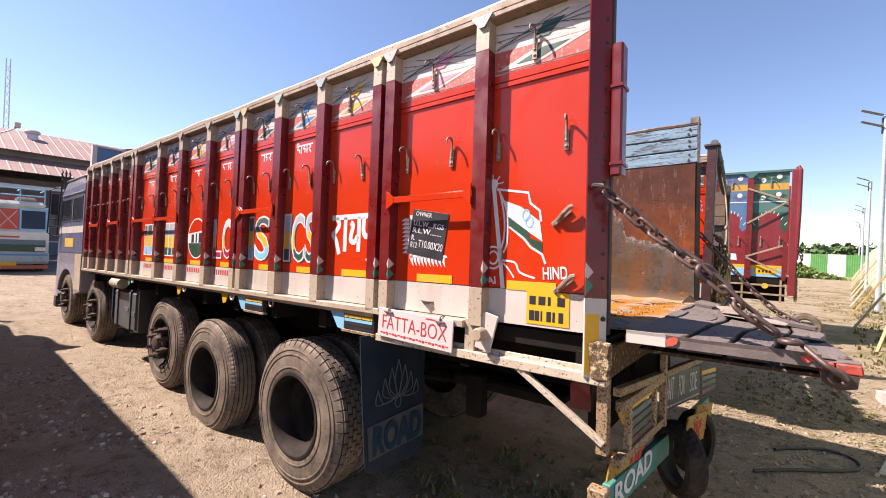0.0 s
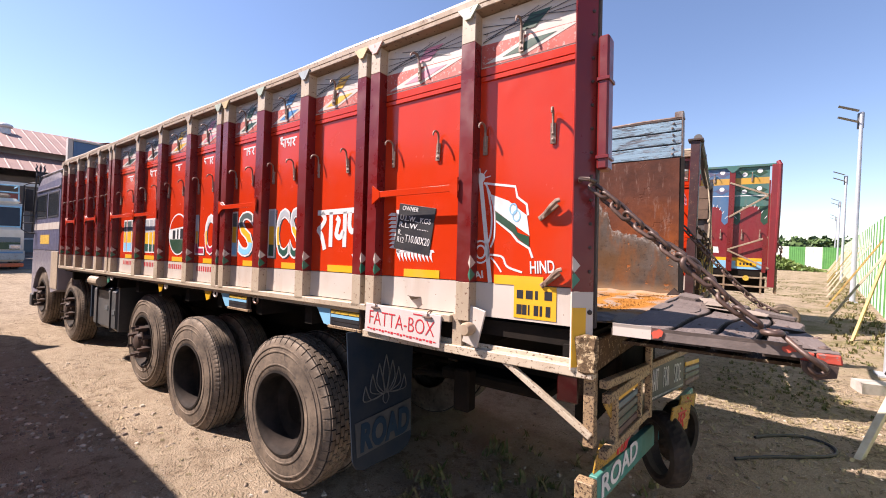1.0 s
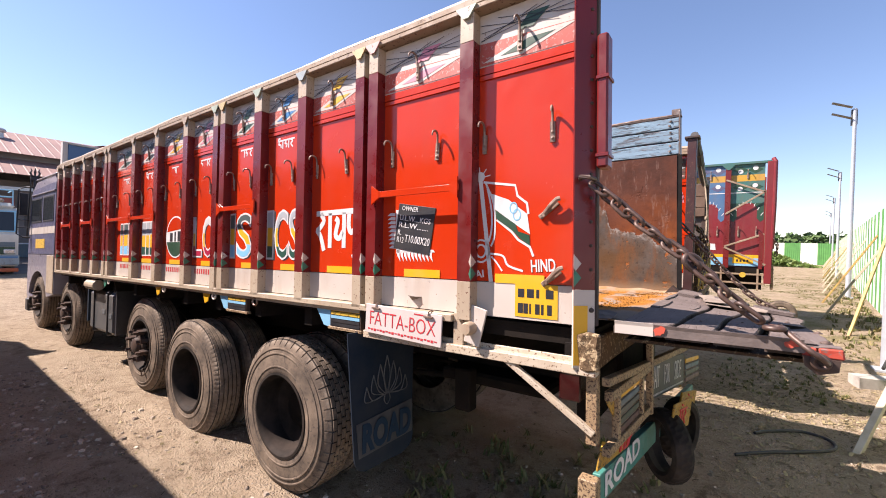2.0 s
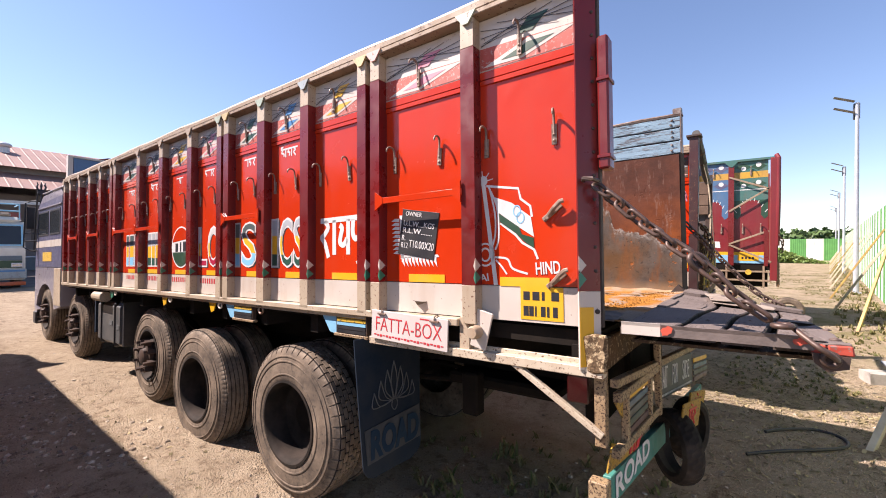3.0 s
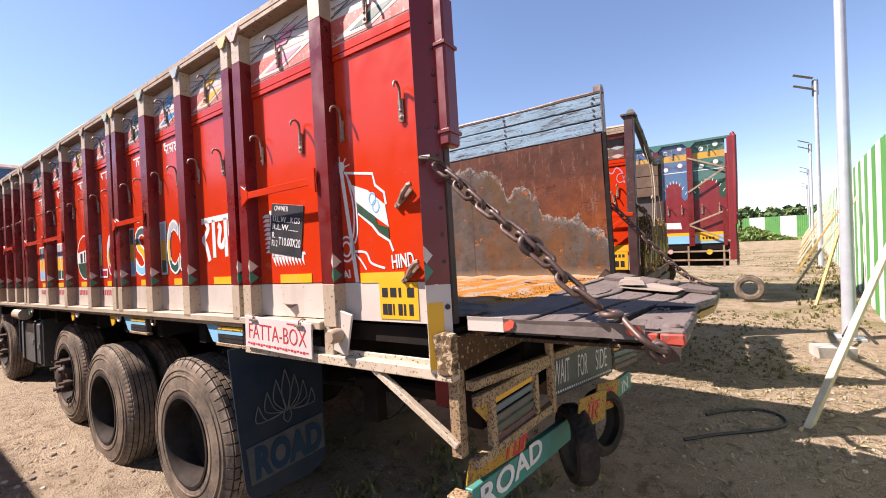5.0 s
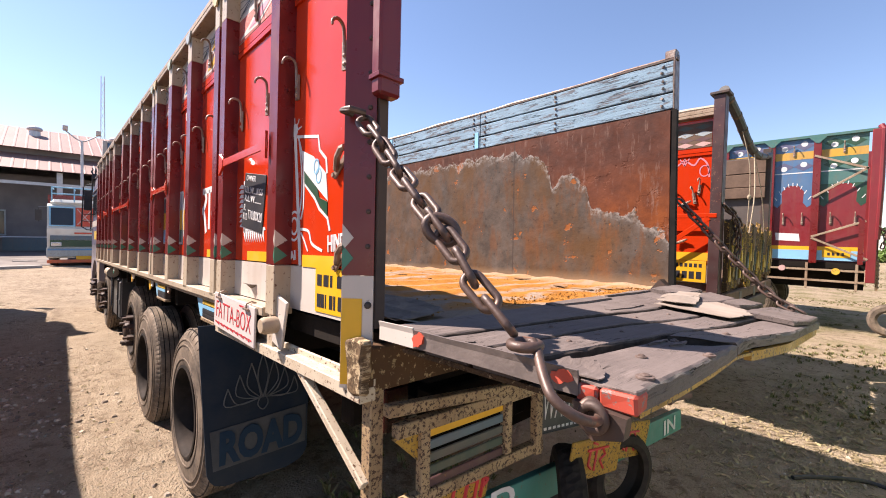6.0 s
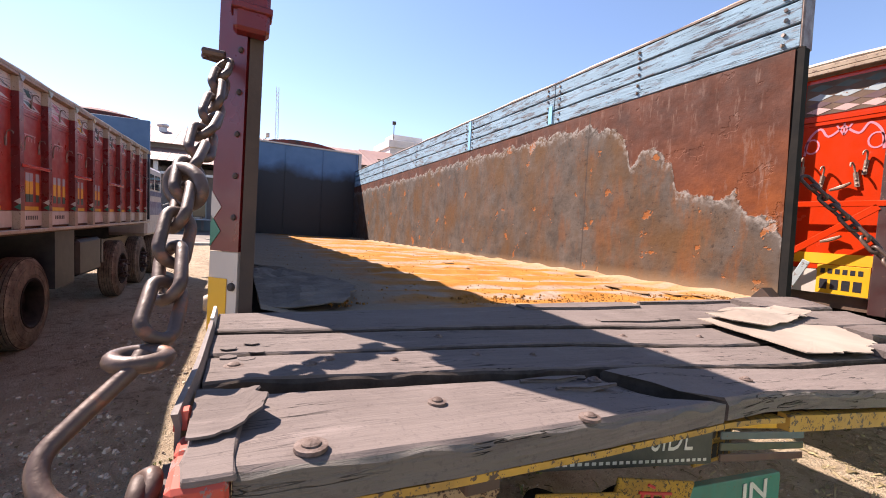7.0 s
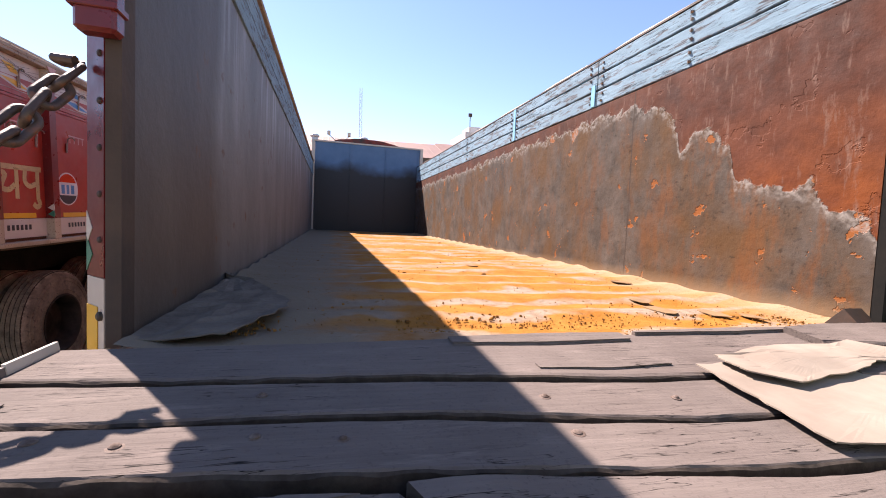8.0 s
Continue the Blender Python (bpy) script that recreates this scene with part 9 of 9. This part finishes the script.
# ---------------------------------------------------------------- shed and far buildings
def shed():
    S = thing("shed", "long open industrial shed with two-tier tan sheet roof", "building", pose(-38.0, 0, 0))
    Y0, Y1 = -46.0, 13.0
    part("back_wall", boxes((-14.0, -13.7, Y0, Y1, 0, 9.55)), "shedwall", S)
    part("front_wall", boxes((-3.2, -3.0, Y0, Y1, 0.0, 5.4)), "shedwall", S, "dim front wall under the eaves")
    for y in np.arange(Y0 + 4, Y1, 6.0):
        part("column", boxes((-0.25, 0.05, y - 0.15, y + 0.15, 0, 5.5)), "galv", S)
        w = part("shed_window", boxes((-3.0, -2.95, y + 1.2, y + 3.2, 1.2, 2.8)), "glass", S, "dark window")
        part("window_frame", boxes((-2.97, -2.92, y + 1.1, y + 3.3, 2.8, 2.9), (-2.97, -2.92, y + 1.1, y + 3.3, 1.1, 1.2), *[(-2.97, -2.92, y + q - 0.04, y + q + 0.04, 1.2, 2.8) for q in (1.15, 2.2, 3.25)]), "fadeblue", w, "pale blue window frame")
        part("girder", boxes((-3.0, 0.0, y - 0.08, y + 0.08, 4.9, 5.15)), "galv", S)
        part("dado", boxes((-3.0, -2.96, y - 2.9, y + 2.9, 0.0, 1.0)), "slatblue", S, "blue-grey painted lower wall")
    part("hand_rail", rod([(-0.1, Y0 + 4, 1.05), (-0.1, Y1 - 1, 1.05)], 0.05, 6), "galv", S)
    part("tie_beam", boxes((-0.15, -0.02, Y0, Y1, 4.55, 4.75)), "galv", S)
    part("fascia", boxes((-3.0, -2.9, Y0, Y1, 6.5, 7.30)), "shedwall", S)
    for name, x0, z0, x1, z1 in (("lower_roof", 0.6, 5.55, -3.0, 6.95), ("upper_roof", -2.2, 7.25, -9.0, 9.75)):
        # ribbed sheet: a rib every 0.6 m
        bm = bmesh.new()
        ys = []
        y = Y0
        while y < Y1:
            ys += [(y, 0.0), (y + 0.46, 0.0), (y + 0.49, 0.014), (y + 0.57, 0.014)]
            y += 0.6
        a = [bm.verts.new((x0, yy, z0 + h)) for yy, h in ys]
        b = [bm.verts.new((x1, yy, z1 + h)) for yy, h in ys]
        for i in range(len(ys) - 1):
            bm.faces.new((a[i], a[i + 1], b[i + 1], b[i]))
        part(name, bmesh_solid(bm, 0.03), "roof", S, "tan ribbed roof sheet")
    part("back_roof", boxes((-14.5, -9.0, Y0, Y1, 9.55, 9.70)), "roof", S)
    for y in (-11.6, -6.5, -1.3, 3.7):
        bm = bmesh.new()
        bmesh.ops.create_cone(bm, segments=16, radius1=0.36, radius2=0.32, depth=0.7, cap_ends=True, matrix=pose(-6.7, y, 9.0))
        v = part("roof_vent", bm, "galv", S, "round roof vent")
        bm = bmesh.new()
        bmesh.ops.create_uvsphere(bm, u_segments=16, v_segments=8, radius=0.48, matrix=pose(-6.7, y, 9.38) @ Matrix.Diagonal((1, 1, 0.5, 1)))
        part("vent_head", bm, "galv", v)
    part("low_shelf", boxes((-2.6, -0.6, -12.0, -3.0, 1.1, 1.25)), "concrete", S)


shed()


def yard_lamp():
    P = thing("lamp_post", "tall grey yard lamp post with two heads", "lamp post", pose(-34.5, 1.0, 0))
    part("pole", rod([(0, 0, 0), (0, 0, 7.35)], [0.10, 0.07], 10), "galv", P)
    part("arm", rod(bend([(0, -0.78, 7.85), (0, -0.25, 7.42), (0, 0, 7.32), (0, 0.25, 7.40), (0, 0.76, 7.78)], 6), 0.04, 8), "galv", P)
    for s, z in ((-1, 7.86), (1, 7.80)):
        part("lamp_head", boxes((-0.05, 0.35, s * 0.80 - 0.13, s * 0.80 + 0.13, z - 0.02, z + 0.28), bevel=0.03), "cabgrey", P)


yard_lamp()


def far_house():
    H = thing("house", "pale flat-roofed building beyond the shed", "building", pose(-47, 21, 0))
    part("wall", boxes((-6, 0, -5, 9, 0, 10.6)), "pale_wall", H)
    part("parapet", boxes((-6.2, 0.2, -5.2, 9.2, 10.6, 11.5), bevel=0.04), "pale_wall", H)
    part("stair_room", boxes((-5, -2, -4, 0, 11.5, 12.6)), "pale_wall", H)
    for y in (-3, 0.5, 4, 7):
        part("window", boxes((0.0, 0.06, y, y + 1.4, 6.5, 8.2)), "glass", H)
    part("antenna", rod([(0, -4.6, 11.4), (0, -4.6, 13.6)], 0.05, 6), "darkiron", H)
    part("antenna_head", boxes((-0.1, 0.1, -4.8, -4.4, 13.3, 13.7)), "darkiron", H)
    S = thing("house", "tan-roofed low building beyond the shed", "building", pose(-44, 12.5, 0))
    part("wall", boxes((-6, 0, 0, 3.2, 0, 8.6)), "pale_wall", S)
    part("roof", plate([(0.4, 8.5), (-3.0, 9.9), (-6.4, 8.5)], -0.3, 3.6), "roof", S)


far_house()


def mast():
    P = thing("radio_mast", "slender lattice radio mast far away", "mast", pose(-85, 5.9, 0))
    w, H = 0.34, 26.0
    for sx in (-1, 1):
        for sy in (-1, 1):
            part("leg", rod([(sx * w, sy * w, 0), (sx * w * 0.6, sy * w * 0.6, H)], 0.05, 5), "galv", P)
    bm = bmesh.new()
    z = 0.0
    k = 0
    while z < H - 1.2:
        f0, f1 = 1 - 0.4 * z / H, 1 - 0.4 * (z + 1.2) / H
        for a, b, c, d in ((-1, -1, 1, -1), (1, -1, 1, 1), (1, 1, -1, 1), (-1, 1, -1, -1)):
            tube(bm, [(a * w * f0, b * w * f0, z), (c * w * f1, d * w * f1, z + 1.2)], 0.03, 4)
        z += 1.2
    part("lattice", bm, "galv", P)


mast()


def debris():
    for x, y, a, s in ((-23.4, -1.55, 14, 0.72), (-28.1, -1.45, -6, 0.42)):
        bm = rough_plank(-0.25 * s, 0.25 * s, -1.0 * s, 1.0 * s, 0.0, 0.17 * s, int(x * 3), 0.02, 10)
        tagged(part("concrete_slab", bm, "concrete", None, m=pose(x, y, 0.0, 0, 0, a)), "grey broken concrete slab lying on the yard", "slab", "slabs in the yard")
    # dark trodden hard standing before the shed
    bm = bmesh.new()
    edge = [(-24.6 + 1.3 * noise.noise((i * 0.7, 2.0, 0.0)) + 0.5 * noise.noise((i * 2.3, 5.0, 0.0)), -45.0 + i * 1.5) for i in range(40)]
    lo = [bm.verts.new((x, y, 0.012)) for x, y in edge]
    hi = [bm.verts.new((-40.9, y, 0.03)) for x, y in edge]
    for i in range(39):
        bm.faces.new((lo[i], lo[i + 1], hi[i + 1], hi[i]))
    tagged(part("pavement", bm, "hardstand"), "grey oil-stained hard standing before the shed", "pavement", kind="structure")
    # the pile of scrap and benches in the shed's shade
    for y, h in ((-9.0, 1.2), (-6.5, 1.6), (-13.0, 1.4)):
        bm = boxes((-0.7, 0.7, -0.9, 0.9, h - 0.12, h), (-0.6, -0.5, -0.8, -0.7, 0, h - 0.12), (0.5, 0.6, 0.7, 0.8, 0, h - 0.12), (-0.6, -0.5, 0.7, 0.8, 0, h - 0.12), (0.5, 0.6, -0.8, -0.7, 0, h - 0.12))
        tagged(part("work_bench", bm, "darkiron", None, m=pose(-36.2, y, 0)), "dark steel work bench in the shed's shade", "bench", "benches by the shed")


debris()


# ---------------------------------------------------------------- fence, poles, far trees
F0, FD = Vector((3.14, 9.55, 0)), Vector((0.122, 1.0, 0)).normalized()


def fence_piece(F, a, d, w, h, mat_):
    n = Vector((-d.y, d.x, 0))
    bm = bmesh.new()
    k = 4
    top, bot = [], []
    for i in range(k * 2 + 1):
        off = 0.012 if i % 2 else -0.012
        p = a + d * (w * i / (k * 2)) + n * off
        z = rise(p.x, p.y)
        bot.append(bm.verts.new((p.x, p.y, z - 0.05)))
        top.append(bm.verts.new((p.x, p.y, z + h)))
    for i in range(k * 2):
        bm.faces.new((bot[i], bot[i + 1], top[i + 1], top[i]))
    part("sheet", bmesh_solid(bm, 0.006), mat_, F)


def fence():
    F = thing("fence", "green and white striped metal sheet fence", "fence", kind="structure")
    H = 3.02
    w = 0.62
    for i in range(-14, 106):
        fence_piece(F, F0 + FD * (w * i), FD, w, H, "fence_green" if (i // 1) % 2 else "fence_white")
    # posts behind and slanting braces before it
    end = F0 + FD * (w * 106)
    across = Vector((-0.98, 0.20, 0)).normalized()
    w2 = 1.8
    for i in range(24):
        for k in range(2):
            fence_piece(F, end + across * (w2 * i + 0.9 * k), across, 0.9, H, "fence_white" if i % 2 else "fence_green")
    n = Vector((-FD.y, FD.x, 0))
    for i in range(1, 14):
        p = F0 + FD * (4.6 * i - 2.0)
        q = p + n * 1.25 + FD * 0.25
        m = "brace_yellow" if i % 4 == 2 else "brace_cream"
        part("brace", bar((q.x, q.y, rise(q.x, q.y) - 0.05), (p.x, p.y, rise(p.x, p.y) + 2.3), 0.05, 0.05), m, F, "slanting steel brace")


fence()


def street_pole():
    P = thing("street_lamp", "slender white steel lamp pole with two flat solar heads", "street lamp", pose(2.34, 7.10, rise(2.4, 7.1)), "lamp poles along the fence")
    part("pole", rod([(0, 0, 0), (0, 0, 7.2)], [0.085, 0.055], 12), "galv", P, smooth=True)
    part("base_plate", boxes((-0.16, 0.16, -0.16, 0.16, 0.0, 0.03)), "galv", P)
    part("battery_box", boxes((-0.09, 0.09, 0.05, 0.22, 6.6, 7.2), bevel=0.02), "tank", P, "dark box below the heads")
    for z in (6.80, 7.22):
        bm = boxes((-0.72, -0.08, -0.12, 0.12, -0.012, 0.012), bevel=0.006)
        bmesh.ops.transform(bm, matrix=pose(0, 0, z, 0, 24, 0), verts=bm.verts)
        part("lamp_head", bm, "tank", P, "flat dark lamp head")
    return P


POLE = street_pole()
for y in (20.0, 36.5, 54.0, 75.0):
    x = 2.34 + (y - 7.10) * 0.1207
    copy_thing(POLE, pose(x, y, rise(x, y)))


def kerb_block():
    bm = rough_plank(-0.13, 0.13, -0.20, 0.20, 0.0, 0.17, 9, 0.02, 12)
    tagged(part("concrete_block", bm, "concrete", None, m=pose(1.98, 6.05, rise(2.0, 6.0) - 0.03, 0, 0, -72)), "pale concrete block at the foot of the pole", "block")
    bm = rod([(2.18, 6.55, 0.20), (2.30, 6.93, 0.26), (2.45, 7.00, 0.24), (2.58, 6.88, 0.05)], 0.022, 6)
    tagged(part("cable_bundle", bm, "hose"), "black cable bundle round the foot of the pole", "cable")
    bm = bar((1.40, 3.44, -0.03), (2.70, 5.80, 2.15), 0.055, 0.055)
    tagged(part("pole_brace", bm, "brace_cream"), "cream painted steel brace leaning to the fence", "brace")
    bm = bar((2.35, 9.95, 0.08), (3.12, 11.2, 2.30), 0.05, 0.05)
    tagged(part("pole_brace", bm, "brace_yellow"), "rusty yellow steel brace leaning on the fence", "brace")
    bm = rod(bend([(x, y, lie(x, y) + 0.014) for x, y in ((0.51, 2.78), (0.74, 2.96), (1.00, 3.14), (1.24, 3.38), (1.25, 3.58), (1.10, 3.68), (0.97, 3.63), (0.76, 3.44), (0.66, 3.30))], 8), 0.015, 8)
    tagged(part("hose", bm, "hose"), "black rubber hose lying in a loop on the dirt", "hose")


kerb_block()


def far_trees():
    """The wood behind the far fence, too many to count."""
    rnd = random.Random(8)
    verts, faces = [], []
    def leafball(cx, cy, cz, r, n):
        for _ in range(n):
            d = Vector((rnd.gauss(0, 1), rnd.gauss(0, 1), rnd.gauss(0, 0.8))).normalized() * r * rnd.uniform(0.55, 1.08)
            s = rnd.uniform(0.35, 0.8)
            b = len(verts)
            u = Vector((rnd.gauss(0, 1), rnd.gauss(0, 1), rnd.gauss(0, 1))).normalized()
            v = u.orthogonal().normalized()
            c = Vector((cx, cy, cz)) + d
            for a in (0, 1.9, 4.1):
                p = c + (u * math.cos(a) + v * math.sin(a)) * s
                verts.append(tuple(p))
            faces.append((b, b + 1, b + 2))
    for i in range(70):
        x = -60 + 125 * i / 69 + rnd.uniform(-1, 1)
        y = 112 + rnd.uniform(-8, 14)
        h = rnd.uniform(4.0, 6.6)
        for k in range(5):
            leafball(x + rnd.uniform(-1.6, 1.6), y + rnd.uniform(-1.2, 1.2), h * rnd.uniform(0.45, 0.85), rnd.uniform(1.2, 2.2), 110)
        b = len(verts)
        for z, r in ((0, 0.25), (h * 0.6, 0.12)):
            for a in range(5):
                verts.append((x + r * math.cos(a * 1.257), y + r * math.sin(a * 1.257), z))
        faces.extend([(b + j, b + (j + 1) % 5, b + 5 + (j + 1) % 5, b + 5 + j) for j in range(5)])
    me = bpy.data.meshes.new("far_wood")
    me.from_pydata(verts, [], faces)
    tagged(hang("far_wood", me, "leaf"), "dense dark green trees far behind the fence", "trees", kind="stuff")


far_trees()


def far_bush():
    def spots(rnd):
        for i in range(2600):
            a = rnd.gauss(0, 1)
            yield 3.2 + 2.3 * a, 60.5 + rnd.gauss(0, 1.2), rnd.uniform(0.10, 0.26)
    rnd = random.Random(4)
    verts, faces = [], []
    for x, y, s in spots(rnd):
        hh = 1.9 * math.exp(-((x - 3.2) / 3.0) ** 2) * (0.75 + 0.5 * noise.noise((x * 0.9, y * 0.9, 2)))
        z = rise(x, y) + rnd.random() ** 0.7 * hh
        b = len(verts)
        v, f = bush_leaves(rnd, s)
        verts += [(x + p[0], y + p[1], z + p[2]) for p in v]
        faces += [tuple(b + i for i in q) for q in f]
    me = bpy.data.meshes.new("thicket")
    me.from_pydata(verts, [], faces)
    tagged(hang("thicket", me, "leafbright"), "bright green thicket in front of the far fence", "bushes", kind="stuff")


M["leafbright"] = plain("thicket_leaves", (0.10, 0.17, 0.03), 0.6, (0.17, 0.22, 0.05), 0.5, 0.3)
far_bush()
